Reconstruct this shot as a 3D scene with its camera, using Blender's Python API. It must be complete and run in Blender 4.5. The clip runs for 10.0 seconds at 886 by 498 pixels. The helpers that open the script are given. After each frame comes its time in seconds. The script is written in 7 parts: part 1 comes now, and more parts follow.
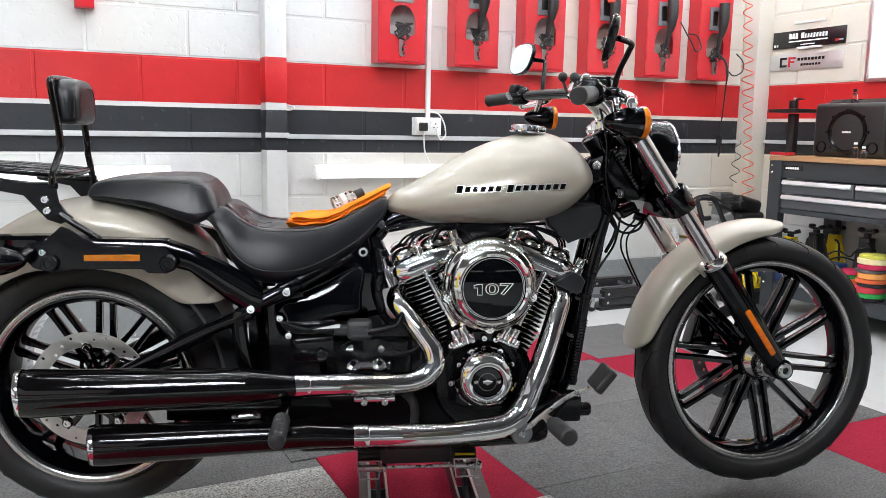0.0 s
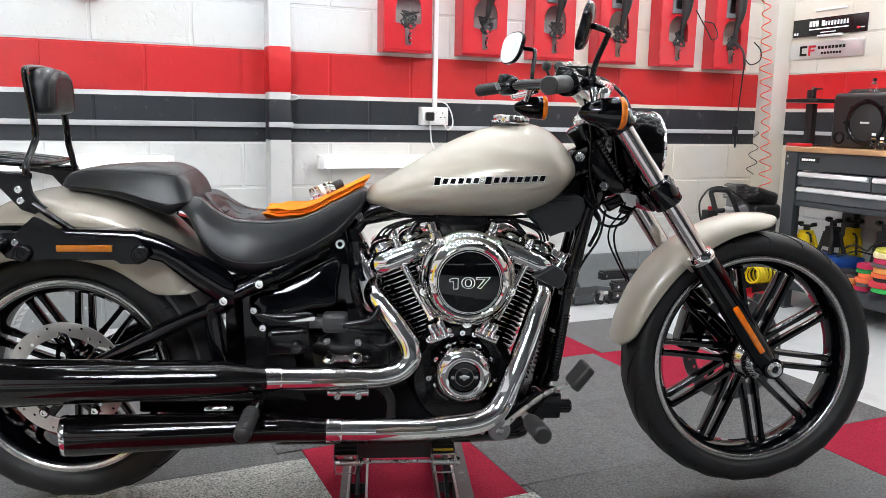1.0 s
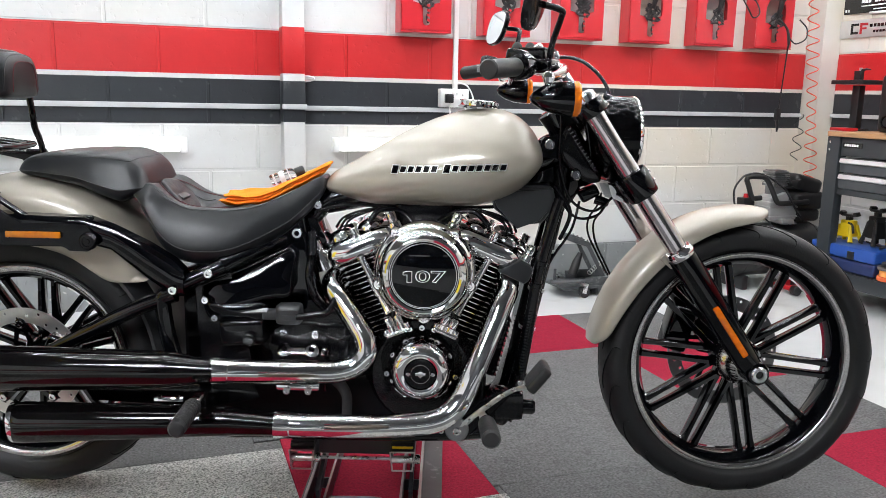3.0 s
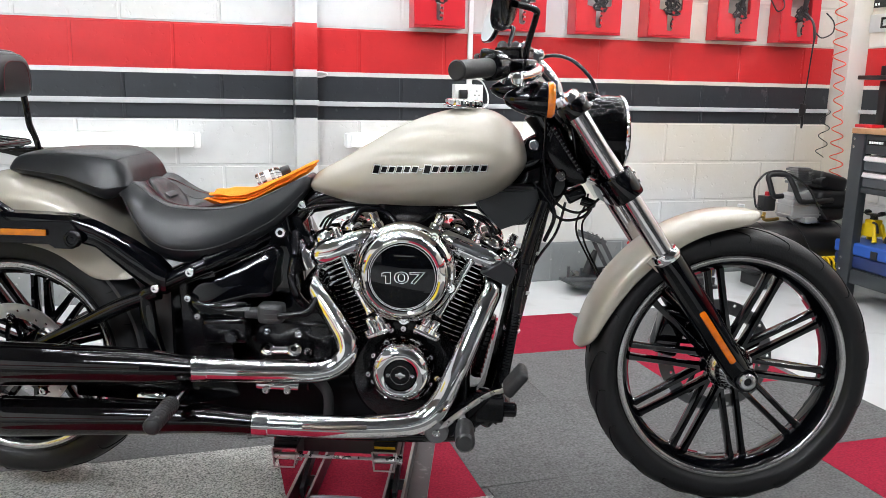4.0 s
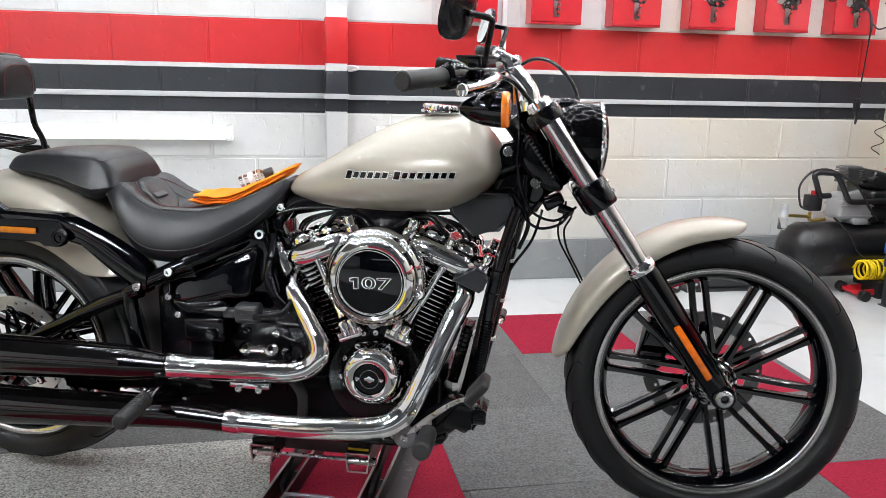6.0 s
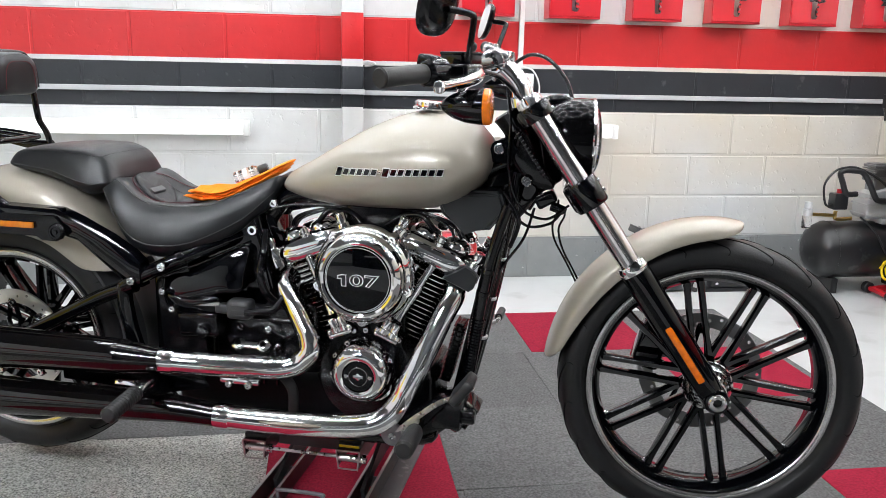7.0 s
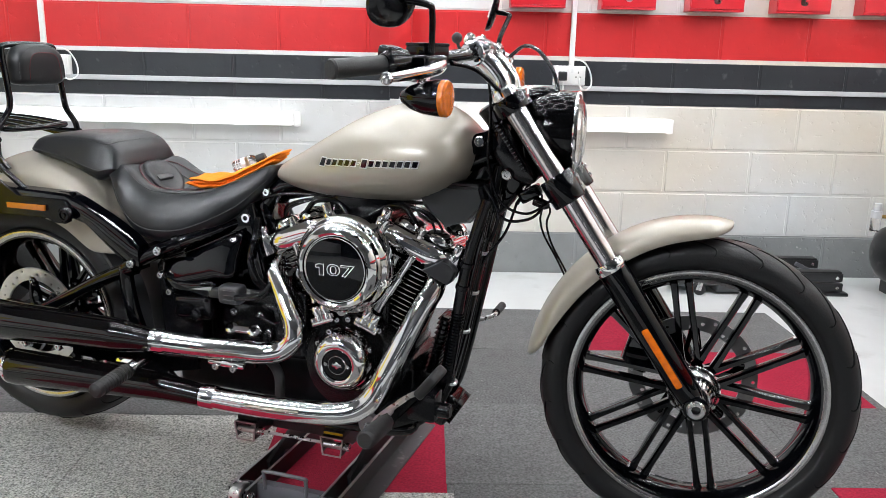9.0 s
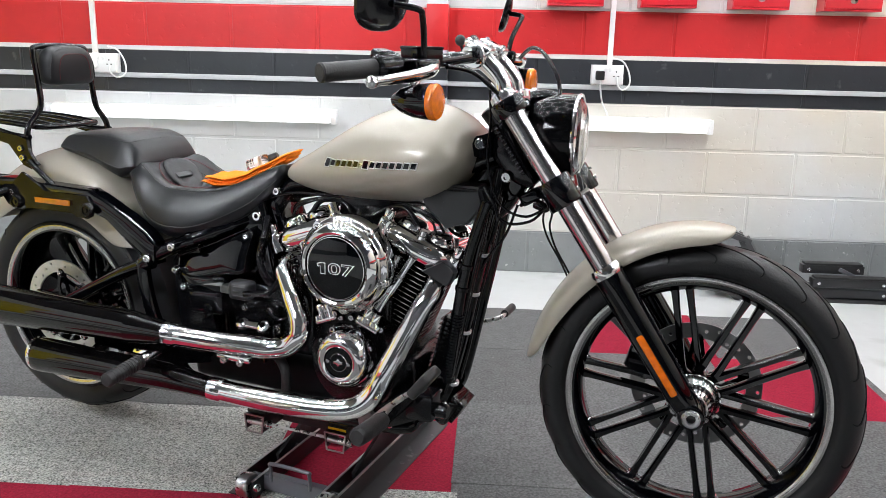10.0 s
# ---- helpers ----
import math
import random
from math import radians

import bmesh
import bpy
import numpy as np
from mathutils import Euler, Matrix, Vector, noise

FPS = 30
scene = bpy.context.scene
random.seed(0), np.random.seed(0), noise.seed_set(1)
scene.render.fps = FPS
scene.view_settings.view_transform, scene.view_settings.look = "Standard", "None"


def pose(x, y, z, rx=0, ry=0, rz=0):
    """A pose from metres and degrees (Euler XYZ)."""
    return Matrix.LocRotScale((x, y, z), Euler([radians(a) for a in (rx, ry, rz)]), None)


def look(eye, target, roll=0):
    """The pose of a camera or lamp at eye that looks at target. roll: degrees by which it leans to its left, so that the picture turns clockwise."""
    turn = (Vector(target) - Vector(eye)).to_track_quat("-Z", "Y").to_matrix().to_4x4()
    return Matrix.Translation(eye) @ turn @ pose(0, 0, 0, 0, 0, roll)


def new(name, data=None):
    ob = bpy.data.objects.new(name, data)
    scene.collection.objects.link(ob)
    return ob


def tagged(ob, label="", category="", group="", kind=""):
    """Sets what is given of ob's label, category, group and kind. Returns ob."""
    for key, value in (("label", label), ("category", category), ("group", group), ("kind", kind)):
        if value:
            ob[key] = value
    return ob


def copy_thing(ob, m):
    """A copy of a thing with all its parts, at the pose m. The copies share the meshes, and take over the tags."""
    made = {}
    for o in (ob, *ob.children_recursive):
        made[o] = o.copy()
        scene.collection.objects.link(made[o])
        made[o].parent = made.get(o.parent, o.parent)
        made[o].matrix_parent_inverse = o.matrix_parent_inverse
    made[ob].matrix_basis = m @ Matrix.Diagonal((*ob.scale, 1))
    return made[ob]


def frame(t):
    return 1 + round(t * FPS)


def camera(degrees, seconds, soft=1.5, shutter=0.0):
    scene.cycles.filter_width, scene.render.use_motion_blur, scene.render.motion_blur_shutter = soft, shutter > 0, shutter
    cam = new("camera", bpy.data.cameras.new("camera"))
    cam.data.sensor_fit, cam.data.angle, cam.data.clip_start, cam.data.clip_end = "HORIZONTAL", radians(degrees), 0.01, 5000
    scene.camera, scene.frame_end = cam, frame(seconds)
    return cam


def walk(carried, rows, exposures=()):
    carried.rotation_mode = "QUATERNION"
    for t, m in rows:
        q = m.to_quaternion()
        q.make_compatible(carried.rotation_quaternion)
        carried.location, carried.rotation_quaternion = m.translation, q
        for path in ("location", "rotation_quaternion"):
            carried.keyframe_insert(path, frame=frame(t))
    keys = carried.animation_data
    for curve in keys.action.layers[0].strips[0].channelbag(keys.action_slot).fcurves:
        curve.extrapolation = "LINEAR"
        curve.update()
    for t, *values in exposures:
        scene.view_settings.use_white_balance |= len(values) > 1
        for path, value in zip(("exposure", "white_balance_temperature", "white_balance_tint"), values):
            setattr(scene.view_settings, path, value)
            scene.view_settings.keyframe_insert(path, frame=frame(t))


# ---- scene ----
cam = camera(57.7, 10.0, soft=0.5)
PATH = [
    (0, (0.186, 0.11, 1.049), (1.056, 1.886, 0.752), 1.0),
    (0.5, (0.253, 0.091, 1.052), (1.086, 1.883, 0.742), 1.1),
    (1, (0.319, 0.088, 1.054), (1.121, 1.891, 0.73), 1.1),
    (1.5, (0.391, 0.087, 1.058), (1.156, 1.903, 0.719), 1.1),
    (2, (0.459, 0.086, 1.065), (1.188, 1.915, 0.71), 1.1),
    (2.5, (0.525, 0.085, 1.068), (1.217, 1.925, 0.701), 1.1),
    (3, (0.593, 0.08, 1.07), (1.242, 1.935, 0.695), 1.2),
    (4.5, (0.79, 0.041, 1.104), (1.302, 1.932, 0.698), 1.2),
    (5, (0.856, 0.026, 1.119), (1.318, 1.927, 0.703), 1.2),
    (5.5, (0.911, 0.017, 1.133), (1.33, 1.925, 0.708), 1.3),
    (7, (1.073, 0.012, 1.149), (1.362, 1.939, 0.699), 1.3),
    (7.5, (1.135, 0.009, 1.142), (1.374, 1.943, 0.691), 1.3),
    (8, (1.203, 0.005, 1.138), (1.386, 1.944, 0.683), 1.3),
    (8.5, (1.274, 0.0, 1.141), (1.393, 1.943, 0.68), 1.4),
    (9, (1.349, -0.003, 1.152), (1.396, 1.94, 0.68), 1.3),
    (9.5, (1.421, -0.006, 1.162), (1.394, 1.935, 0.683), 1.3),
    (10, (1.491, -0.009, 1.169), (1.387, 1.929, 0.685), 1.3),
]
walk(cam, [(t, look(eye, target, roll)) for t, eye, target, roll in PATH], exposures=((0, -0.08), (5, 0.03), (10, 0.01)))
#BODY

# ---- light ----
world = bpy.data.worlds.new("world")
world.use_nodes = True
world.node_tree.nodes["Background"].inputs[0].default_value = (0.9, 0.95, 1.0, 1)
world.node_tree.nodes["Background"].inputs[1].default_value = 0.05
scene.world = world
scene.view_settings.exposure = 0.0
HEX_POWER, STRIP_POWER, BATTEN_POWER = 67.0, 215.0, 0.95


# ---- materials ----
def material(name, colour, rough=0.5, metal=0.0, coat=0.0, vary=0.0, scale=8.0, bump=0.0, bump_scale=60.0, spec=0.5, patches=0.0, flake=0.0, each=0.0, world=False, stain=None, pits=0.0, stain_x=None):
    m = bpy.data.materials.new(name)
    m.use_nodes = True
    nt = m.node_tree
    b = nt.nodes["Principled BSDF"]
    b.inputs["Base Color"].default_value = (*colour, 1)
    b.inputs["Roughness"].default_value = rough
    b.inputs["Metallic"].default_value = metal
    b.inputs["Coat Weight"].default_value = coat
    b.inputs["Coat Roughness"].default_value = 0.03
    b.inputs["Specular IOR Level"].default_value = spec
    tc = nt.nodes.new("ShaderNodeTexCoord")
    where = nt.nodes.new("ShaderNodeNewGeometry").outputs["Position"] if world else tc.outputs["Object"]
    if vary or patches or each:
        n1 = nt.nodes.new("ShaderNodeTexNoise")
        n1.inputs["Scale"].default_value, n1.inputs["Detail"].default_value = scale, 6
        n2 = nt.nodes.new("ShaderNodeTexNoise")
        n2.inputs["Scale"].default_value, n2.inputs["Detail"].default_value = scale * 0.12, 3
        for n in (n1, n2):
            nt.links.new(where, n.inputs["Vector"])
        total = nt.nodes.new("ShaderNodeMath")
        total.operation = "MULTIPLY_ADD"
        nt.links.new(n1.outputs["Fac"], total.inputs[0])
        total.inputs[1].default_value, total.inputs[2].default_value = 2 * vary, 1 - vary
        second = nt.nodes.new("ShaderNodeMath")
        second.operation = "MULTIPLY_ADD"
        nt.links.new(n2.outputs["Fac"], second.inputs[0])
        second.inputs[1].default_value, second.inputs[2].default_value = 2 * patches, -patches
        both = nt.nodes.new("ShaderNodeMath")
        both.operation = "ADD"
        nt.links.new(total.outputs[0], both.inputs[0])
        nt.links.new(second.outputs[0], both.inputs[1])
        value = both.outputs[0]
        if each:
            info = nt.nodes.new("ShaderNodeObjectInfo")
            third = nt.nodes.new("ShaderNodeMath")
            third.operation = "MULTIPLY_ADD"
            nt.links.new(info.outputs["Random"], third.inputs[0])
            third.inputs[1].default_value, third.inputs[2].default_value = each, -each / 2
            plus = nt.nodes.new("ShaderNodeMath")
            plus.operation = "ADD"
            nt.links.new(value, plus.inputs[0])
            nt.links.new(third.outputs[0], plus.inputs[1])
            value = plus.outputs[0]
        hsv = nt.nodes.new("ShaderNodeHueSaturation")
        hsv.inputs["Color"].default_value = (*colour, 1)
        nt.links.new(value, hsv.inputs["Value"])
        nt.links.new(hsv.outputs[0], b.inputs["Base Color"])
        if stain:
            tint, size, lo, hi, amount = stain
            n3 = nt.nodes.new("ShaderNodeTexNoise")
            n3.inputs["Scale"].default_value, n3.inputs["Detail"].default_value = size, 7
            nt.links.new(where, n3.inputs["Vector"])
            ramp = nt.nodes.new("ShaderNodeMapRange")
            for key, val in (("From Min", lo), ("From Max", hi), ("To Min", 0.0), ("To Max", amount)):
                ramp.inputs[key].default_value = val
            nt.links.new(n3.outputs["Fac"], ramp.inputs["Value"])
            amount_out = ramp.outputs["Result"]
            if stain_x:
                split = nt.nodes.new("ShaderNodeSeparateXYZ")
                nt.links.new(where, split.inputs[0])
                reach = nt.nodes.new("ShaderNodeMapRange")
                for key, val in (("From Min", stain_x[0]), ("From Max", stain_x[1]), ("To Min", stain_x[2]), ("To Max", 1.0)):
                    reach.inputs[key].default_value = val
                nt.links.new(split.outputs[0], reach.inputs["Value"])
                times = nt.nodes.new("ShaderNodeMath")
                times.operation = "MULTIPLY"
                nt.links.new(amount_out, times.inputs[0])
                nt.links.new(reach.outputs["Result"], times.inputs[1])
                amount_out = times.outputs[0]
            mix = nt.nodes.new("ShaderNodeMix")
            mix.data_type = "RGBA"
            mix.inputs[7].default_value = (*tint, 1)
            nt.links.new(amount_out, mix.inputs[0])
            nt.links.new(hsv.outputs[0], mix.inputs[6])
            nt.links.new(mix.outputs[2], b.inputs["Base Color"])
        rr = nt.nodes.new("ShaderNodeMath")
        rr.operation = "MULTIPLY_ADD"
        nt.links.new(n1.outputs["Fac"], rr.inputs[0])
        rr.inputs[1].default_value, rr.inputs[2].default_value = 0.16 * min(1, rough * 2), rough - 0.08 * min(1, rough * 2)
        nt.links.new(rr.outputs[0], b.inputs["Roughness"])
    if bump:
        nb = nt.nodes.new("ShaderNodeTexNoise")
        nb.inputs["Scale"].default_value, nb.inputs["Detail"].default_value = bump_scale, 5
        nt.links.new(where, nb.inputs["Vector"])
        bp = nt.nodes.new("ShaderNodeBump")
        bp.inputs["Strength"].default_value, bp.inputs["Distance"].default_value = bump, 0.004
        nt.links.new(nb.outputs["Fac"], bp.inputs["Height"])
        nt.links.new(bp.outputs[0], b.inputs["Normal"])
    if pits:
        pit_noise = nt.nodes.new("ShaderNodeTexNoise")
        pit_noise.inputs["Scale"].default_value, pit_noise.inputs["Detail"].default_value = 38, 3
        nt.links.new(where, pit_noise.inputs["Vector"])
        flat = nt.nodes.new("ShaderNodeMapRange")
        flat.inputs["From Min"].default_value, flat.inputs["From Max"].default_value = 0.29, 0.37
        nt.links.new(pit_noise.outputs["Fac"], flat.inputs["Value"])
        grain = nt.nodes.new("ShaderNodeMath")
        grain.operation = "MULTIPLY_ADD"
        nt.links.new(pit_noise.outputs["Fac"], grain.inputs[0])
        grain.inputs[1].default_value = 0.5
        nt.links.new(flat.outputs["Result"], grain.inputs[2])
        bp = nt.nodes.new("ShaderNodeBump")
        bp.inputs["Strength"].default_value, bp.inputs["Distance"].default_value = pits, 0.004
        nt.links.new(grain.outputs[0], bp.inputs["Height"])
        nt.links.new(bp.outputs[0], b.inputs["Normal"])
    if flake:
        v = nt.nodes.new("ShaderNodeTexVoronoi")
        v.inputs["Scale"].default_value = 900
        nt.links.new(where, v.inputs["Vector"])
        bp = nt.nodes.new("ShaderNodeBump")
        bp.inputs["Strength"].default_value, bp.inputs["Distance"].default_value = flake, 0.0006
        nt.links.new(v.outputs["Distance"], bp.inputs["Height"])
        nt.links.new(bp.outputs[0], b.inputs["Normal"])
    return m


def glowing(name, colour, power):
    m = bpy.data.materials.new(name)
    m.use_nodes = True
    b = m.node_tree.nodes["Principled BSDF"]
    b.inputs["Base Color"].default_value = (0.9, 0.9, 0.9, 1)
    b.inputs["Emission Color"].default_value = (*colour, 1)
    b.inputs["Emission Strength"].default_value = power
    return m


def clear(name, colour, rough=0.02, ior=1.45):
    m = bpy.data.materials.new(name)
    m.use_nodes = True
    b = m.node_tree.nodes["Principled BSDF"]
    b.inputs["Base Color"].default_value = (*colour, 1)
    b.inputs["Roughness"].default_value = rough
    b.inputs["Transmission Weight"].default_value = 1.0
    b.inputs["IOR"].default_value = ior
    return m


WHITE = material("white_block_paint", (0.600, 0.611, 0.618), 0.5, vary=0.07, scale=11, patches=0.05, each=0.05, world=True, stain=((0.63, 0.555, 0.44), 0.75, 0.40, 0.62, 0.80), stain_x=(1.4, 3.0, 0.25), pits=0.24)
RED_WALL = material("red_block_paint", (0.52, 0.015, 0.018), 0.40, vary=0.12, scale=11, patches=0.08, each=0.10, world=True, pits=0.20)
BLACK_WALL = material("charcoal_block_paint", (0.020, 0.023, 0.028), 0.40, vary=0.2, scale=12, patches=0.3, each=0.15, world=True, stain=((0.12, 0.12, 0.12), 14, 0.66, 0.74, 0.5), pits=0.18)
GREY_WALL = material("grey_block_paint", (0.22, 0.23, 0.235), 0.5, vary=0.14, scale=12, patches=0.15, each=0.08, world=True, stain=((0.55, 0.55, 0.54), 22, 0.66, 0.70, 0.8), pits=0.6)
PLASTIC_WHITE = material("white_plastic", (0.80, 0.80, 0.79), 0.35, vary=0.02, scale=10)
TRUNKING = material("greyed_white_plastic", (0.50, 0.51, 0.52), 0.4, vary=0.06, scale=9)
CEIL = material("dark_ceiling_paint", (0.10, 0.10, 0.105), 0.6, vary=0.03, scale=6)
CONCRETE = material("painted_concrete", (0.54, 0.55, 0.55), 0.30, vary=0.10, scale=9, bump=0.08, bump_scale=25, patches=0.12, world=True, stain=((0.34, 0.34, 0.33), 5, 0.58, 0.72, 0.5))
CARPET = material("charcoal_carpet", (0.142, 0.142, 0.142), 0.95, vary=0.95, scale=140, bump=1.0, bump_scale=420, spec=0.1, patches=0.16, each=0.14, world=True, stain=((0.42, 0.42, 0.40), 90, 0.68, 0.74, 0.6))
CARPET_RED = material("red_carpet", (0.31, 0.018, 0.042), 0.95, vary=0.6, scale=140, bump=1.0, bump_scale=420, spec=0.1, patches=0.10, each=0.1, world=True)
CARPET_FLECK = material("flecked_carpet", (0.40, 0.40, 0.375), 0.95, vary=1.9, scale=190, bump=1.0, bump_scale=420, spec=0.1, patches=0.10, world=True)
PAINT = material("champagne_metallic_paint", (0.338, 0.308, 0.258), 0.42, metal=0.24, coat=0.65, flake=0.10, spec=0.3)
GLOSS = material("gloss_black_paint", (0.0010, 0.0012, 0.0020), 0.03, spec=0.42)
BLACKCHROME = material("black_ceramic_coat", (0.0022, 0.0020, 0.0023), 0.04, spec=0.46)
SATIN = material("satin_black", (0.0035, 0.0035, 0.0045), 0.13, vary=0.1, scale=30, spec=0.30)
WRINKLE = material("wrinkle_black_casting", (0.004, 0.004, 0.005), 0.20, vary=0.1, scale=40, bump=0.10, bump_scale=350, spec=0.40)
DISC_DARK = material("dark_disc_steel", (0.22, 0.22, 0.22), 0.34, metal=0.8, vary=0.08, scale=70)
DISC_STEEL = material("ground_disc_steel", (0.56, 0.55, 0.53), 0.30, metal=0.9, vary=0.10, scale=70)
RED_THREAD = material("red_thread", (0.10, 0.012, 0.018), 0.8)
SUMP = material("dull_black_casting", (0.004, 0.004, 0.005), 0.45, vary=0.1, scale=40, spec=0.12)
CHROME = material("polished_chrome", (0.785, 0.785, 0.79), 0.055, metal=1.0)
FORK_CHROME = material("hard_chrome_tube", (0.60, 0.57, 0.575), 0.13, metal=1.0)
STEEL = material("brushed_steel", (0.55, 0.55, 0.55), 0.28, metal=1.0, vary=0.1, scale=60)
MACHINED = material("machined_aluminium", (0.70, 0.70, 0.70), 0.17, metal=1.0, vary=0.05, scale=80)
SLATE = material("slate_grey_plastic", (0.010, 0.0115, 0.0135), 0.42, vary=0.06, scale=30, bump=0.04, bump_scale=400)
SLOT_STEEL = material("heat_browned_steel", (0.16, 0.135, 0.115), 0.30, metal=1.0, vary=0.15, scale=60)
RIM_LIP = material("turned_rim_lip", (0.52, 0.505, 0.50), 0.24, metal=1.0, vary=0.06, scale=80)
RUBBER = material("tyre_rubber", (0.011, 0.011, 0.012), 0.50, vary=0.16, scale=24, bump=0.14, bump_scale=200, patches=0.14, spec=0.30)
GRIP = material("moulded_rubber", (0.012, 0.012, 0.013), 0.55, vary=0.1, scale=40, bump=0.2, bump_scale=300)
LEATHER = material("black_vinyl", (0.0050, 0.0058, 0.0075), 0.36, vary=0.08, scale=30, bump=0.12, bump_scale=800, spec=0.42)
CONNECTOR = material("dark_grey_plastic", (0.030, 0.031, 0.034), 0.45, vary=0.08, scale=40)
THREAD = material("grey_thread", (0.045, 0.045, 0.047), 0.8)
AMBER = material("amber_lens", (0.70, 0.155, 0.002), 0.10, coat=0.6, vary=0.35, scale=70, bump=0.6, bump_scale=120)
AMBER_DARK = material("dark_amber_lens", (0.42, 0.125, 0.001), 0.10, coat=0.6, vary=0.3, scale=60, bump=0.4, bump_scale=120)
CAST_GREY = material("grey_cast_metal", (0.24, 0.24, 0.25), 0.30, metal=0.8, vary=0.1, scale=50)
LIP_WHITE = material("pale_drawer_lip", (0.72, 0.73, 0.74), 0.35, metal=0.3, vary=0.03)
DRAWER = material("grey_drawer_enamel", (0.075, 0.082, 0.090), 0.32, vary=0.05, scale=20)
ORANGE_CLOTH = material("orange_microfibre", (0.92, 0.25, 0.022), 0.9, vary=0.12, scale=60, bump=0.6, bump_scale=320, spec=0.15)
GLASS = clear("clear_glass", (1, 1, 1))
MIRROR = material("mirror_glass", (0.85, 0.87, 0.87), 0.01, metal=1.0)
RED_STEEL = material("red_powder_coat", (0.52, 0.012, 0.022), 0.30, vary=0.04, scale=20, coat=0.3)
GREY_PLASTIC = material("grey_plastic", (0.16, 0.17, 0.18), 0.4, vary=0.05)
BLACK_PLASTIC = material("black_plastic", (0.012, 0.012, 0.013), 0.4, vary=0.1, scale=30)
BENCH = material("dark_grey_enamel", (0.031, 0.036, 0.041), 0.35, vary=0.06, scale=20)
WOOD = material("plywood_top", (0.42, 0.24, 0.12), 0.5, vary=0.15, scale=18, bump=0.1)
ALU = material("satin_aluminium", (0.72, 0.72, 0.72), 0.32, metal=1.0)
BATTEN = glowing("lit_batten", (0.98, 1.0, 1.0), BATTEN_POWER)
HEX = glowing("lit_tube", (0.952, 0.982, 1.008), HEX_POWER)
STRIP = glowing("lit_strip", (0.94, 0.98, 1.025), STRIP_POWER)
YELLOW = material("yellow_plastic", (0.85, 0.60, 0.01), 0.35, vary=0.05)
BLUE = material("blue_plastic", (0.02, 0.08, 0.35), 0.4, vary=0.05)
HOSE_RED = material("orange_red_hose", (0.75, 0.10, 0.05), 0.35)
SIGN_SILVER = material("silver_sign", (0.62, 0.62, 0.62), 0.35, metal=0.6)
SIGN_BLACK = material("black_sign", (0.012, 0.012, 0.013), 0.2)
SIGN_WHITE = material("white_print", (0.85, 0.85, 0.85), 0.5)
SIGN_RED = material("red_print", (0.55, 0.02, 0.03), 0.4)


# ---- mesh helpers ----
def part(name, bm, mat, parent=None, label="", smooth=True, sharp=38):
    bmesh.ops.recalc_face_normals(bm, faces=bm.faces)
    if smooth:
        lim = radians(sharp)
        for f in bm.faces:
            f.smooth = True
        for e in bm.edges:
            e.smooth = len(e.link_faces) == 2 and e.calc_face_angle(0) < lim
    me = bpy.data.meshes.new(name)
    bm.to_mesh(me)
    bm.free()
    mats = mat if isinstance(mat, (list, tuple)) else [mat]
    for m in mats:
        me.materials.append(m)
    ob = new(name, me)
    if parent:
        ob.parent = parent
    if label:
        tagged(ob, label)
    return ob


def empty(name, m=None):
    e = new(name)
    e.empty_display_size = 0.05
    if m:
        e.matrix_basis = m
    return e


def box(bm, size, at, turn=(0, 0, 0), bevel=0.0, seg=2, slot=0):
    m = pose(*at, *turn) @ Matrix.Diagonal((*size, 1))
    got = bmesh.ops.create_cube(bm, size=1.0, matrix=m)
    faces = list({f for v in got["verts"] for f in v.link_faces})
    if bevel:
        edges = list({e for v in got["verts"] for e in v.link_edges})
        out = bmesh.ops.bevel(bm, geom=edges, offset=bevel, segments=seg, profile=0.6, affect="EDGES")
        faces = [f for f in set(faces) | set(out["faces"]) if f.is_valid]
    for f in faces:
        f.material_index = slot
    return bm


def spline(pts, steps):
    """Catmull-Rom through pts."""
    p = [Vector(q) for q in pts]
    if steps <= 1 or len(p) < 3:
        return p
    out = []
    for i in range(len(p) - 1):
        a, b, c, d = p[max(i - 1, 0)], p[i], p[i + 1], p[min(i + 2, len(p) - 1)]
        for k in range(steps):
            t = k / steps
            out.append(0.5 * (2 * b + (c - a) * t + (2 * a - 5 * b + 4 * c - d) * t * t + (3 * b - a - 3 * c + d) * t ** 3))
    out.append(p[-1])
    return out


def sweep(bm, pts, r, n=12, steps=1, slot=0, flat=1.0, caps=True):
    """A tube along pts; r may be a list, one for each of pts."""
    if isinstance(r, (list, tuple)):
        four = spline([(*Vector(q),) for q in pts], steps)
        rad = [v[0] for v in spline([(x, 0, 0) for x in r], steps)]
        path_pts = four
    else:
        path_pts = spline(pts, steps)
        rad = [r] * len(path_pts)
    rings, up = [], None
    for i, p in enumerate(path_pts):
        a, b = path_pts[max(i - 1, 0)], path_pts[min(i + 1, len(path_pts) - 1)]
        d = (b - a).normalized()
        if up is None:
            up = d.orthogonal().normalized()
        up = (up - d * up.dot(d)).normalized()
        side = d.cross(up)
        rings.append([bm.verts.new(p + rad[i] * (math.cos(2 * math.pi * k / n) * up + flat * math.sin(2 * math.pi * k / n) * side)) for k in range(n)])
    skin(bm, rings, slot, caps)
    return bm


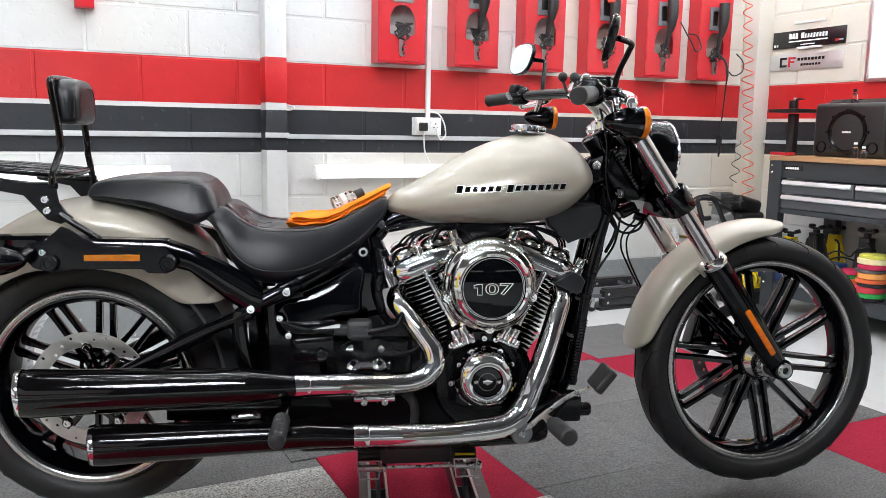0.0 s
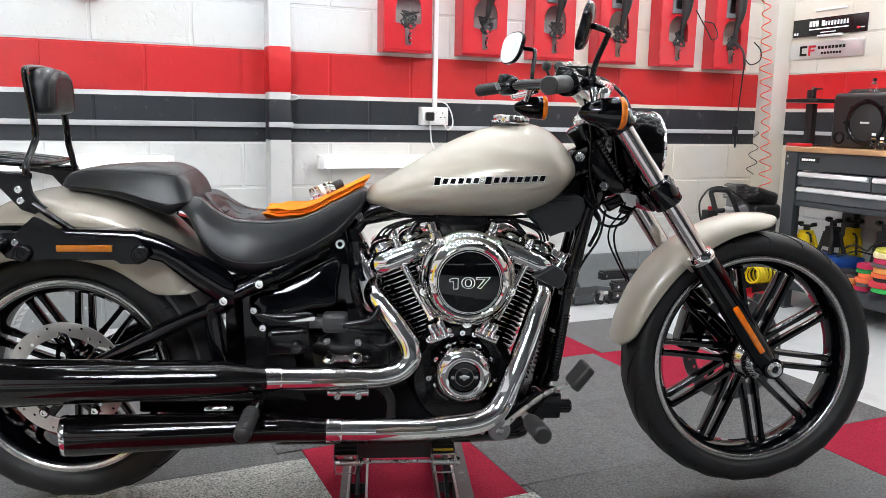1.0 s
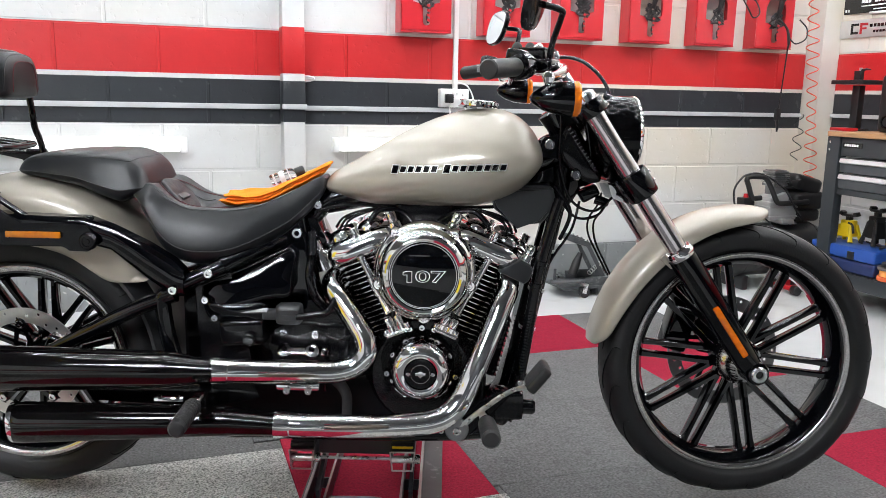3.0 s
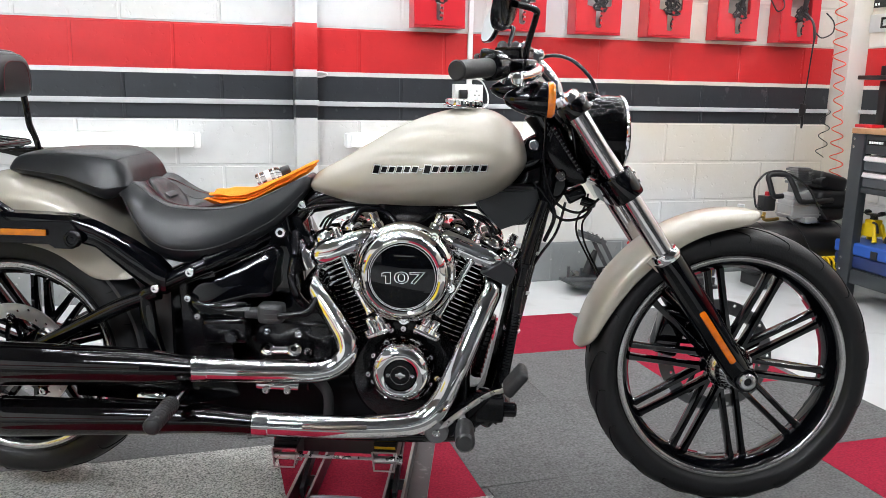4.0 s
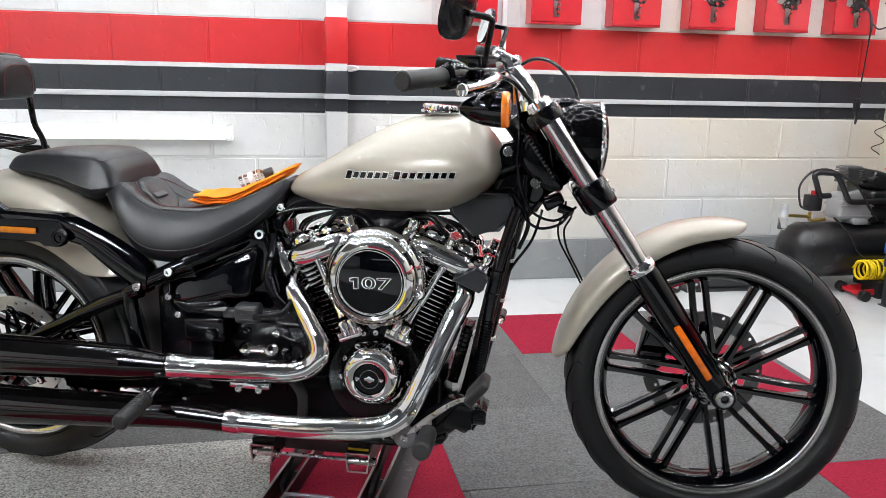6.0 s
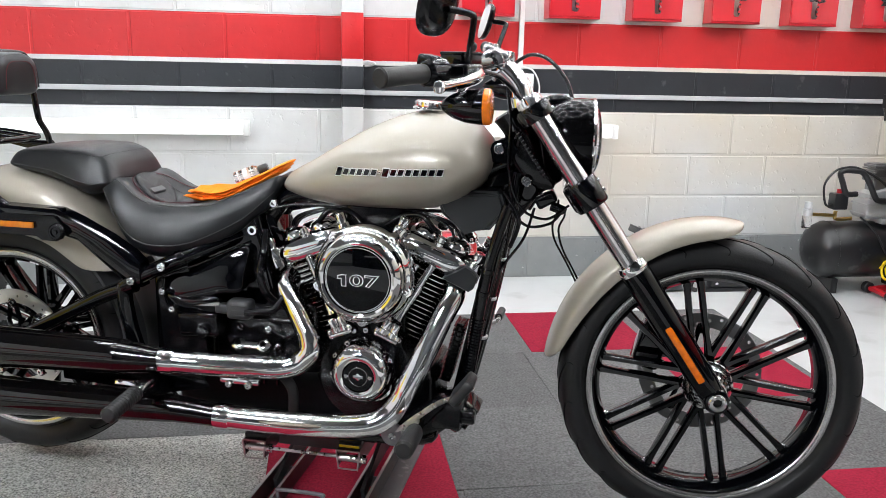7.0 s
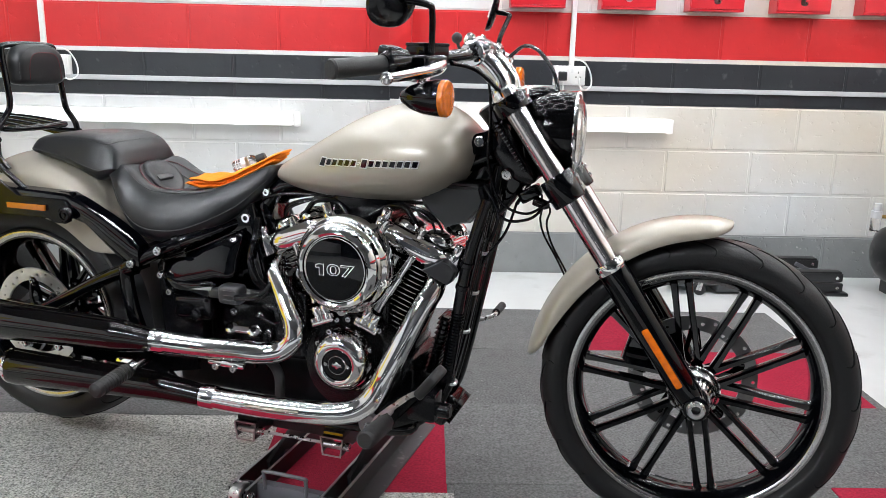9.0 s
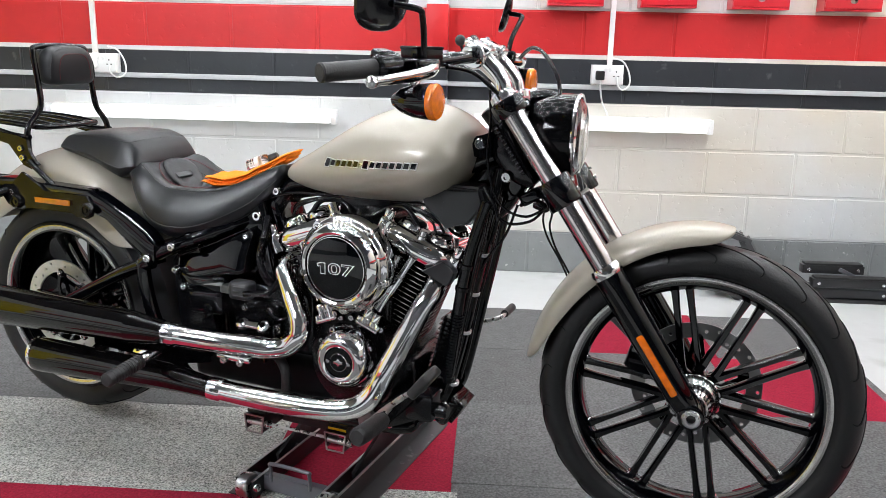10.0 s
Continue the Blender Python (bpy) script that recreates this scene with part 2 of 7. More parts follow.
def skin(bm, rings, slot=0, caps=True, closed=True):
    n = len(rings[0])
    for a, b in zip(rings, rings[1:]):
        for k in range(n if closed else n - 1):
            f = bm.faces.new((a[k], a[(k + 1) % n], b[(k + 1) % n], b[k]))
            f.material_index = slot
    if caps and closed:
        for ring in (rings[0], rings[-1]):
            f = bm.faces.new(ring)
            f.material_index = slot


def lathe(bm, profile, m=None, n=32, slot=0, caps=True):
    """Turns (height, radius) pairs round the z axis of m."""
    m = m or Matrix()
    rings = []
    for h, r in profile:
        rings.append([bm.verts.new(m @ Vector((r * math.cos(2 * math.pi * k / n), r * math.sin(2 * math.pi * k / n), h))) for k in range(n)])
    skin(bm, rings, slot, caps)
    return bm


def along(at, to):
    """The pose at `at` whose z axis points to `to`."""
    return Matrix.Translation(at) @ (Vector(to) - Vector(at)).to_track_quat("Z", "Y").to_matrix().to_4x4()


def bolt(bm, at, to, r=0.009, h=0.006, slot=0):
    m = along(at, to)
    lathe(bm, [(0, r), (h * 0.7, r), (h, r * 0.8), (h, r * 0.45), (h * 0.5, r * 0.4)], m, 10, slot)


def plate(bm, outline, thick, m=None, holes=(), slot=0):
    """A flat plate in the xy plane of m, thick along z, from its outline and holes."""
    m = m or Matrix()
    edges = []
    for loop in (outline, *holes):
        vs = [bm.verts.new((x, y, 0)) for x, y in loop]
        edges += [bm.edges.new((vs[i], vs[(i + 1) % len(vs)])) for i in range(len(vs))]
    got = bmesh.ops.triangle_fill(bm, use_beauty=True, use_dissolve=False, edges=edges)
    faces = [g for g in got["geom"] if isinstance(g, bmesh.types.BMFace)]
    ext = bmesh.ops.extrude_face_region(bm, geom=faces)
    moved = [g for g in ext["geom"] if isinstance(g, bmesh.types.BMVert)]
    bmesh.ops.translate(bm, verts=moved, vec=(0, 0, thick))
    own = {v for f in faces for v in f.verts} | set(moved)
    for v in own:
        v.co = m @ v.co
    for f in bm.faces:
        if f.verts[0] in own:
            f.material_index = slot
    return bm


def simple(name, mat, fn, parent=None, label="", sharp=38):
    bm = bmesh.new()
    fn(bm)
    return part(name, bm, mat, parent, label, sharp=sharp)


def cuboid(name, lo, hi, mat, parent=None, bevel=0.0, label=""):
    bm = bmesh.new()
    box(bm, [b - a for a, b in zip(lo, hi)], [(a + b) / 2 for a, b in zip(lo, hi)], bevel=bevel)
    return part(name, bm, mat, parent, label)

# ---- room ----
BACK, RIGHT, LEFT, FRONT, TOP = 4.228, 4.555, -3.2, -3.4, 2.9
COURSE, BLOCK = 0.228, 0.452

tagged(cuboid("floor", (LEFT - 0.2, FRONT - 0.2, -0.12), (RIGHT + 0.2, BACK + 0.2, 0.0), CONCRETE), "pale grey painted concrete workshop floor", "floor", kind="structure")
tagged(cuboid("ceiling", (LEFT - 0.2, FRONT - 0.2, TOP), (RIGHT + 0.2, BACK + 0.2, TOP + 0.1), CEIL), "plain dark grey painted ceiling", "ceiling", kind="structure")


def banded(name, lo, hi, label):
    """A plain closing wall in painted bands."""
    bm = bmesh.new()
    for k, (a, b) in enumerate(((0, COURSE), (COURSE, 4 * COURSE), (4 * COURSE, 5 * COURSE), (5 * COURSE, 6 * COURSE), (6 * COURSE, TOP))):
        box(bm, (hi[0] - lo[0], hi[1] - lo[1], b - a), ((lo[0] + hi[0]) / 2, (lo[1] + hi[1]) / 2, (a + b) / 2), slot=k)
    return tagged(part(name, bm, [GREY_WALL, WHITE, BLACK_WALL, RED_WALL, WHITE]), label, "wall", kind="structure")


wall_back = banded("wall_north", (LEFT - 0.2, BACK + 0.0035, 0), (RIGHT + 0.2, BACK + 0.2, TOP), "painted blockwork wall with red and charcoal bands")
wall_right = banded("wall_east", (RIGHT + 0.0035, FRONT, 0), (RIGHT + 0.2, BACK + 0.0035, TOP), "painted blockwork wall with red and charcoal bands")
banded("wall_west", (LEFT - 0.2, FRONT, 0), (LEFT, BACK, TOP), "plain painted wall with red and charcoal bands")
tagged(cuboid("wall_south", (LEFT - 0.2, FRONT - 0.2, 0), (RIGHT + 0.2, FRONT, TOP), BLACK_WALL), "plain charcoal painted wall", "wall", kind="structure")

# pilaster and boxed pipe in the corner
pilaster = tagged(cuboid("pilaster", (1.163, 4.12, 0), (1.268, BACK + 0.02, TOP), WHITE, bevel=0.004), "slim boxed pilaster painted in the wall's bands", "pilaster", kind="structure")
for lo_z, hi_z, mt in ((0, COURSE, GREY_WALL), (0.925, 1.125, BLACK_WALL), (1.16, 1.382, RED_WALL)):
    cuboid("paint_band", (1.1615, 4.1185, lo_z), (1.2695, BACK + 0.01, hi_z), mt, pilaster, bevel=0.003)
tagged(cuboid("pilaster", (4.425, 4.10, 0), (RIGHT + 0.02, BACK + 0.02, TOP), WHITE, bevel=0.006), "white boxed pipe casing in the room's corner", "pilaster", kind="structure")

# dado trunking and the white line under the red band
for name, lo, hi in (("trim", (LEFT, BACK - 0.016, 0.985), (1.160, BACK + 0.002, 1.010)), ("trim", (1.27, BACK - 0.016, 0.981), (4.42, BACK + 0.002, 1.005)), ("trim", (1.155, 4.104, 0.988), (1.276, 4.1195, 1.013)),
                     ("trim", (RIGHT - 0.016, 0.5, 0.985), (RIGHT + 0.002, 4.10, 1.008))):
    tagged(cuboid(name, lo, hi, TRUNKING, bevel=0.003), "greyed white plastic cable trunking along the wall", "trunking", kind="structure")
for lo, hi in (((LEFT, BACK - 0.0025, 1.128), (1.163, BACK + 0.002, 1.150)), ((1.268, BACK - 0.0025, 1.131), (4.425, BACK + 0.002, 1.153)), ((RIGHT - 0.0025, 0.0, 1.128), (RIGHT + 0.002, 4.10, 1.150))):
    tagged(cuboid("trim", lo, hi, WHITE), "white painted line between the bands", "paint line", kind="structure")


# ---- light fittings ----
def batten(x0, x1, label, m=None):
    root = tagged(empty("batten_light", m or pose((x0 + x1) / 2, 4.19, 0.813)), label, "batten light", "battens on the wall")
    half = (x1 - x0) / 2
    simple("diffuser", BATTEN, lambda bm: box(bm, (2 * half - 0.06, 0.05, 0.066), (0, -0.045, 0), bevel=0.018, seg=4), root, "lit white diffuser")
    for s in (-1, 1):
        simple("end_cap", PLASTIC_WHITE, lambda bm: box(bm, (0.032, 0.058, 0.074), (s * (half - 0.015), -0.042, 0), bevel=0.008), root)
    simple("top_cover", PLASTIC_WHITE, lambda bm: box(bm, (2 * half - 0.062, 0.062, 0.004), (0, -0.040, 0.0365), bevel=0.001), root)
    simple("back_plate", PLASTIC_WHITE, lambda bm: box(bm, (2 * half - 0.04, 0.04, 0.05), (0, 0.015, 0), bevel=0.003), root)


batten(-0.83, 0.705, "lit white batten lamp fixed low on the wall")
batten(1.412, 2.614, "lit white batten lamp fixed low on the wall")
# two more battens added out of view, on the wall behind the camera
for x in (-1.2, 1.2):
    batten(x - 0.75, x + 0.75, "added lit batten lamp on the unseen charcoal wall", pose(x, FRONT + 0.038, 0.813, 0, 0, 180))


def hex_lights():
    root = tagged(empty("ceiling_light", pose(2.50, 2.85, TOP - 0.03)), "honeycomb of lit white ceiling tubes", "ceiling light")
    side = 0.38
    bm = bmesh.new()
    box(bm, (side - 0.04, 0.014, 0.012), (0, 0, 0), bevel=0.004)
    first = part("tube", bm, HEX, root)
    seen = set()
    made = 0
    for i in range(-5, 4):
        for j in range(-4 if i > 0 else -2, 2):
            cx, cy = i * side * 1.5, j * side * 1.732 + (0.866 * side if i % 2 else 0)
            for k in range(6):
                a0, a1 = radians(60 * k), radians(60 * k + 60)
                ax, ay, bx, by = cx + side * math.cos(a0), cy + side * math.sin(a0), cx + side * math.cos(a1), cy + side * math.sin(a1)
                key = (round((ax + bx) * 50), round((ay + by) * 50))
                if key in seen:
                    continue
                seen.add(key)
                ob = first if not made else new("tube", first.data)
                made += 1
                ob.parent = root
                ob.matrix_basis = pose((ax + bx) / 2, (ay + by) / 2, 0, 0, 0, math.degrees(math.atan2(by - ay, bx - ax)))


hex_lights()
for y in (-0.06, -0.34, -0.62, -0.90, -1.18):
    strip = tagged(empty("strip_light", pose(-1.15, y, TOP - 0.02)), "lit white tube in a row of five on the dark ceiling", "strip light", "ceiling tubes")
    simple("tube", STRIP, lambda b: box(b, (1.4, 0.030, 0.014), (0, 0, 0), bevel=0.005), strip)
    simple("tube_mount", PLASTIC_WHITE, lambda b: box(b, (1.4, 0.046, 0.012), (0, 0, 0.013), bevel=0.003), strip)

YELLOW_ENAMEL = material("yellow_enamel", (0.66, 0.50, 0.015), 0.35, vary=0.04)
# cupboard shape added out of view as the yellow that the chrome reflects
for y in (1.23,):
    cupboard = tagged(empty("steel_cupboard", pose(-2.90, y, 0.0)), "added yellow cupboard shape standing in for an unseen yellow thing", "cupboard", "cupboards along the wall")
    cuboid("carcass", (-0.22, -0.55, 0.0), (0.20, 0.55, 1.90), YELLOW_ENAMEL, cupboard, bevel=0.006)
    for s in (-1, 1):
        door = cuboid("door", (0.202, min(0.004 * s, 0.54 * s), 0.06), (0.222, max(0.004 * s, 0.54 * s), 1.86), YELLOW_ENAMEL, cupboard, bevel=0.003)
        cuboid("handle", (0.223, 0.04 * s - 0.008, 0.95), (0.240, 0.04 * s + 0.008, 1.10), BLACK_PLASTIC, door, bevel=0.004)


# ---- carpet tiles ----
def carpet():
    root = tagged(empty("carpet_tiles", pose(0, 0, 0)), "grey and red carpet tiles laid loose on the concrete", "carpet", kind="structure")
    size = 0.522
    meshes = {}
    for key, mt in (("g", CARPET), ("r", CARPET_RED), ("f", CARPET_FLECK)):
        bm = bmesh.new()
        box(bm, (size + 0.001, size + 0.001, 0.007), (0, 0, 0.0035), bevel=0.002, seg=1)
        ob = part("carpet_tile", bm, mt, root)
        meshes[key] = ob.data
        ob.location = (-9, 0, 0)
        bpy.data.objects.remove(ob)
    cuboid("underlay", (-1.70, 0.45, 0.0006), (2.94, 3.42, 0.004), CARPET, root)
    for j in range(0, 6):
        y = 3.55 - size / 2 - j * size
        shift = 0.90 if j >= 2 else 0.86
        for i in range(-5, 4):
            x = shift + size / 2 + i * size + (-0.04 if j == 1 else 0.02 * (j % 2))
            if x > 2.95:
                continue
            key = "g"
            if (i, j) in ((2, 0), (3, 1), (3, 3), (0, 2)):
                key = "r"
            if j == 2 and i < 0:
                key = "f"
            if j == 3 and i < 1:
                key = "r" if i in (-1, -2) else "f"
            dy = -0.11 if i < 0 else (-0.045 if i == 0 else 0.0)
            ob = new("carpet_tile", meshes[key])
            ob.parent = root
            ob.location = (x, y + dy, 0.0004 * ((3 * i + 5 * j) % 7))
            ob.rotation_euler = (0, 0, radians(0.3 * math.sin(5 * i + 3 * j)))
    return root


carpet()

# ---- motorcycle ----
bike = tagged(empty("motorcycle", pose(0.763, 2.154, 0, 0, 0, -19.5)), "champagne cruiser motorcycle with chrome engine raised on a jack", "motorcycle")
FX, FZ, RX, RZ = 1.289, 0.413, -0.500, 0.398


def wheel(name, x, z, tyre_r, tyre_w, rim_r, rim_w, pairs, first, disc_y, disc_r, label):
    side = pose(x, 0, z, 90, 0, 0)
    bm = bmesh.new()
    h = rim_w / 2
    lathe(bm, [(-h, rim_r - 0.020), (-h, rim_r), (-h + 0.006, rim_r + 0.002), (h - 0.006, rim_r + 0.002), (h, rim_r), (h, rim_r - 0.020), (h - 0.02, rim_r - 0.034), (-h + 0.02, rim_r - 0.034), (-h, rim_r - 0.020)], side, 72, 0, False)
    rim = part(name, bm, GLOSS, bike, label)
    for s in (-1, 1):
        simple("rim_edge", RIM_LIP, lambda b: lathe(b, [(s * (h + 0.0004), rim_r - 0.015), (s * (h + 0.0018), rim_r - 0.0135), (s * (h + 0.0042), rim_r - 0.009), (s * (h + 0.0048), rim_r - 0.005), (s * (h + 0.0040), rim_r - 0.001), (s * (h + 0.0005), rim_r + 0.001)], side, 72, 0, False), rim, "machined silver rim lip")
    w = tyre_w / 2
    r0 = rim_r + (tyre_r - rim_r) * 0.40

    def crown(th):
        c, q = math.cos(th), math.sin(th)
        return w * math.copysign(abs(q) ** 0.90, q), r0 + (tyre_r - r0) * abs(c) ** (0.86 if tyre_w < 0.2 else 0.62)

    half = [(-h + 0.003, rim_r - 0.004), (-h - 0.003, rim_r + 0.004), (-w * 0.90, rim_r + 0.007), (-w * 0.97, rim_r + 0.014)]
    prof = half + [crown(radians(-90 + 180 * k / 24)) for k in range(25)] + [(-q, r) for q, r in half[::-1]]
    simple("tyre", RUBBER, lambda b: lathe(b, prof, side, 168, 0, False), rim, "black rubber tyre", sharp=60)
    # tread grooves as shallow dark inlays cut across the shoulder
    bm = bmesh.new()
    for k in range(21):
        for s in (-1, 1):
            a0 = 2 * math.pi * (k + 0.25 * s) / 21
            pts = []
            for i in range(15):
                u = min(i / 10, 1.0)
                leg = max(i - 10, 0) / 4
                q, rr = crown(s * radians(12 + 44 * u ** 1.7 + 26 * leg))
                a = a0 - 0.34 * u - 0.012 * math.sin(3.14 * leg)
                pts.append(side @ Vector(((rr + 0.0002) * math.cos(a), (rr + 0.0002) * math.sin(a), q)))
            sweep(bm, pts, [0.0010] + [0.0027] * 9 + [0.0028, 0.0022, 0.0019, 0.0016, 0.0008], 5, 1, flat=0.6)
    part("tread_groove", bm, SUMP, rim)
    # hub
    simple("hub", GLOSS, lambda b: lathe(b, [(-0.075, 0.020), (-0.075, 0.036), (-0.05, 0.046), (-0.02, 0.040), (0.02, 0.040), (0.05, 0.046), (0.075, 0.036), (0.075, 0.020)], side, 32, 0, False), rim)
    ln = rim_r - 0.028 - 0.040
    bm = bmesh.new()
    rings = []
    for u in (0, 0.06, 0.2, 0.8, 0.93, 1.0):
        ww, tt = 0.0068 + 0.003 * (abs(u - 0.5) * 2) ** 3, 0.020 - 0.006 * u
        rings.append([bm.verts.new((0.040 + ln * u, p * ww, q * tt - 0.010 * (1 - u))) for p, q in ((-1, -0.6), (-0.6, -1), (0.6, -1), (1, -0.6), (1, 0.6), (0.6, 1), (-0.6, 1), (-1, 0.6))])
    skin(bm, rings)
    one = part("spoke", bm, GLOSS, rim)
    made = 0
    for k in range(pairs):
        for s in (-1, 1):
            ob = one if not made else new("spoke", one.data)
            made += 1
            ob.parent = rim
            ob.matrix_basis = pose(x, 0, z, 90, 0, 0) @ pose(0, 0, 0, 0, 0, first + 360 * k / pairs) @ pose(0, s * 0.0185, 0, 0, 0, -s * 0.6)
    seat = None
    for k in range(pairs):
        for s in (-1, 1):
            m = pose(x, 0, z, 90, 0, 0) @ pose(0, 0, 0, 0, 0, first + 360 * k / pairs) @ pose(rim_r - 0.030, s * 0.0170, 0, 0, 90, 0)
            if seat is None:
                seat = ob = simple("spoke_seat", MACHINED if tyre_w < 0.2 else GLOSS, lambda b: lathe(b, [(-0.012, 0.011), (0.004, 0.015)], None, 8), rim)
            else:
                ob = new("spoke_seat", seat.data)
                ob.parent = rim
            ob.matrix_basis = m
    # disc: outer ring with a ring of bored holes, on arms
    bm = bmesh.new()
    n = 96
    ro, ri = disc_r, disc_r - 0.036
    out = [(ro * math.cos(2 * math.pi * k / n), ro * math.sin(2 * math.pi * k / n)) for k in range(n)]
    holes = [[(ri * math.cos(2 * math.pi * k / n), ri * math.sin(2 * math.pi * k / n)) for k in range(n)]]
    for k in range(30):
        a, rr = 2 * math.pi * k / 30, ro - 0.010 - 0.0085 * (k % 3)
        holes.append([(rr * math.cos(a) + 0.0043 * math.cos(b), rr * math.sin(a) + 0.0043 * math.sin(b)) for b in (0, 0.785, 1.571, 2.356, 3.142, 3.927, 4.712, 5.498)])
    plate(bm, out, 0.005, side @ pose(0, 0, disc_y - 0.0025), holes)
    part("brake_disc", bm, DISC_STEEL if disc_y > 0 else DISC_DARK, rim, "drilled steel brake disc", sharp=20)
    face = 1 if disc_y > 0 else -1
    arm = None
    for k in range(5):
        m = side @ pose(0, 0, disc_y, 0, 0, 72 * k + 20)
        if arm is None:
            bm = bmesh.new()
            for q in (-1, 1):
                skin(bm, [[bm.verts.new((u, v + p * ww, d)) for p, d in ((-1, -0.003), (1, -0.003), (1, 0.003), (-1, 0.003))] for u, v, ww in ((0.026, q * 0.012, 0.006), (0.060, q * 0.017, 0.0045), (ri - 0.002, q * 0.006, 0.0065))])
            lathe(bm, [(-0.004, 0.012), (-0.003, 0.0135), (0.003, 0.0135), (0.004, 0.012)], pose(ri - 0.003, 0, 0), 16)
            arm = ob = part("carrier_arm", bm, GLOSS, rim)
        else:
            ob = new("carrier_arm", arm.data)
            ob.parent = rim
        ob.matrix_basis = m
        simple("disc_bolt", CHROME, lambda b: bolt(b, m @ Vector((ri - 0.003, 0, 0.004 * face)), m @ Vector((ri - 0.003, 0, face)), 0.0095, 0.006), rim)
    simple("disc_carrier", GLOSS, lambda b: lathe(b, [(-0.005, 0.022), (-0.005, 0.038), (0.005, 0.038), (0.005, 0.022)], side @ pose(0, 0, disc_y), 24, 0, False), rim, "black disc carrier")
    return rim


# local y points to the machine's left; after the turn the lathe's axis runs to its right
front = wheel("front_wheel", FX, FZ, 0.353, 0.130, 0.287, 0.092, 10, 29, -0.075, 0.150, "black double-spoke front wheel with machined rim")
wheel("rear_wheel", RX, RZ, 0.333, 0.240, 0.248, 0.226, 10, 15, 0.122, 0.143, "black double-spoke rear wheel with wide tyre")
HUB = pose(FX, 0, FZ, 90, 0, 0)
simple("hub_star", MACHINED, lambda b: [lathe(b, [(0.034, 0.060), (0.044, 0.056), (0.052, 0.047), (0.062, 0.040), (0.080, 0.036), (0.092, 0.033), (0.096, 0.027), (0.096, 0.0)], HUB, 32)], front, "silver hub star")


# ---- tank ----
TANK = [(0.233, 0.857, 0.835, 0.032), (0.250, 0.878, 0.822, 0.056), (0.30, 0.906, 0.808, 0.088), (0.36, 0.942, 0.799, 0.114), (0.44, 0.988, 0.794, 0.141), (0.52, 1.022, 0.794, 0.160),
        (0.60, 1.042, 0.801, 0.172), (0.66, 1.040, 0.813, 0.175), (0.705, 1.022, 0.838, 0.168), (0.738, 0.992, 0.872, 0.145), (0.755, 0.962, 0.898, 0.110), (0.760, 0.940, 0.916, 0.070)]


def tank_section(x):
    for a, b in zip(TANK, TANK[1:]):
        if a[0] <= x <= b[0]:
            u = (x - a[0]) / (b[0] - a[0])
            return [p + (q - p) * u for p, q in zip(a, b)]
    return TANK[-1]


def tank_side(x, z):
    """Half width of the tank at that length and height."""
    _, top, bot, w = tank_section(x)
    zc = bot + 0.42 * (top - bot)
    s = min(1, abs(z - zc) / ((top - zc) if z > zc else (zc - bot)))
    return w * (1 - s ** 2.1) ** 0.62


def build_tank():
    bm = bmesh.new()
    rings = []
    secs = spline([(x, t, b) for x, t, b, w in TANK], 4)
    wid = [v[1] for v in spline([(x, w, 0) for x, t, b, w in TANK], 4)]
    for (x, top, bot), w in zip(secs, wid):
        zc = bot + 0.42 * (top - bot)
        ring = []
        for k in range(48):
            a = 2 * math.pi * k / 48
            c, s = math.cos(a), math.sin(a)
            y = w * math.copysign(abs(c) ** 1.24, c)
            z = zc + (top - zc if s > 0 else zc - bot) * math.copysign(abs(s) ** 0.95, s)
            ring.append(bm.verts.new((x, y, z)))
        rings.append(ring)
    skin(bm, rings)
    return part("fuel_tank", bm, PAINT, bike, "champagne metallic teardrop fuel tank", sharp=60)


tank = build_tank()
CAPM = pose(0.606, 0, 1.040, 0, 4, 0)
simple("fuel_cap", CHROME, lambda b: lathe(b, [(0, 0.050), (0.004, 0.051), (0.006, 0.046), (0.010, 0.046), (0.018, 0.045), (0.021, 0.040), (0.021, 0.0)], CAPM, 40), tank, "chrome fuel cap")
simple("knurl", STEEL, lambda b: [box(b, (0.003, 0.003, 0.006), tuple(CAPM @ pose(0, 0, 0, 0, 0, 15 * k) @ Vector((0.0455, 0, 0.014))), (0, 0, 15 * k)) for k in range(24)], tank)


def tank_badge():
    """Plain raised shapes in place of the maker's lettering."""
    for s in (-1, 1):
        x = 0.400
        for k in range(15):
            big = k in (0, 7)
            wdt = 0.0200 if big else (0.010 if k == 6 else 0.0183)
            hgt = 0.0215 if big else (0.005 if k == 6 else 0.0165)
            z0 = 0.898 + 0.055 * (x - 0.40)
            bm = bmesh.new()
            for slot, grow, lift in ((0, 0.0002, 0.0022), (1, -0.0018, 0.0030)):
                front_loop, back_loop = [], []
                for dx, dz in ((0, 0), (1, 0), (1, 1), (0, 1)):
                    xx = x + dx * (wdt - 0.0026) + (grow if dx else -grow) + 0.004 * (dz - 0.5)
                    zz = z0 + (dz - 0.5) * (hgt + 2 * grow)
                    yy = tank_side(xx, zz)
                    back_loop.append(bm.verts.new((xx, s * (yy - 0.003), zz)))
                    front_loop.append(bm.verts.new((xx, s * (yy + lift), zz)))
                skin(bm, [back_loop, front_loop], slot)
            part("badge_piece", bm, [ALU, GLOSS], tank)
            x += wdt


tank_badge()


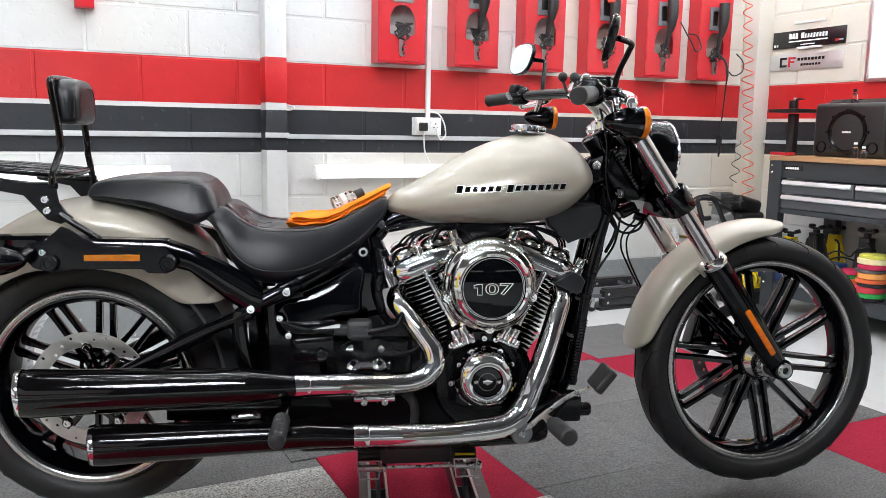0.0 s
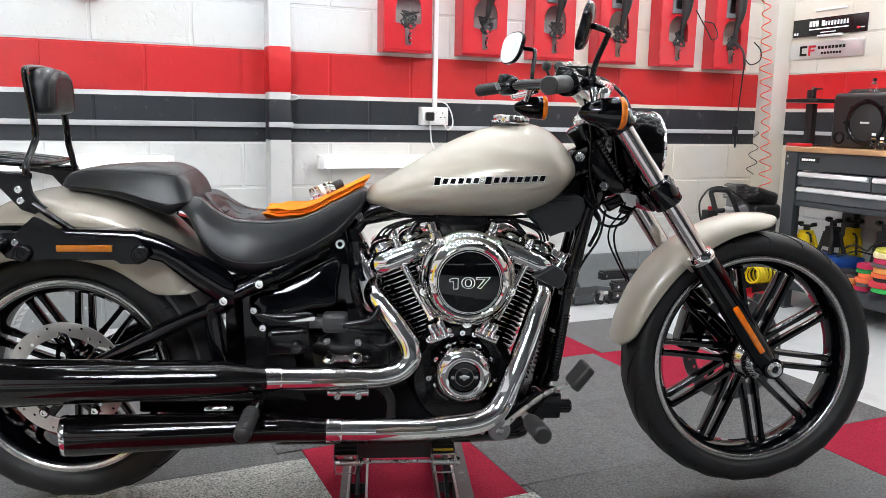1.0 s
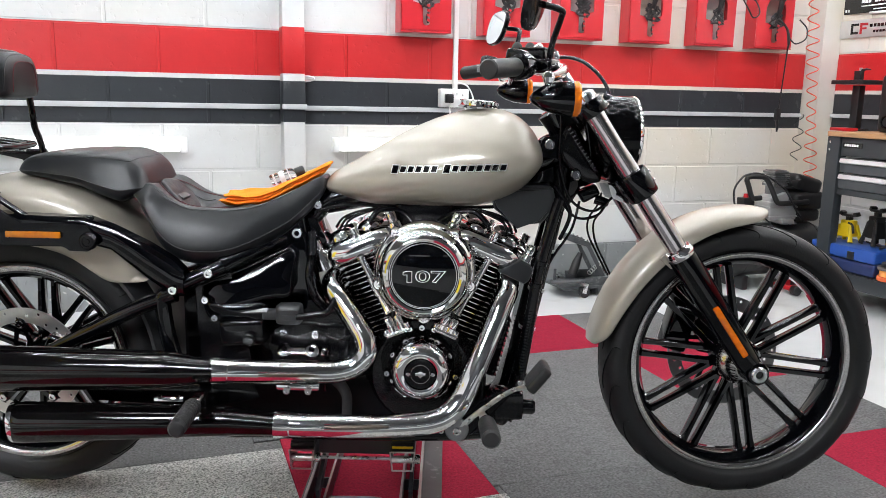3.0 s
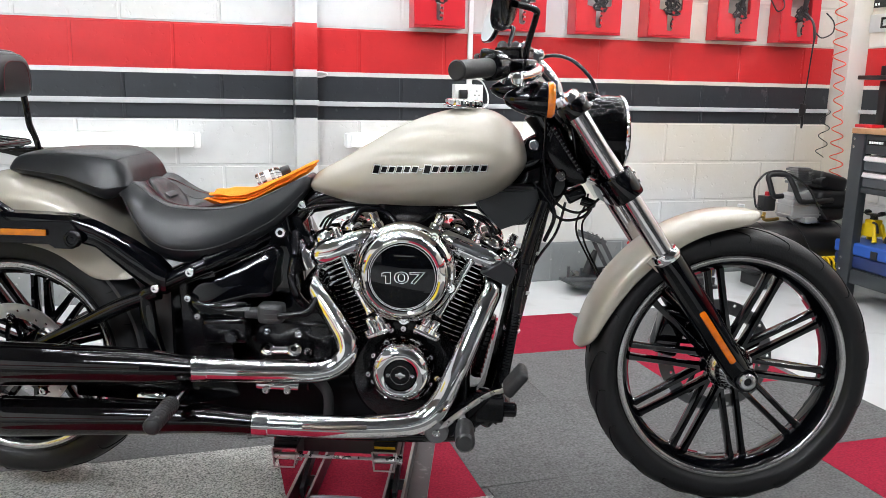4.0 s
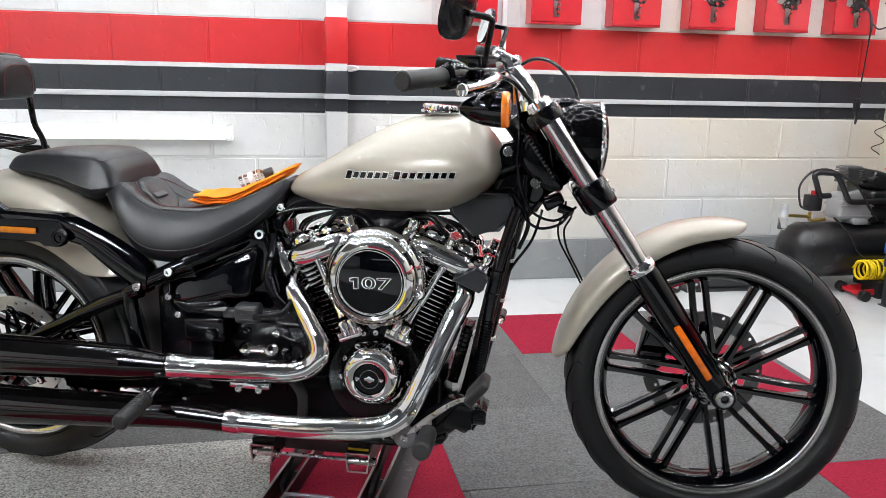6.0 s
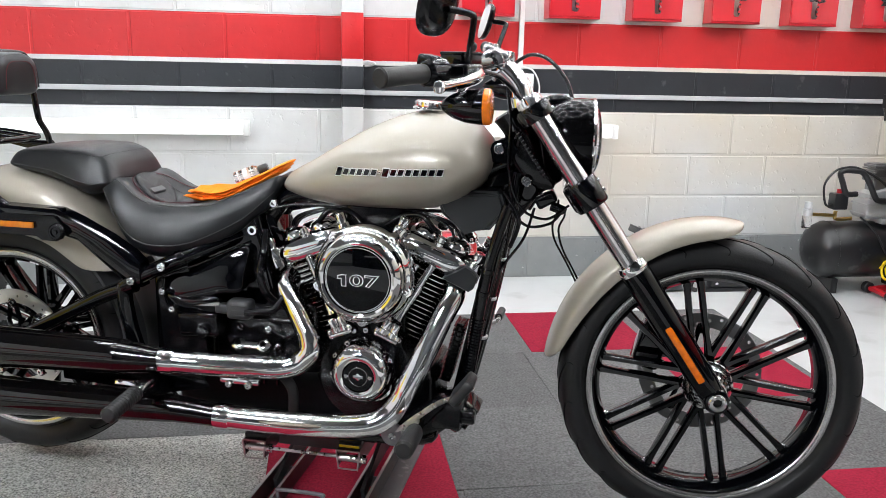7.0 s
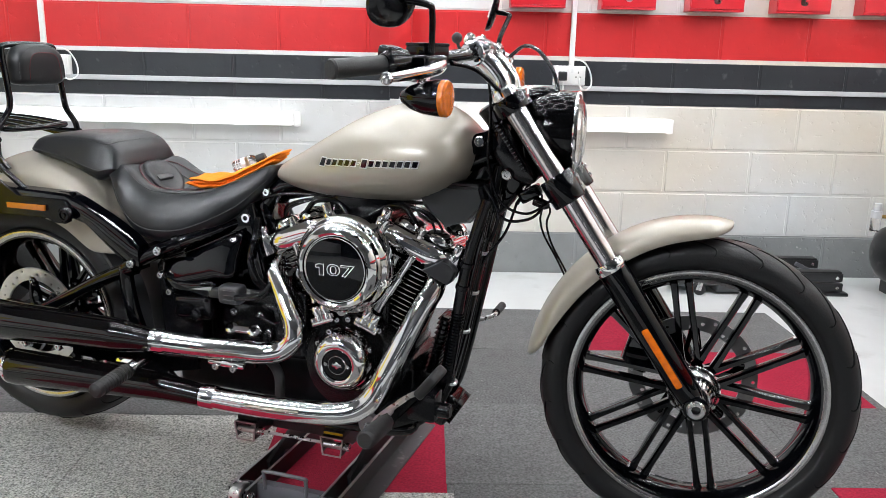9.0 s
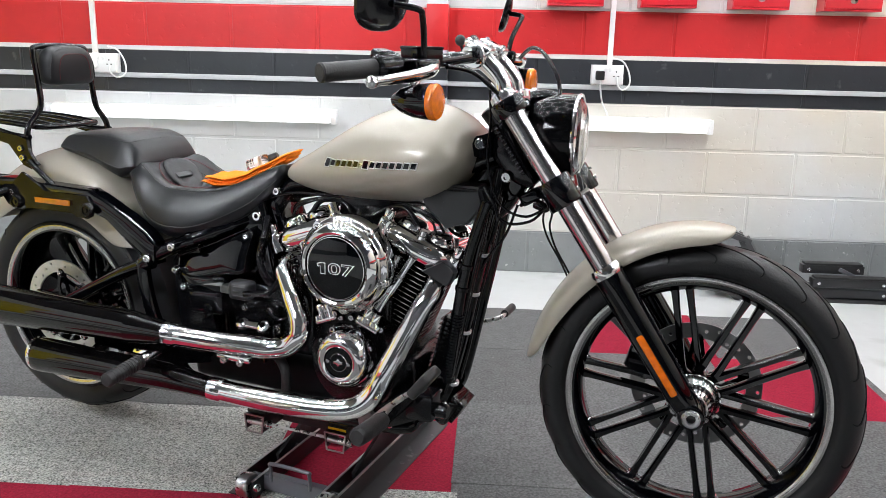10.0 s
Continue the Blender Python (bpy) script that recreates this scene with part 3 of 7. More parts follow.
# ---- seats ----
def cushion(name, rows, half, label):
    """A padded seat; rows: x, top, bottom, half width; half: (y, z) shares from the top's middle round to the bottom's.
    Returns the seat and a function for points on its skin."""
    secs = spline([(x, t, b) for x, t, b, w in rows], 6)
    wid = [v[1] for v in spline([(x, w, 0) for x, t, b, w in rows], 6)]
    side = spline([(y, z, 0) for y, z in half], 4)
    bm = bmesh.new()
    rings = []
    for (x, top, bot), w in zip(secs, wid):
        pts = [(p[0] * w, bot + (top - bot) * p[1]) for p in side]
        rings.append([bm.verts.new((x, y, z)) for y, z in pts] + [bm.verts.new((x, -y, z)) for y, z in reversed(pts[1:-1])])
    skin(bm, rings)
    ob = part(name, bm, LEATHER, bike, label, sharp=50)

    def at(x, share, lift=0.0006):
        """The point on the right-hand skin; share runs 0 to 1 from the top's middle to the bottom's."""
        k = min(range(len(secs)), key=lambda i: abs(secs[i].x - x))
        p = share * (len(side) - 1)
        i = min(int(p), len(side) - 2)
        q = side[i].lerp(side[i + 1], p - i)
        _, top, bot = secs[k]
        return Vector((x, -(q[0] * wid[k] + lift), bot + (top - bot) * q[1] + (lift if share < 0.5 else 0)))

    return ob, at


def seam(points, parent, mat=None, r=0.0011):
    """A sewn seam along points and its twin on the other side."""
    for s in (1, -1):
        tube_part("seam", mat or THREAD, [(p[0], s * p[1], p[2]) for p in points], r, parent, steps=3, n=5)


def tube_part(name, mat, pts, r, parent=bike, label="", steps=6, n=14, flat=1.0):
    bm = bmesh.new()
    sweep(bm, pts, r, n, steps, flat=flat)
    return part(name, bm, mat, parent, label, sharp=50)


pillion, on_pillion = cushion("pillion_seat", [(-0.498, 0.886, 0.874, 0.080), (-0.492, 0.897, 0.868, 0.094), (-0.472, 0.909, 0.863, 0.102), (-0.42, 0.919, 0.856, 0.113), (-0.34, 0.925, 0.842, 0.128), (-0.29, 0.926, 0.824, 0.137), (-0.255, 0.925, 0.812, 0.140), (-0.238, 0.921, 0.808, 0.140), (-0.222, 0.914, 0.814, 0.138), (-0.206, 0.901, 0.822, 0.134), (-0.193, 0.884, 0.829, 0.128), (-0.184, 0.864, 0.834, 0.118), (-0.179, 0.850, 0.837, 0.104)],
                              [(0, 1), (0.30, 1.0), (0.58, 0.97), (0.74, 0.90), (0.80, 0.83), (0.86, 0.70), (0.94, 0.46), (0.995, 0.26), (1.0, 0.20), (0.97, 0.08), (0.88, 0.0), (0.5, 0.0), (0, 0)], "black vinyl pillion pad with sewn seams")
seam([on_pillion(x, 0.60) for x in (-0.480, -0.45, -0.40, -0.35, -0.30, -0.26, -0.23, -0.21)], pillion, r=0.0008)
seam([on_pillion(x, 0.335) for x in (-0.470, -0.42, -0.36, -0.30, -0.26)] + [on_pillion(-0.232, 0.32), on_pillion(-0.220, 0.26), on_pillion(-0.214, 0.16), on_pillion(-0.212, 0.0, 0.001)], pillion, r=0.0009)

rider, on_rider = cushion("rider_seat", [(-0.235, 0.836, 0.824, 0.104), (-0.205, 0.850, 0.812, 0.130), (-0.184, 0.851, 0.786, 0.146), (-0.168, 0.849, 0.755, 0.156), (-0.148, 0.838, 0.718, 0.164), (-0.122, 0.817, 0.688, 0.170), (-0.085, 0.801, 0.671, 0.174), (-0.04, 0.797, 0.665, 0.174), (0.02, 0.796, 0.671, 0.164), (0.08, 0.804, 0.698, 0.142), (0.14, 0.828, 0.733, 0.112), (0.19, 0.853, 0.777, 0.088), (0.222, 0.868, 0.818, 0.068), (0.233, 0.864, 0.842, 0.05)],
                          [(0, 0.93), (0.30, 0.94), (0.52, 0.97), (0.68, 1.0), (0.76, 0.975), (0.84, 0.86), (0.94, 0.62), (1.0, 0.36), (1.0, 0.24), (0.95, 0.10), (0.84, 0.0), (0.5, 0.0), (0, 0)], "black stitched vinyl rider seat")


def scoop(x, y):
    """How far the bucket dips below the seat's shoulders."""
    return 0.026 * math.exp(-((x + 0.108) / 0.042) ** 2) * max(0.0, 1 - (y / 0.10) ** 2)


def on_bucket(x, share, lift=0.0006):
    q = on_rider(x, share, lift)
    return q - Vector((0, 0, scoop(q.x, q.y) if share < 0.5 else 0.0))


for v in rider.data.vertices:
    if v.co.z > 0.755:
        v.co.z -= scoop(v.co.x, v.co.y)
seam([on_bucket(x, 0.345) for x in (-0.19, -0.16, -0.12, -0.08, -0.04, 0.0, 0.04, 0.08, 0.12, 0.16, 0.20)], rider)
seam([on_bucket(x, 0.645) for x in (-0.22, -0.20, -0.16, -0.12, -0.08, -0.04, 0.0, 0.04, 0.08, 0.12, 0.16, 0.20, 0.222)], rider, r=0.0014)
# bucket panel with red stitching, and the raised tongue that carries the strap
seam([on_bucket(x, q, 0.0008) for x, q in ((0.01, 0.0), (0.0, 0.08), (-0.03, 0.17), (-0.07, 0.20), (-0.11, 0.19), (-0.15, 0.15), (-0.175, 0.08), (-0.182, 0.0))], rider, RED_THREAD)
seam([on_bucket(x, q, 0.0008) for x, q in ((-0.075, 0.14), (-0.10, 0.125), (-0.13, 0.11), (-0.150, 0.06), (-0.156, 0.0))], rider)
def tongue_panel(bm):
    """The padded panel at the back of the bucket, a low rounded swelling on the seat's skin."""
    rings_t = []
    for sc, lift in ((1.0, -0.004), (0.97, 0.002), (0.88, 0.0065), (0.70, 0.009), (0.40, 0.010), (0.08, 0.0102)):
        ring_t = []
        for k in range(36):
            a = 2 * math.pi * k / 36
            x, y = -0.138 + 0.046 * sc * math.cos(a), 0.062 * sc * math.sin(a)
            ring_t.append(bm.verts.new((x, y, on_bucket(x, min(0.3, abs(y) / 0.4), 0.0).z + lift)))
        rings_t.append(ring_t)
    skin(bm, rings_t)


simple("tongue_panel", LEATHER, tongue_panel, rider, "padded panel sewn on the seat", sharp=70)
simple("seat_strap", CONNECTOR, lambda b: box(b, (0.018, 0.060, 0.012), (-0.130, -0.008, on_bucket(-0.130, 0.0).z + 0.012), (0, 34, 0), bevel=0.004), rider, "short black strap")


# ---- fenders ----
def arc_fender(name, cx, cz, mat, rows, label):
    """rows: degrees round the wheel's axle, crown radius, skirt drop, half width."""
    bm = bmesh.new()
    rings = []
    many = spline([(d, r, q) for d, r, q, w in rows], 6)
    wid = [v[1] for v in spline([(d, w, 0) for d, r, q, w in rows], 6)]
    for (d, r, drop), w in zip(many, wid):
        a = radians(d)
        ring = []
        n = 28
        d1 = min(drop, 0.50 * w)
        for k in range(n + 1):
            u = -1 + 2 * k / n
            th = min(1, abs(u) / 0.72) * math.pi / 2
            y = w * math.copysign(math.sin(th) ** 0.92, u)
            low = max(0, (abs(u) - 0.72) / 0.28)
            rr = r - d1 * (1 - abs(math.cos(th)) ** 0.92) - (drop - d1) * low
            ring.append((rr, y))
        outer = [bm.verts.new((cx + rr * math.cos(a), y, cz + rr * math.sin(a))) for rr, y in ring]
        inner = [bm.verts.new((cx + (rr - 0.004) * math.cos(a), y * 0.975, cz + (rr - 0.004) * math.sin(a))) for rr, y in reversed(ring)]
        rings.append(outer + inner)
    skin(bm, rings)
    return part(name, bm, mat, bike, label, sharp=50)


arc_fender("front_fender", FX, FZ, PAINT, [(82.6, 0.396, 0.005, 0.026), (84.6, 0.398, 0.018, 0.054), (91, 0.401, 0.036, 0.076), (108, 0.401, 0.046, 0.083), (130, 0.396, 0.052, 0.083), (150, 0.393, 0.048, 0.081), (165, 0.392, 0.034, 0.078), (170, 0.392, 0.022, 0.068), (173, 0.392, 0.010, 0.040)], "champagne metallic front fender")
arc_fender("rear_fender", RX, RZ, PAINT, [(34.4, 0.412, 0.004, 0.128), (35.2, 0.413, 0.030, 0.137), (36.6, 0.416, 0.050, 0.141), (38.5, 0.420, 0.070, 0.142), (41, 0.425, 0.093, 0.143), (45, 0.434, 0.118, 0.144), (52, 0.449, 0.139, 0.145), (66, 0.465, 0.154, 0.145), (82, 0.470, 0.162, 0.145), (100, 0.464, 0.154, 0.145), (112, 0.453, 0.130, 0.143), (125, 0.445, 0.114, 0.138), (140, 0.437, 0.092, 0.132), (150, 0.432, 0.070, 0.120)], "champagne metallic rear fender")


# ---- frame ----
for s in (-1, 1):
    tube_part("frame_rail", GLOSS, [(0.80, s * 0.03, 0.93), (0.60, s * 0.035, 0.85), (0.36, s * 0.035, 0.832), (0.25, s * 0.036, 0.815), (0.205, s * 0.037, 0.768), (0.165, s * 0.045, 0.733), (0.03, s * 0.15, 0.676), (-0.105, s * 0.185, 0.610), (-0.13, s * 0.185, 0.57), (-0.10, s * 0.18, 0.42), (0.0, s * 0.17, 0.275), (0.10, s * 0.16, 0.255), (0.58, s * 0.15, 0.255), (0.645, s * 0.105, 0.268), (0.692, s * 0.064, 0.315), (0.722, s * 0.054, 0.42), (0.752, s * 0.05, 0.56), (0.785, s * 0.05, 0.72), (0.808, s * 0.042, 0.83), (0.82, s * 0.03, 0.90)], 0.019, steps=5)
    tube_part("swingarm", GLOSS, [(-0.10, s * 0.185, 0.600), (-0.20, s * 0.185, 0.560), (-0.36, s * 0.180, 0.475), (-0.53, s * 0.175, 0.385)], 0.019, steps=4)
    tube_part("swingarm", GLOSS, [(-0.08, s * 0.180, 0.42), (-0.25, s * 0.180, 0.385), (-0.53, s * 0.175, 0.372)], 0.020, steps=4)
    # fender strut, from the tail to the frame joint
    bm = bmesh.new()
    sec = [(-0.68, 0.765, 0.022), (-0.56, 0.763, 0.026), (-0.46, 0.752, 0.030), (-0.30, 0.748, 0.030), (-0.24, 0.732, 0.027), (-0.16, 0.680, 0.040), (-0.10, 0.640, 0.043), (-0.075, 0.628, 0.030)]
    rings = []
    for i, (x, z, hh) in enumerate(sec):
        y0, y1 = s * (0.150 if x < -0.28 else 0.160), s * (0.198 if x < -0.28 else 0.203)
        rings.append([bm.verts.new((x, y, z + dz)) for y, dz in ((y0, -hh), (y1 - s * 0.008, -hh), (y1, -hh * 0.6), (y1, hh * 0.6), (y1 - s * 0.008, hh), (y0, hh))])
    skin(bm, rings)
    strut = part("fender_strut", bm, GLOSS, bike, "gloss black fender strut")
    simple("side_reflector", AMBER_DARK, lambda b: box(b, (0.125, 0.006, 0.015), (-0.409, s * 0.2145, 0.740), (0, 0, 0), bevel=0.002), strut, "amber side reflector")
    for bx, bz in ((-0.099, 0.614), (-0.015, 0.655)):
        simple("frame_bolt", CHROME, lambda b: bolt(b, (bx, s * 0.200, bz), (bx, s * 2, bz), 0.0115, 0.010), bike)
    simple("frame_bolt", CHROME, lambda b: bolt(b, (0.169, s * 0.078, 0.734), (0.169, s * 2, 0.732), 0.0145, 0.012), bike)
    simple("frame_bolt", CHROME, lambda b: bolt(b, (0.217, s * 0.056, 0.801), (0.217, s * 2, 0.801), 0.0115, 0.012), bike)
for bx, by, bz in ((0.012, -0.160, 0.668), (0.060, -0.128, 0.689), (0.100, -0.098, 0.706)):
    simple("frame_collar", GLOSS, lambda b: lathe(b, [(-0.008, 0.0195), (-0.007, 0.0215), (0.007, 0.0215), (0.008, 0.0195)], along((bx, by, bz), (bx + 0.048, by + 0.032, bz + 0.021)), 22), bike)
gaiter = tube_part("ribbed_hose", SATIN, [(0.205, -0.085, 0.735), (0.212, -0.115, 0.690), (0.205, -0.128, 0.640), (0.215, -0.125, 0.590), (0.235, -0.105, 0.555)], 0.0105, label="black ribbed hose", n=12)
for k in range(12):
    simple("hose_ring", GLOSS, lambda b: lathe(b, [(-0.0025, 0.0105), (0, 0.0132), (0.0025, 0.0105)], along((0.211 - 0.0004 * k, -0.1165 - 0.0009 * k, 0.688 - 0.0042 * k), (0.207, -0.127, 0.62)), 14), gaiter)
simple("steering_neck", GLOSS, lambda b: lathe(b, [(0, 0.030), (0.004, 0.038), (0.03, 0.034), (0.17, 0.034), (0.20, 0.038), (0.205, 0.03)], along((0.895, 0, 0.87), (0.79, 0, 1.03)), 24), bike)
tube_part("backbone", GLOSS, [(0.83, 0, 0.95), (0.70, 0, 0.90), (0.40, 0, 0.84), (0.20, 0, 0.80)], 0.035)

# ---- front end ----
AX, AZ = 0.5708, -0.8211


def on_fork(d, y, off=0.0):
    """A point d metres down the fork from the top clamp; off: ahead of the tube."""
    return Vector((0.8386 + AX * d - AZ * off, y, 1.060 + AZ * d + AX * off))


for s in (-1, 1):
    y = s * 0.121
    simple("fork_tube", FORK_CHROME, lambda b: sweep(b, [on_fork(0.0, y), on_fork(0.46, y)], 0.0245, 28), bike, "chrome upper fork tube")
    slider = simple("fork_slider", GLOSS, lambda b: sweep(b, [on_fork(0.433, y), on_fork(0.446, y), on_fork(0.56, y), on_fork(0.70, y), on_fork(0.76, y), on_fork(0.80, y)], [0.029, 0.034, 0.034, 0.032, 0.030, 0.022], 28, 3), bike, "gloss black fork slider")
    simple("seal_ring", CHROME, lambda b: lathe(b, [(-0.012, 0.026), (-0.012, 0.032), (-0.002, 0.036), (0.006, 0.036), (0.012, 0.033), (0.020, 0.034)], along(on_fork(0.431, y), on_fork(0.5, y)), 28), slider)
    simple("fork_reflector", AMBER, lambda b: box(b, (0.016, 0.008, 0.148), tuple(on_fork(0.655, s * 0.155, -0.004)), (0, -34.8, 0), bevel=0.005), slider, "amber fork reflector")
    simple("axle_boss", GLOSS, lambda b: lathe(b, [(-0.03, 0.030), (0.024, 0.029), (0.030, 0.026), (0.031, 0.022)], along((FX, y, FZ), (FX, s * 2, FZ)), 28), slider)
    simple("axle_nut", STEEL, lambda b: lathe(b, [(0, 0.0205), (0.010, 0.0200), (0.013, 0.0170), (0.013, 0.0105), (0.0, 0.0095)], along((FX, s * 0.145, FZ), (FX, s * 2, FZ)), 20), slider, "steel axle end")
    # fork braces to the fender
    simple("fender_bracket", PAINT, lambda b: box(b, (0.040, 0.008, 0.018), tuple(on_fork(0.445, s * 0.086, -0.028)), (0, 40, 0), bevel=0.004), bike)
for d, hgt in ((0.012, 0.036), (0.224, 0.066)):
    clamp = bmesh.new()
    box(clamp, (0.070, 0.22, hgt), tuple(on_fork(d + 0.01, 0, -0.008)), (0, -34.8, 0), bevel=0.012, seg=3)
    t_clamp = part("triple_clamp", clamp, GLOSS, bike)
    for s in (-1, 1):
        simple("clamp_ring", GLOSS, lambda b: lathe(b, [(-hgt / 2, 0.027), (-hgt / 2, 0.036), (-hgt / 2 + 0.004, 0.038), (hgt / 2 - 0.004, 0.038), (hgt / 2, 0.036), (hgt / 2, 0.027)], along(on_fork(d + 0.01, s * 0.121), on_fork(d + 1, s * 0.121)), 28), t_clamp)
        if d < 0.1:
            simple("fork_cap", CHROME, lambda b: lathe(b, [(0, 0.030), (-0.012, 0.029), (-0.018, 0.022), (-0.018, 0.0)], along(on_fork(0.0, s * 0.121), on_fork(1, s * 0.121)), 24), t_clamp)
    for bb in (-0.012, 0.012):
        for s in (-1, 1):
            simple("clamp_bolt", CHROME, lambda b: bolt(b, tuple(on_fork(d + 0.01 + bb, s * 0.121, 0.036)), tuple(on_fork(d + 0.01 + bb, s * 0.121, 1)), 0.006, 0.006), t_clamp)

# headlight
HLM = along((0.885, 0, 0.982), (1.885, 0.085, 0.972))
LAMP_BLACK = material("lamp_black_enamel", (0.002, 0.002, 0.0024), 0.09, spec=0.20)
lamp = simple("headlight", LAMP_BLACK, lambda b: lathe(b, [(-0.012, 0.0), (-0.012, 0.060), (-0.006, 0.074), (0.010, 0.086), (0.035, 0.0935), (0.065, 0.0965), (0.095, 0.0955), (0.100, 0.093), (0.100, 0.080), (0.06, 0.07)], HLM, 48), bike, "gloss black headlight")
simple("rim_ring", CHROME, lambda b: lathe(b, [(0.095, 0.0962), (0.098, 0.0978), (0.102, 0.0965), (0.101, 0.090)], HLM, 48, 0, False), lamp, "chrome headlight ring")
simple("lens", GLASS, lambda b: lathe(b, [(0.100, 0.086), (0.112, 0.070), (0.119, 0.040), (0.121, 0.0), (0.117, 0.0), (0.115, 0.040), (0.108, 0.070), (0.098, 0.084)], HLM, 48, 0, False), lamp)
simple("reflector", CHROME, lambda b: lathe(b, [(0.098, 0.082), (0.075, 0.070), (0.062, 0.045), (0.062, 0.0)], HLM, 40, 0, False), lamp)
tube_part("headlight_mount", GLOSS, [(0.90, 0, 0.90), (0.93, 0, 0.92), (0.945, 0, 0.95)], 0.022)
tube_part("headlight_mount", GLOSS, [(0.875, 0, 1.06), (0.91, 0, 1.065), (0.945, 0, 1.05)], 0.020)

# handlebar
RISE = (0.752, 1.152)
LEFT_DX, LEFT_DZ = -0.025, 0.018  # the bars stand turned a little to the left
BARPTS = [(0.615, -0.455, 1.122), (0.665, -0.365, 1.129), (0.713, -0.25, 1.139), (0.740, -0.16, 1.147), (RISE[0], -0.08, RISE[1]), (RISE[0], 0.08, RISE[1]), (0.732, 0.16, 1.152), (0.694, 0.25, 1.152), (0.640, 0.365, 1.147), (0.590, 0.455, 1.140)]
tube_part("handlebar", GLOSS, BARPTS, 0.0145, steps=5)
for s in (-1, 1):
    tube_part("riser", CHROME, [(0.822, s * 0.046, 1.066), (0.817, s * 0.046, 1.094), (0.800, s * 0.045, 1.118), (0.776, s * 0.044, 1.140), (RISE[0], s * 0.043, RISE[1] + 0.002)], [0.021, 0.0195, 0.0205, 0.022, 0.023], n=22)
    clamp = simple("riser_clamp", CHROME, lambda b: lathe(b, [(-0.029, 0.020), (-0.027, 0.027), (-0.020, 0.030), (0.020, 0.030), (0.027, 0.027), (0.029, 0.020)], along((RISE[0], s * 0.046, RISE[1] + 0.002), (RISE[0], s * 2, RISE[1] + 0.002)), 28), bike, "chrome handlebar clamp")
    simple("clamp_cap", CHROME, lambda b: box(b, (0.066, 0.044, 0.020), (RISE[0] + 0.008, s * 0.045, RISE[1] + 0.022), (0, 24, 0), bevel=0.008, seg=3), clamp)
    for q in (-0.020, 0.020):
        simple("clamp_bolt", CHROME, lambda b: bolt(b, (RISE[0] + 0.012 + q, s * 0.045, RISE[1] + 0.030 - 0.44 * q), (RISE[0] + 0.45 + q, s * 0.045, RISE[1] + 1), 0.006, 0.006), clamp)
    simple("riser_base", CHROME, lambda b: lathe(b, [(-0.012, 0.026), (-0.010, 0.031), (0.010, 0.031), (0.014, 0.025)], along((0.823, s * 0.046, 1.066), (0.815, s * 0.046, 1.12)), 28), bike)
    before = set(bike.children)
    e0, e1 = Vector((0.603, s * 0.477, 1.120)), Vector((0.664, s * 0.366, 1.129))
    simple("grip", GRIP, lambda b: sweep(b, [e0, e0.lerp(e1, 0.03), e0.lerp(e1, 0.06), e0.lerp(e1, 0.97), e1], [0.017, 0.0195, 0.0185, 0.0185, 0.017], 24), bike, "black rubber grip")
    g0, g1 = Vector((0.662, s * 0.370, 1.129)), Vector((0.690, s * 0.318, 1.133))
    sw = simple("switch_housing", SATIN, lambda b: sweep(b, [g0, g0.lerp(g1, 0.12), g0.lerp(g1, 0.5), g0.lerp(g1, 0.88), g1], [0.021, 0.028, 0.030, 0.028, 0.020], 20, flat=0.92), bike, "black switch housing")
    simple("switch_pod", SATIN, lambda b: box(b, (0.040, 0.040, 0.030), (0.668, s * 0.345, 1.150), (0, 10, s * 28), bevel=0.010, seg=3), sw)
    simple("switch_button", GREY_PLASTIC, lambda b: [box(b, (0.010, 0.012, 0.008), (0.640, s * (0.345 - 0.018 * k), 1.135 - 0.006 * k), (0, 0, s * 28), bevel=0.002) for k in range(3)], sw)
    # lever and its clamp
    simple("lever_clamp", GLOSS, lambda b: box(b, (0.050, 0.060, 0.030), (0.730, s * 0.295, 1.134), (0, 0, s * 28), bevel=0.009, seg=3), bike)
    lever = bmesh.new()
    sweep(lever, [(0.745, s * 0.280, 1.130), (0.757, s * 0.31, 1.126), (0.757, s * 0.35, 1.121), (0.745, s * 0.40, 1.115), (0.729, s * 0.45, 1.110), (0.719, s * 0.476, 1.108)], [0.0165, 0.0175, 0.0165, 0.0140, 0.0115, 0.0110], 14, 5, flat=0.72)
    lathe(lever, [(-0.012, 0.002), (-0.009, 0.009), (0, 0.0125), (0.009, 0.009), (0.012, 0.002)], pose(0.716, s * 0.482, 1.107), 14)
    part("brake_lever" if s < 0 else "clutch_lever", lever, CHROME, bike, "polished lever")
    # mirror
    tube_part("mirror_stem", SATIN, [(0.736, s * 0.300, 1.136), (0.741, s * 0.312, 1.180), (0.752, s * 0.345, 1.226), (0.750, s * 0.362, 1.240), (0.712, s * 0.390, 1.247)], 0.0066, n=10)
    mm = pose(0.692, s * 0.397, 1.246, 0, 0, s * 18) @ pose(0, 0, 0, 0, 15, 0) @ pose(0, 0, 0, 0, 90, 180)
    outline = [(0.050 * math.copysign(abs(math.cos(a)) ** 0.72, math.cos(a)), 0.066 * math.copysign(abs(math.sin(a)) ** 0.74, math.sin(a)) * (1 - 0.14 * math.cos(a))) for a in [2 * math.pi * k / 36 for k in range(36)]]
    shell = bmesh.new()
    rings = []
    for hgt, sc in ((0.006, 0.97), (0.005, 1.0), (-0.002, 1.0), (-0.008, 0.92), (-0.012, 0.70), (-0.014, 0.3)):
        rings.append([shell.verts.new(mm @ Vector((px * sc, py * sc, hgt))) for px, py in outline])
    skin(shell, rings)
    mirror = part("mirror", shell, SATIN, bike, "black handlebar mirror")
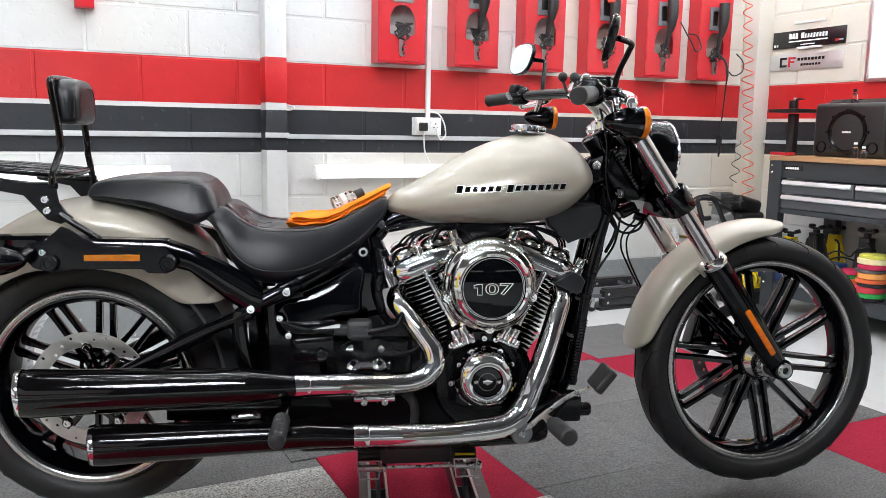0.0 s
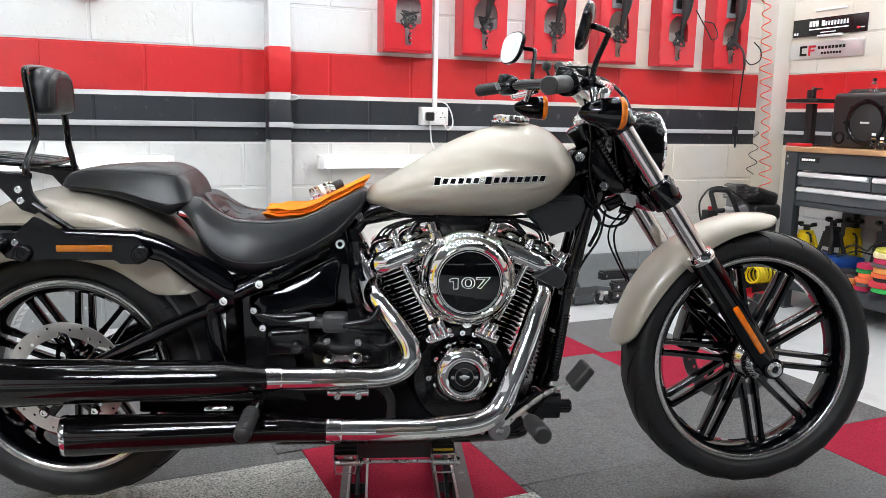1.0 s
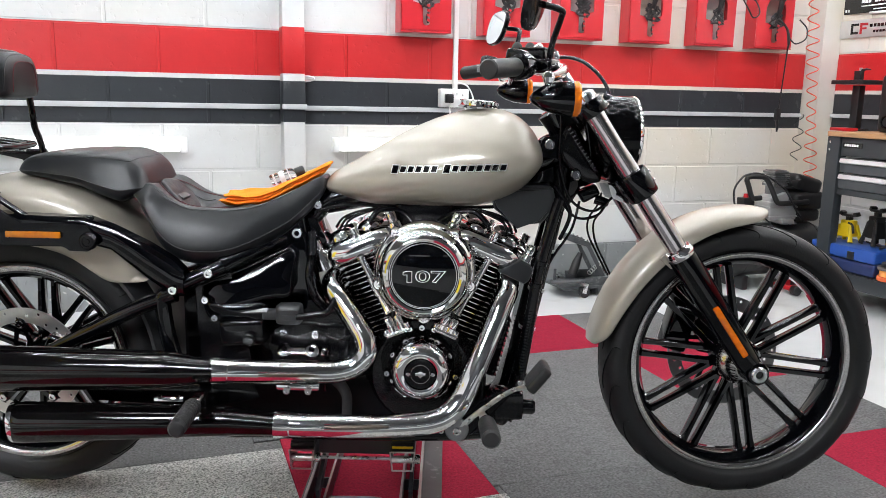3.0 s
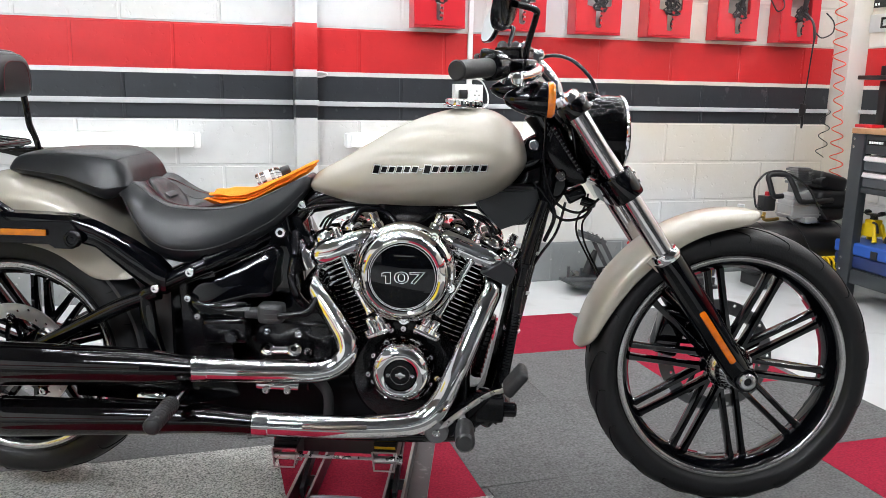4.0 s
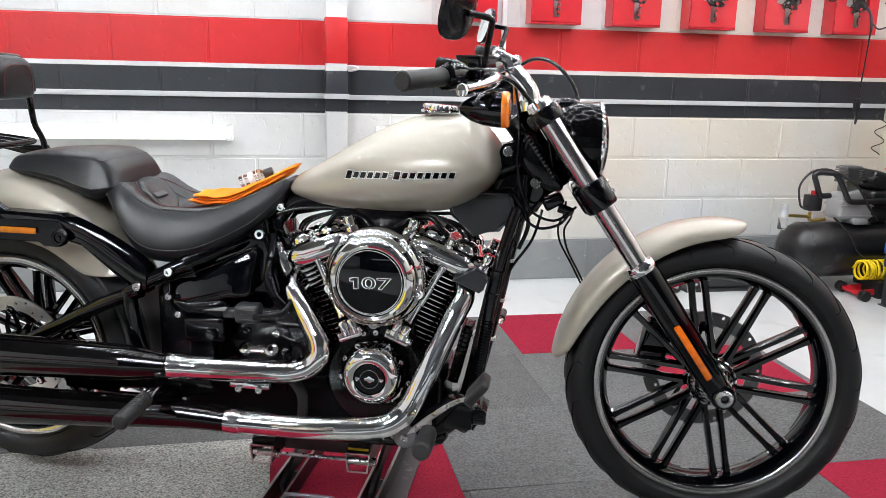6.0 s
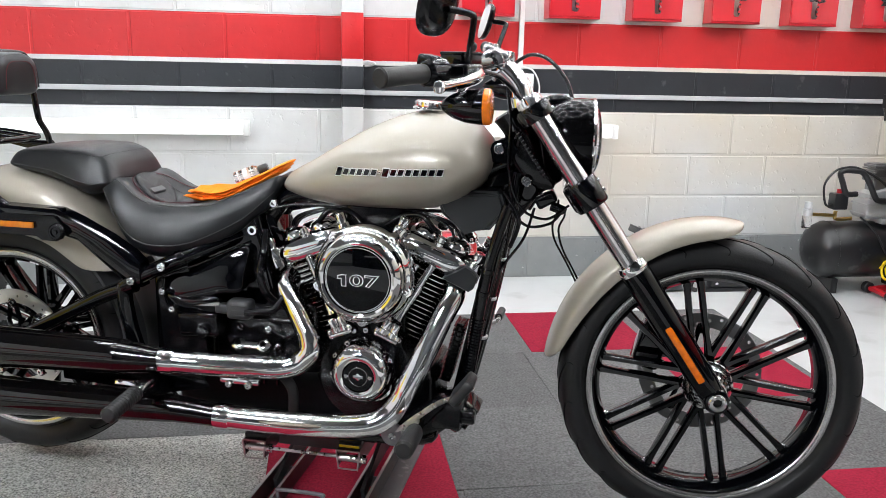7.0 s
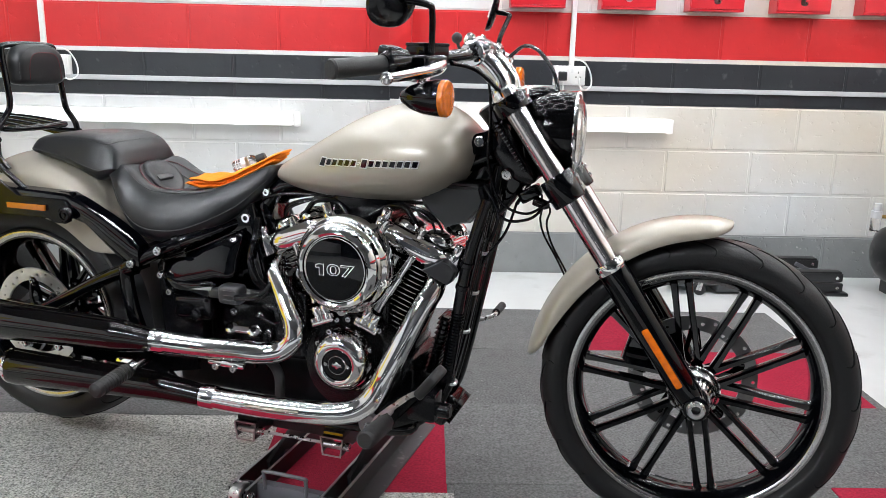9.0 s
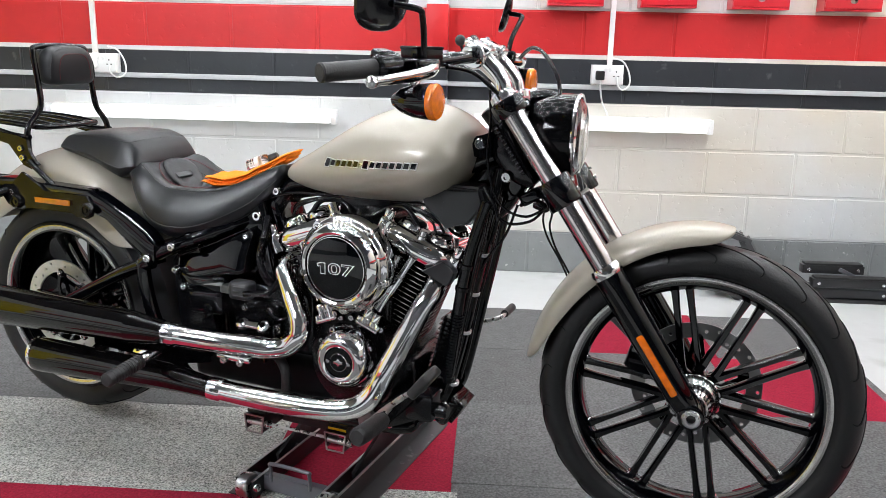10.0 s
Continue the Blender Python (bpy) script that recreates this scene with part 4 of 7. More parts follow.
    simple("mirror_glass", MIRROR, lambda b: plate(b, [(px * 0.93, py * 0.93) for px, py in outline], 0.0012, mm @ pose(0, 0, 0.0056)), mirror)
    # turn signal
    sm = along((0.694, s * 0.360, 1.069), (1.69, s * 0.360, 1.067))
    sig = simple("turn_signal", GLOSS, lambda b: lathe(b, [(0.0, 0.003), (0.006, 0.012), (0.025, 0.024), (0.050, 0.032), (0.078, 0.0350), (0.086, 0.0352), (0.087, 0.033)], sm, 32), bike, "black bullet turn signal")
    simple("signal_lens", AMBER, lambda b: lathe(b, [(0.0865, 0.035), (0.088, 0.0358), (0.097, 0.0355), (0.101, 0.032), (0.103, 0.020), (0.103, 0.0)], sm, 32), sig, "amber lens")
    tube_part("signal_stalk", CHROME, [(0.732, s * 0.345, 1.090), (0.735, s * 0.325, 1.115), (0.733, s * 0.305, 1.135)], 0.010, n=12)
    if s > 0:
        for ob in set(bike.children) - before:
            ob.location = (LEFT_DX, 0, LEFT_DZ)
simple("reservoir", SATIN, lambda b: [box(b, (0.056, 0.070, 0.038), (0.716, -0.266, 1.150), (0, 0, -28), bevel=0.006), box(b, (0.057, 0.071, 0.007), (0.716, -0.266, 1.169), (0, 0, -28), bevel=0.003)], bike, "black brake fluid reservoir")
for kx, ky in ((0.694, -0.001), (0.726, 0.001)):
    simple("riser_knob", GRIP, lambda b: [lathe(b, [(-0.013, 0.002), (-0.011, 0.007), (-0.006, 0.0115), (0, 0.013), (0.006, 0.0115), (0.011, 0.007), (0.013, 0.002)], pose(kx, ky, 1.188), 20), sweep(b, [(kx + 0.012, ky, 1.150), (kx, ky, 1.182)], 0.004, 8)], bike)
tube_part("brake_hose", SATIN, [(0.755, -0.225, 1.133), (0.785, -0.15, 1.12), (0.825, -0.10, 1.075), (0.86, -0.06, 1.02), (0.88, -0.05, 0.92)], 0.0055, n=8)
tube_part("clutch_cable", SATIN, [(0.765, 0.24, 1.150), (0.82, 0.16, 1.175), (0.88, 0.08, 1.155), (0.93, 0.03, 1.08), (0.92, 0.02, 0.95), (0.84, 0.06, 0.80)], 0.005, n=8)
tube_part("wiring", SATIN, [(0.78, -0.04, 1.13), (0.80, -0.07, 1.02), (0.80, -0.08, 0.92), (0.83, -0.08, 0.83), (0.89, -0.06, 0.80), (0.94, -0.03, 0.83)], 0.0034, n=8)
tube_part("wiring", SATIN, [(0.915, -0.02, 0.84), (0.912, 0.01, 0.805), (0.900, 0.055, 0.765), (0.906, 0.085, 0.72), (0.935, 0.10, 0.665), (0.968, 0.10, 0.605)], 0.0028, n=8)


def side_plate(name, mat, outline, y0, thick, parent=bike, label="", holes=(), bevel=0.0):
    """A plate in the machine's side plane, from y0 towards its right."""
    bm = bmesh.new()
    plate(bm, outline, thick, pose(0, y0, 0, 90, 0, 0), holes)
    if bevel:
        rim_edges = [e for e in bm.edges if e.calc_face_angle(0) > 0.9]
        bmesh.ops.bevel(bm, geom=rim_edges, offset=bevel, segments=2, affect="EDGES")
    return part(name, bm, mat, parent, label)


def domed(name, mat, outline, y0, depth, parent=bike, label=""):
    """A cover in the side plane whose face swells by depth towards the machine's right."""
    closed = [Vector((x, 0, z)) for x, z in outline]
    loop = spline([closed[-1]] + closed + closed[:2], 6)
    loop = loop[6:6 + 6 * len(closed)]
    cx = sum(p.x for p in loop) / len(loop)
    cz = sum(p.z for p in loop) / len(loop)
    bm = bmesh.new()
    rings = []
    for sc, d in ((0.99, -0.030), (1.0, 0.0), (0.985, 0.28), (0.95, 0.50), (0.88, 0.68), (0.74, 0.84), (0.52, 0.95), (0.26, 0.99), (0.04, 1.0)):
        rings.append([bm.verts.new((cx + (p.x - cx) * sc, y0 - (depth * d if d > 0 else d), cz + (p.z - cz) * sc)) for p in loop])
    skin(bm, rings)
    return part(name, bm, mat, parent, label, sharp=45)


# ---- luggage rack and sissy bar ----
for s in (-1, 1):
    bracket = side_plate("rack_bracket", SATIN, [(-0.70, 0.915), (-0.585, 0.905), (-0.545, 0.895), (-0.540, 0.862), (-0.522, 0.838), (-0.508, 0.826), (-0.535, 0.812), (-0.565, 0.822), (-0.590, 0.850), (-0.615, 0.878), (-0.70, 0.895)], s * 0.158 + 0.005, 0.010, label="black rack side bracket")
    for bx, bz in ((-0.568, 0.869), (-0.564, 0.843)):
        simple("bracket_bolt", CHROME, lambda b: bolt(b, (bx, s * 0.162, bz), (bx, s * 2, bz), 0.0095, 0.007), bracket)
    tube_part("bracket_rail", GLOSS, [(-0.535, s * 0.168, 0.836), (-0.51, s * 0.17, 0.818), (-0.446, s * 0.172, 0.777), (-0.42, s * 0.172, 0.772), (-0.288, s * 0.172, 0.773)], 0.0075, bracket, n=10)
    side_plate("bag_mount", SATIN, [(-0.595, 0.772), (-0.560, 0.772), (-0.545, 0.790), (-0.521, 0.812), (-0.505, 0.806), (-0.440, 0.764), (-0.291, 0.766), (-0.283, 0.752), (-0.272, 0.742), (-0.272, 0.710), (-0.290, 0.702), (-0.330, 0.703), (-0.345, 0.714), (-0.505, 0.714), (-0.525, 0.706), (-0.545, 0.706), (-0.585, 0.716), (-0.610, 0.745)], s * 0.2055 + 0.004, 0.008, bike, "satin black bag mount plate", bevel=0.0015)
    simple("mount_bolt", CHROME, lambda b: bolt(b, (-0.563, s * 0.2095, 0.752), (-0.563, s * 2, 0.752), 0.0085, 0.006), bike)
    for bx, bz in ((-0.547, 0.727), (-0.284, 0.727)):
        simple("mount_stud", SATIN, lambda b: lathe(b, [(0, 0.021), (0.008, 0.020), (0.012, 0.016), (0.012, 0.012), (0.009, 0.011), (0.009, 0.006), (0.012, 0.005)], along((bx, s * 0.2095, bz), (bx, s * 2, bz)), 24), bike)
    tube_part("sissy_bar", GLOSS, [(-0.553, s * 0.150, 0.840), (-0.554, s * 0.149, 0.885), (-0.556, s * 0.143, 0.925), (-0.552, s * 0.110, 0.965), (-0.549, s * 0.098, 0.995), (-0.556, s * 0.096, 1.06), (-0.566, s * 0.094, 1.13), (-0.568, s * 0.080, 1.148), (-0.568, 0, 1.152)], 0.0085, label="bent black sissy bar", n=12)
    tube_part("rear_signal_stalk", GLOSS, [(-0.585, s * 0.20, 0.755), (-0.60, s * 0.235, 0.745)], 0.012, n=10)
    simple("turn_signal", GLOSS, lambda b: lathe(b, [(0.0, 0.003), (0.006, 0.012), (0.025, 0.024), (0.050, 0.032), (0.078, 0.0345), (0.080, 0.0)], along((-0.585, s * 0.245, 0.738), (-1.585, s * 0.245, 0.738)), 28), bike, "black bullet turn signal")
pad = bmesh.new()
rings = []
prof = []
for k in range(44):
    c, q = math.cos(2 * math.pi * k / 44), math.sin(2 * math.pi * k / 44)
    prof.append((0.083 * math.copysign(abs(c) ** (0.62 if q > 0 else 0.30), c), 0.060 * abs(q) ** 0.80 if q > 0 else -0.052 * abs(q) ** 0.30))
for dx, sc in ((-0.024, 0.86), (-0.020, 0.97), (-0.008, 1.0), (0.012, 1.0), (0.026, 0.93), (0.033, 0.80), (0.036, 0.55), (0.0372, 0.25), (0.0374, 0.04)):
    rings.append([pad.verts.new((-0.548 + dx, py * sc, 1.093 + pz * sc)) for py, pz in prof])
skin(pad, rings)
back_pad = part("backrest_pad", pad, LEATHER, bike, "black vinyl backrest pad", sharp=70)
tube_part("pad_stitch", RED_THREAD, [(-0.5118, 0.056 * math.copysign(abs(math.cos(a)) ** 0.5, math.cos(a)), 1.058 + 0.072 * math.sin(a) ** 0.7) for a in [math.pi * k / 24 for k in range(25)]], 0.0010, back_pad, steps=1, n=5)
tube_part("pad_piping", LEATHER, [(-0.5215, 0.079 * math.copysign(abs(math.cos(a)) ** 0.55, math.cos(a)), 1.060 + 0.086 * math.sin(a) ** 0.75) for a in [math.pi * k / 24 for k in range(25)]], 0.0022, back_pad, steps=1, n=6)
# rack: rounded loop with slats
loop = [(-0.570, -0.105, 0.925), (-0.550, -0.08, 0.924), (-0.545, 0, 0.923), (-0.550, 0.08, 0.924), (-0.570, 0.105, 0.925), (-0.70, 0.115, 0.935), (-0.84, 0.100, 0.940), (-0.86, 0.0, 0.941), (-0.84, -0.100, 0.940), (-0.70, -0.115, 0.935), (-0.570, -0.105, 0.925)]
rack = tube_part("luggage_rack", GLOSS, loop, 0.0085, label="black tubular luggage rack", n=10)
for k in range(3):
    y = -0.055 + 0.055 * k
    tube_part("rack_slat", GLOSS, [(-0.548, y, 0.925), (-0.68, y, 0.937), (-0.855, y, 0.942)], 0.0075, rack, n=8)
for s in (-1, 1):
    tube_part("rack_side", GLOSS, [(-0.545, s * 0.150, 0.900), (-0.62, s * 0.140, 0.902), (-0.72, s * 0.125, 0.915), (-0.80, s * 0.11, 0.93)], 0.008, rack, n=8)

# ---- inner mudguard ahead of the rear tyre ----
bm = bmesh.new()
rings = []
for k in range(17):
    a = radians(-22 + 72 * k / 16)
    r = 0.350
    row = []
    for i in range(11):
        u = -1 + 0.2 * i
        row.append((r + (0.010 if abs(abs(u) - 0.55) < 0.12 else 0.0) - 0.020 * abs(u) ** 4, 0.128 * u))
    rings.append([bm.verts.new((RX + rr * math.cos(a), y, RZ + rr * math.sin(a))) for rr, y in row] + [bm.verts.new((RX + (rr - 0.008) * math.cos(a), y, RZ + (rr - 0.008) * math.sin(a))) for rr, y in reversed(row)])
skin(bm, rings)
part("inner_mudguard", bm, CONNECTOR, bike, "satin black inner mudguard")

# ---- engine ----
ROT_R, ROT_F = pose(0.478, 0, 0.33, 0, -22.5, 0), pose(0.478, 0, 0.33, 0, 22.5, 0)
case = bmesh.new()
lathe(case, [(-0.125, 0.105), (-0.118, 0.128), (-0.08, 0.138), (0.10, 0.140), (0.13, 0.12)], pose(0.478, 0, 0.395, 90, 0, 0) @ pose(0, 0, 0, 0, 0, 0), 40)
box(case, (0.30, 0.22, 0.16), (0.49, 0, 0.34), bevel=0.03, seg=3)
box(case, (0.18, 0.20, 0.10), (0.478, 0, 0.53), bevel=0.02, seg=3)
part("crankcase", case, WRINKLE, bike, "black engine crankcase")
gearbox = simple("gearbox", WRINKLE, lambda b: box(b, (0.30, 0.17, 0.22), (0.19, 0, 0.445), bevel=0.025, seg=3), bike, "black gearbox casting")
simple("gearbox_boss", WRINKLE, lambda b: box(b, (0.24, 0.05, 0.12), (0.18, -0.067, 0.455), bevel=0.018, seg=3), gearbox)
simple("case_joint", WRINKLE, lambda b: box(b, (0.16, 0.09, 0.30), (0.345, 0, 0.450), bevel=0.03, seg=3), gearbox)
simple("oil_pan", SUMP, lambda b: box(b, (0.56, 0.23, 0.11), (0.24, 0, 0.318), bevel=0.025, seg=3), bike, "black oil pan")
fuse_box = simple("fuse_box", SATIN, lambda b: box(b, (0.110, 0.06, 0.070), (0.045, -0.130, 0.500), (0, -4, 0), bevel=0.018, seg=4), bike, "rounded black fuse box")
for q in range(3):
    simple("casting_rib", WRINKLE, lambda b: box(b, (0.006, 0.010, 0.10), (0.205 + 0.035 * q, -0.120, 0.395), (0, 0, 0), bevel=0.002), gearbox)
simple("dipstick_cap", SATIN, lambda b: lathe(b, [(0, 0.016), (0.018, 0.016), (0.022, 0.012)], along((0.066, -0.155, 0.488), (0.066, -1, 0.488)), 16), fuse_box)
side_plate("gearbox_cover", SATIN, [(0.108, 0.405), (0.232, 0.405), (0.248, 0.430), (0.242, 0.498), (0.212, 0.510), (0.142, 0.510), (0.113, 0.496), (0.100, 0.455)], -0.091, 0.014, gearbox, bevel=0.003)
for bx, bz in ((0.136, 0.487), (0.215, 0.485), (0.238, 0.44)):
    simple("cover_bolt", CHROME, lambda b: bolt(b, (bx, -0.105, bz), (bx, -2, bz), 0.011, 0.008), gearbox)
simple("chrome_clamp", CHROME, lambda b: [box(b, (0.092, 0.012, 0.020), (0.177, -0.130, 0.449), (-38, 0, 0), bevel=0.005, seg=3)] + [lathe(b, [(-0.006, 0.018), (0.005, 0.018), (0.008, 0.014)], pose(0.177 + 0.033 * q, -0.130, 0.449, 52, 0, 0), 24) for q in (-1, 1)], gearbox, "chrome clamp plate")
for bx in (0.144, 0.210):
    simple("cover_bolt", SATIN, lambda b: bolt(b, (bx, -0.135, 0.455), (bx, -0.94, 1.09), 0.0075, 0.005), gearbox)
simple("battery_box", GLOSS, lambda b: [box(b, (0.24, 0.17, 0.27), (0.095, 0, 0.635), (0, -12, 0), bevel=0.02, seg=3), box(b, (0.05, 0.12, 0.10), (0.205, 0, 0.73), (0, -25, 0), bevel=0.02)], bike, "satin black battery box")
for s in (-1, 1):
    side_plate("frame_plate", WRINKLE, [(-0.070, 0.600), (-0.040, 0.635), (0.020, 0.650), (0.045, 0.560), (0.060, 0.420), (0.030, 0.330), (-0.040, 0.350), (-0.062, 0.450)], s * 0.125 + 0.014, 0.028, bike, "black frame side plate", bevel=0.004)
cuboid("frame_web", (-0.125, -0.06, 0.335), (0.01, 0.06, 0.600), SATIN, bike, bevel=0.012, label="satin black frame web")
# battery side cover, connector and wiring
cover_panel = domed("side_cover", GLOSS, [(-0.052, 0.598), (-0.046, 0.616), (0.010, 0.635), (0.059, 0.655), (0.110, 0.679), (0.152, 0.699), (0.168, 0.694), (0.173, 0.678), (0.166, 0.635), (0.160, 0.592), (0.104, 0.580), (0.023, 0.558), (-0.022, 0.552), (-0.046, 0.570)], -0.102, 0.016, bike, "gloss black side cover")
for v in cover_panel.data.vertices:
    v.co.y -= (0.700 - v.co.z) * 0.34
tube_part("cover_lip", GLOSS, [(-0.050, -0.143, 0.612), (0.010, -0.137, 0.637), (0.059, -0.129, 0.657), (0.110, -0.119, 0.681), (0.156, -0.110, 0.702)], 0.0034, cover_panel, n=8)
domed("lower_cover", GLOSS, [(-0.046, 0.580), (-0.010, 0.578), (0.040, 0.577), (0.098, 0.577), (0.110, 0.560), (0.108, 0.536), (0.095, 0.527), (0.030, 0.525), (-0.022, 0.526), (-0.044, 0.546)], -0.132, 0.032, bike, "gloss black lower side cover")
for bx, bz, by in ((-0.034, 0.584, -0.152), (-0.014, 0.539, -0.146)):
    simple("cover_bolt", CHROME, lambda b: lathe(b, [(-0.02, 0.0095), (0.022, 0.0095), (0.026, 0.0075), (0.026, 0.0045), (0.022, 0.004)], along((bx, by, bz), (bx, -2, bz)), 14), bike)
# highlight along the cover's lower edge, put in as a chrome sliver
side_plate("cover_edge_highlight", CHROME, [(0.045, 0.553), (0.105, 0.566), (0.112, 0.566), (0.110, 0.556)], -0.160, 0.006, bike)
simple("wiring_connector", CONNECTOR, lambda b: [box(b, (0.062, 0.046, 0.048), (0.160, -0.146, 0.5485), bevel=0.013, seg=3), box(b, (0.040, 0.026, 0.024), (0.115, -0.146, 0.546), bevel=0.008, seg=3), [box(b, (0.036, 0.006, 0.0035), (0.165, -0.1675, 0.5365 + 0.012 * k), bevel=0.001) for k in range(3)]], bike, "black plastic wiring connector")
tube_part("wiring", SATIN, [(0.18, -0.165, 0.545), (0.225, -0.165, 0.552), (0.255, -0.16, 0.56), (0.275, -0.12, 0.60)], 0.009, n=8)
tube_part("wiring", SATIN, [(0.24, -0.15, 0.50), (0.28, -0.16, 0.49), (0.315, -0.155, 0.51), (0.32, -0.13, 0.55)], 0.0035, n=6)


def cylinder(m, name):
    """One finned cylinder with its head and rocker cover, in the cylinder's own frame."""
    barrel = bmesh.new()
    lathe(barrel, [(0.12, 0.062), (0.374, 0.062)], m, 28)
    core = part(name, barrel, SATIN, bike, "black finned cylinder")
    shape = [(0.083 * math.copysign(abs(math.cos(a)) ** 0.55, math.cos(a)), 0.088 * math.copysign(abs(math.sin(a)) ** 0.55, math.sin(a))) for a in [2 * math.pi * k / 28 for k in range(28)]]
    for k in range(17):
        h = 0.166 + 0.0128 * k
        fin = bmesh.new()
        rings_f = []
        for dz, sc in ((-0.0036, 0.90), (-0.0018, 0.982), (-0.0010, 1.0), (0.0010, 1.0), (0.0018, 0.982), (0.0036, 0.90)):
            rings_f.append([fin.verts.new(m @ Vector((px * sc, py * sc, h + dz))) for px, py in shape])
        skin(fin, rings_f)
        for f in fin.faces:
            zs = [(m.inverted() @ v.co).z for v in f.verts]
            if max(abs(z - h) for z in zs) < 0.0013 and len(f.verts) == 4:
                f.material_index = 1
        part("fin", fin, [SATIN, MACHINED], core, sharp=25)
    # rocker cover: one bellied shell between four corner posts, valve domes on top
    cover = bmesh.new()
    belly = [(math.copysign(abs(math.cos(a)) ** 0.55, math.cos(a)), math.copysign(abs(math.sin(a)) ** 0.66, math.sin(a))) for a in [2 * math.pi * k / 64 for k in range(64)]]
    skin(cover, [[cover.verts.new(m @ Vector((px * a, py * b, h))) for px, py in belly] for h, a, b in ((0.374, 0.086, 0.096), (0.3755, 0.095, 0.107), (0.380, 0.101, 0.115), (0.390, 0.106, 0.1215), (0.3985, 0.107, 0.1230), (0.3995, 0.1045, 0.1205), (0.4020, 0.1045, 0.1205), (0.4030, 0.107, 0.1230), (0.412, 0.106, 0.1225), (0.422, 0.102, 0.1185), (0.431, 0.095, 0.1105), (0.437, 0.086, 0.100), (0.441, 0.073, 0.086), (0.443, 0.055, 0.066), (0.444, 0.030, 0.040))])
    rc = part("rocker_cover", cover, CHROME, core, "polished bellied rocker cover", sharp=32)
    for cx in (-0.037, 0.039):
        for cy in (-0.060, 0.060):
            simple("valve_dome", CHROME, lambda b: lathe(b, [(0.428, 0.0360), (0.440, 0.0352), (0.449, 0.0320), (0.456, 0.0255), (0.460, 0.0150), (0.461, 0.0)], m @ pose(cx, cy, 0), 28), rc)
    for bx in (-0.099, 0.099):
        for by in (-0.086, 0.086):
            simple("cover_bolt", CHROME, lambda b: lathe(b, [(0.384, 0.0205), (0.410, 0.0200), (0.428, 0.0180), (0.432, 0.0165), (0.434, 0.0130), (0.454, 0.0130), (0.457, 0.0110), (0.457, 0.0065), (0.448, 0.0055)], m @ pose(bx, by, 0), 18), rc)
    for by in (-0.096, 0.096):
        simple("cover_bolt", CHROME, lambda b: lathe(b, [(0.425, 0.0135), (0.440, 0.0130), (0.442, 0.0100), (0.453, 0.0100), (0.455, 0.0080), (0.455, 0.0)], m @ pose(0.001, by, 0), 16), rc)
    return core


cylinder(ROT_R, "rear_cylinder")
front_cyl = cylinder(ROT_F, "front_cylinder")
bm = bmesh.new()
skin(bm, [[bm.verts.new(ROT_F @ Vector((x + grow * (x - 0.085), y, h + grow * (h - 0.394)))) for x, h in ((0.042, 0.371), (0.112, 0.368), (0.119, 0.380), (0.118, 0.408), (0.104, 0.417), (0.080, 0.419), (0.066, 0.402))] for y, grow in ((-0.100, 0.0), (-0.122, 0.0), (-0.127, -0.10))])
part("plug_cover", bm, SLATE, front_cyl, "dark plastic plug cover", sharp=25)
for k in range(3):
    tube_part("spark_lead", SATIN, [(0.26 + 0.012 * k, -0.05 - 0.02 * k, 0.745), (0.28 + 0.010 * k, -0.07 - 0.01 * k, 0.772), (0.32 + 0.01 * k, -0.08, 0.790), (0.38, -0.07, 0.802)], 0.0032, n=8)
    tube_part("spark_lead", SATIN, [(0.705 - 0.012 * k, -0.05 - 0.02 * k, 0.742), (0.69 - 0.010 * k, -0.07 - 0.01 * k, 0.770), (0.65 - 0.01 * k, -0.08, 0.790), (0.59, -0.07, 0.804)], 0.0032, n=8)
simple("intake", SATIN, lambda b: [box(b, (0.150, 0.16, 0.11), (0.478, 0.01, 0.765), bevel=0.02, seg=3), box(b, (0.09, 0.14, 0.10), (0.478, -0.02, 0.685), bevel=0.02)], bike, "black intake and throttle body")
tube_part("breather_tube", SATIN, [(0.345, -0.095, 0.765), (0.37, -0.085, 0.795), (0.42, -0.07, 0.79), (0.45, -0.08, 0.765)], 0.007, n=8)
tube_part("breather_tube", SATIN, [(0.635, -0.095, 0.762), (0.60, -0.085, 0.795), (0.55, -0.07, 0.79), (0.51, -0.08, 0.768)], 0.007, n=8)
tube_part("wiring_loom", SATIN, [(0.21, -0.070, 0.785), (0.27, -0.062, 0.800), (0.36, -0.056, 0.802), (0.47, -0.060, 0.800), (0.58, -0.056, 0.802), (0.66, -0.060, 0.806)], 0.0042, n=10)
coil_cover = side_plate("coil_cover", SLATE, [(0.632, 0.842), (0.700, 0.862), (0.785, 0.862), (0.798, 0.818), (0.760, 0.771), (0.705, 0.764), (0.650, 0.803)], 0.085, 0.170, bike, "slate grey plastic coil cover", bevel=0.007)
side_plate("cover_step", SLATE, [(0.655, 0.838), (0.700, 0.850), (0.780, 0.850), (0.786, 0.826), (0.700, 0.822)], -0.0845, 0.005, coil_cover, bevel=0.002)
domed("steering_cover", SATIN, [(0.800, 0.940), (0.812, 0.995), (0.830, 1.005), (0.862, 0.955), (0.905, 0.885), (0.890, 0.868), (0.850, 0.880)], -0.052, 0.012, bike, "satin black steering head cover")
domed("neck_gusset", GLOSS, [(0.700, 0.800), (0.780, 0.768), (0.825, 0.790), (0.868, 0.860), (0.862, 0.930), (0.815, 0.985), (0.755, 0.965), (0.745, 0.900)], -0.003, 0.018, bike, "gloss black frame neck gusset")
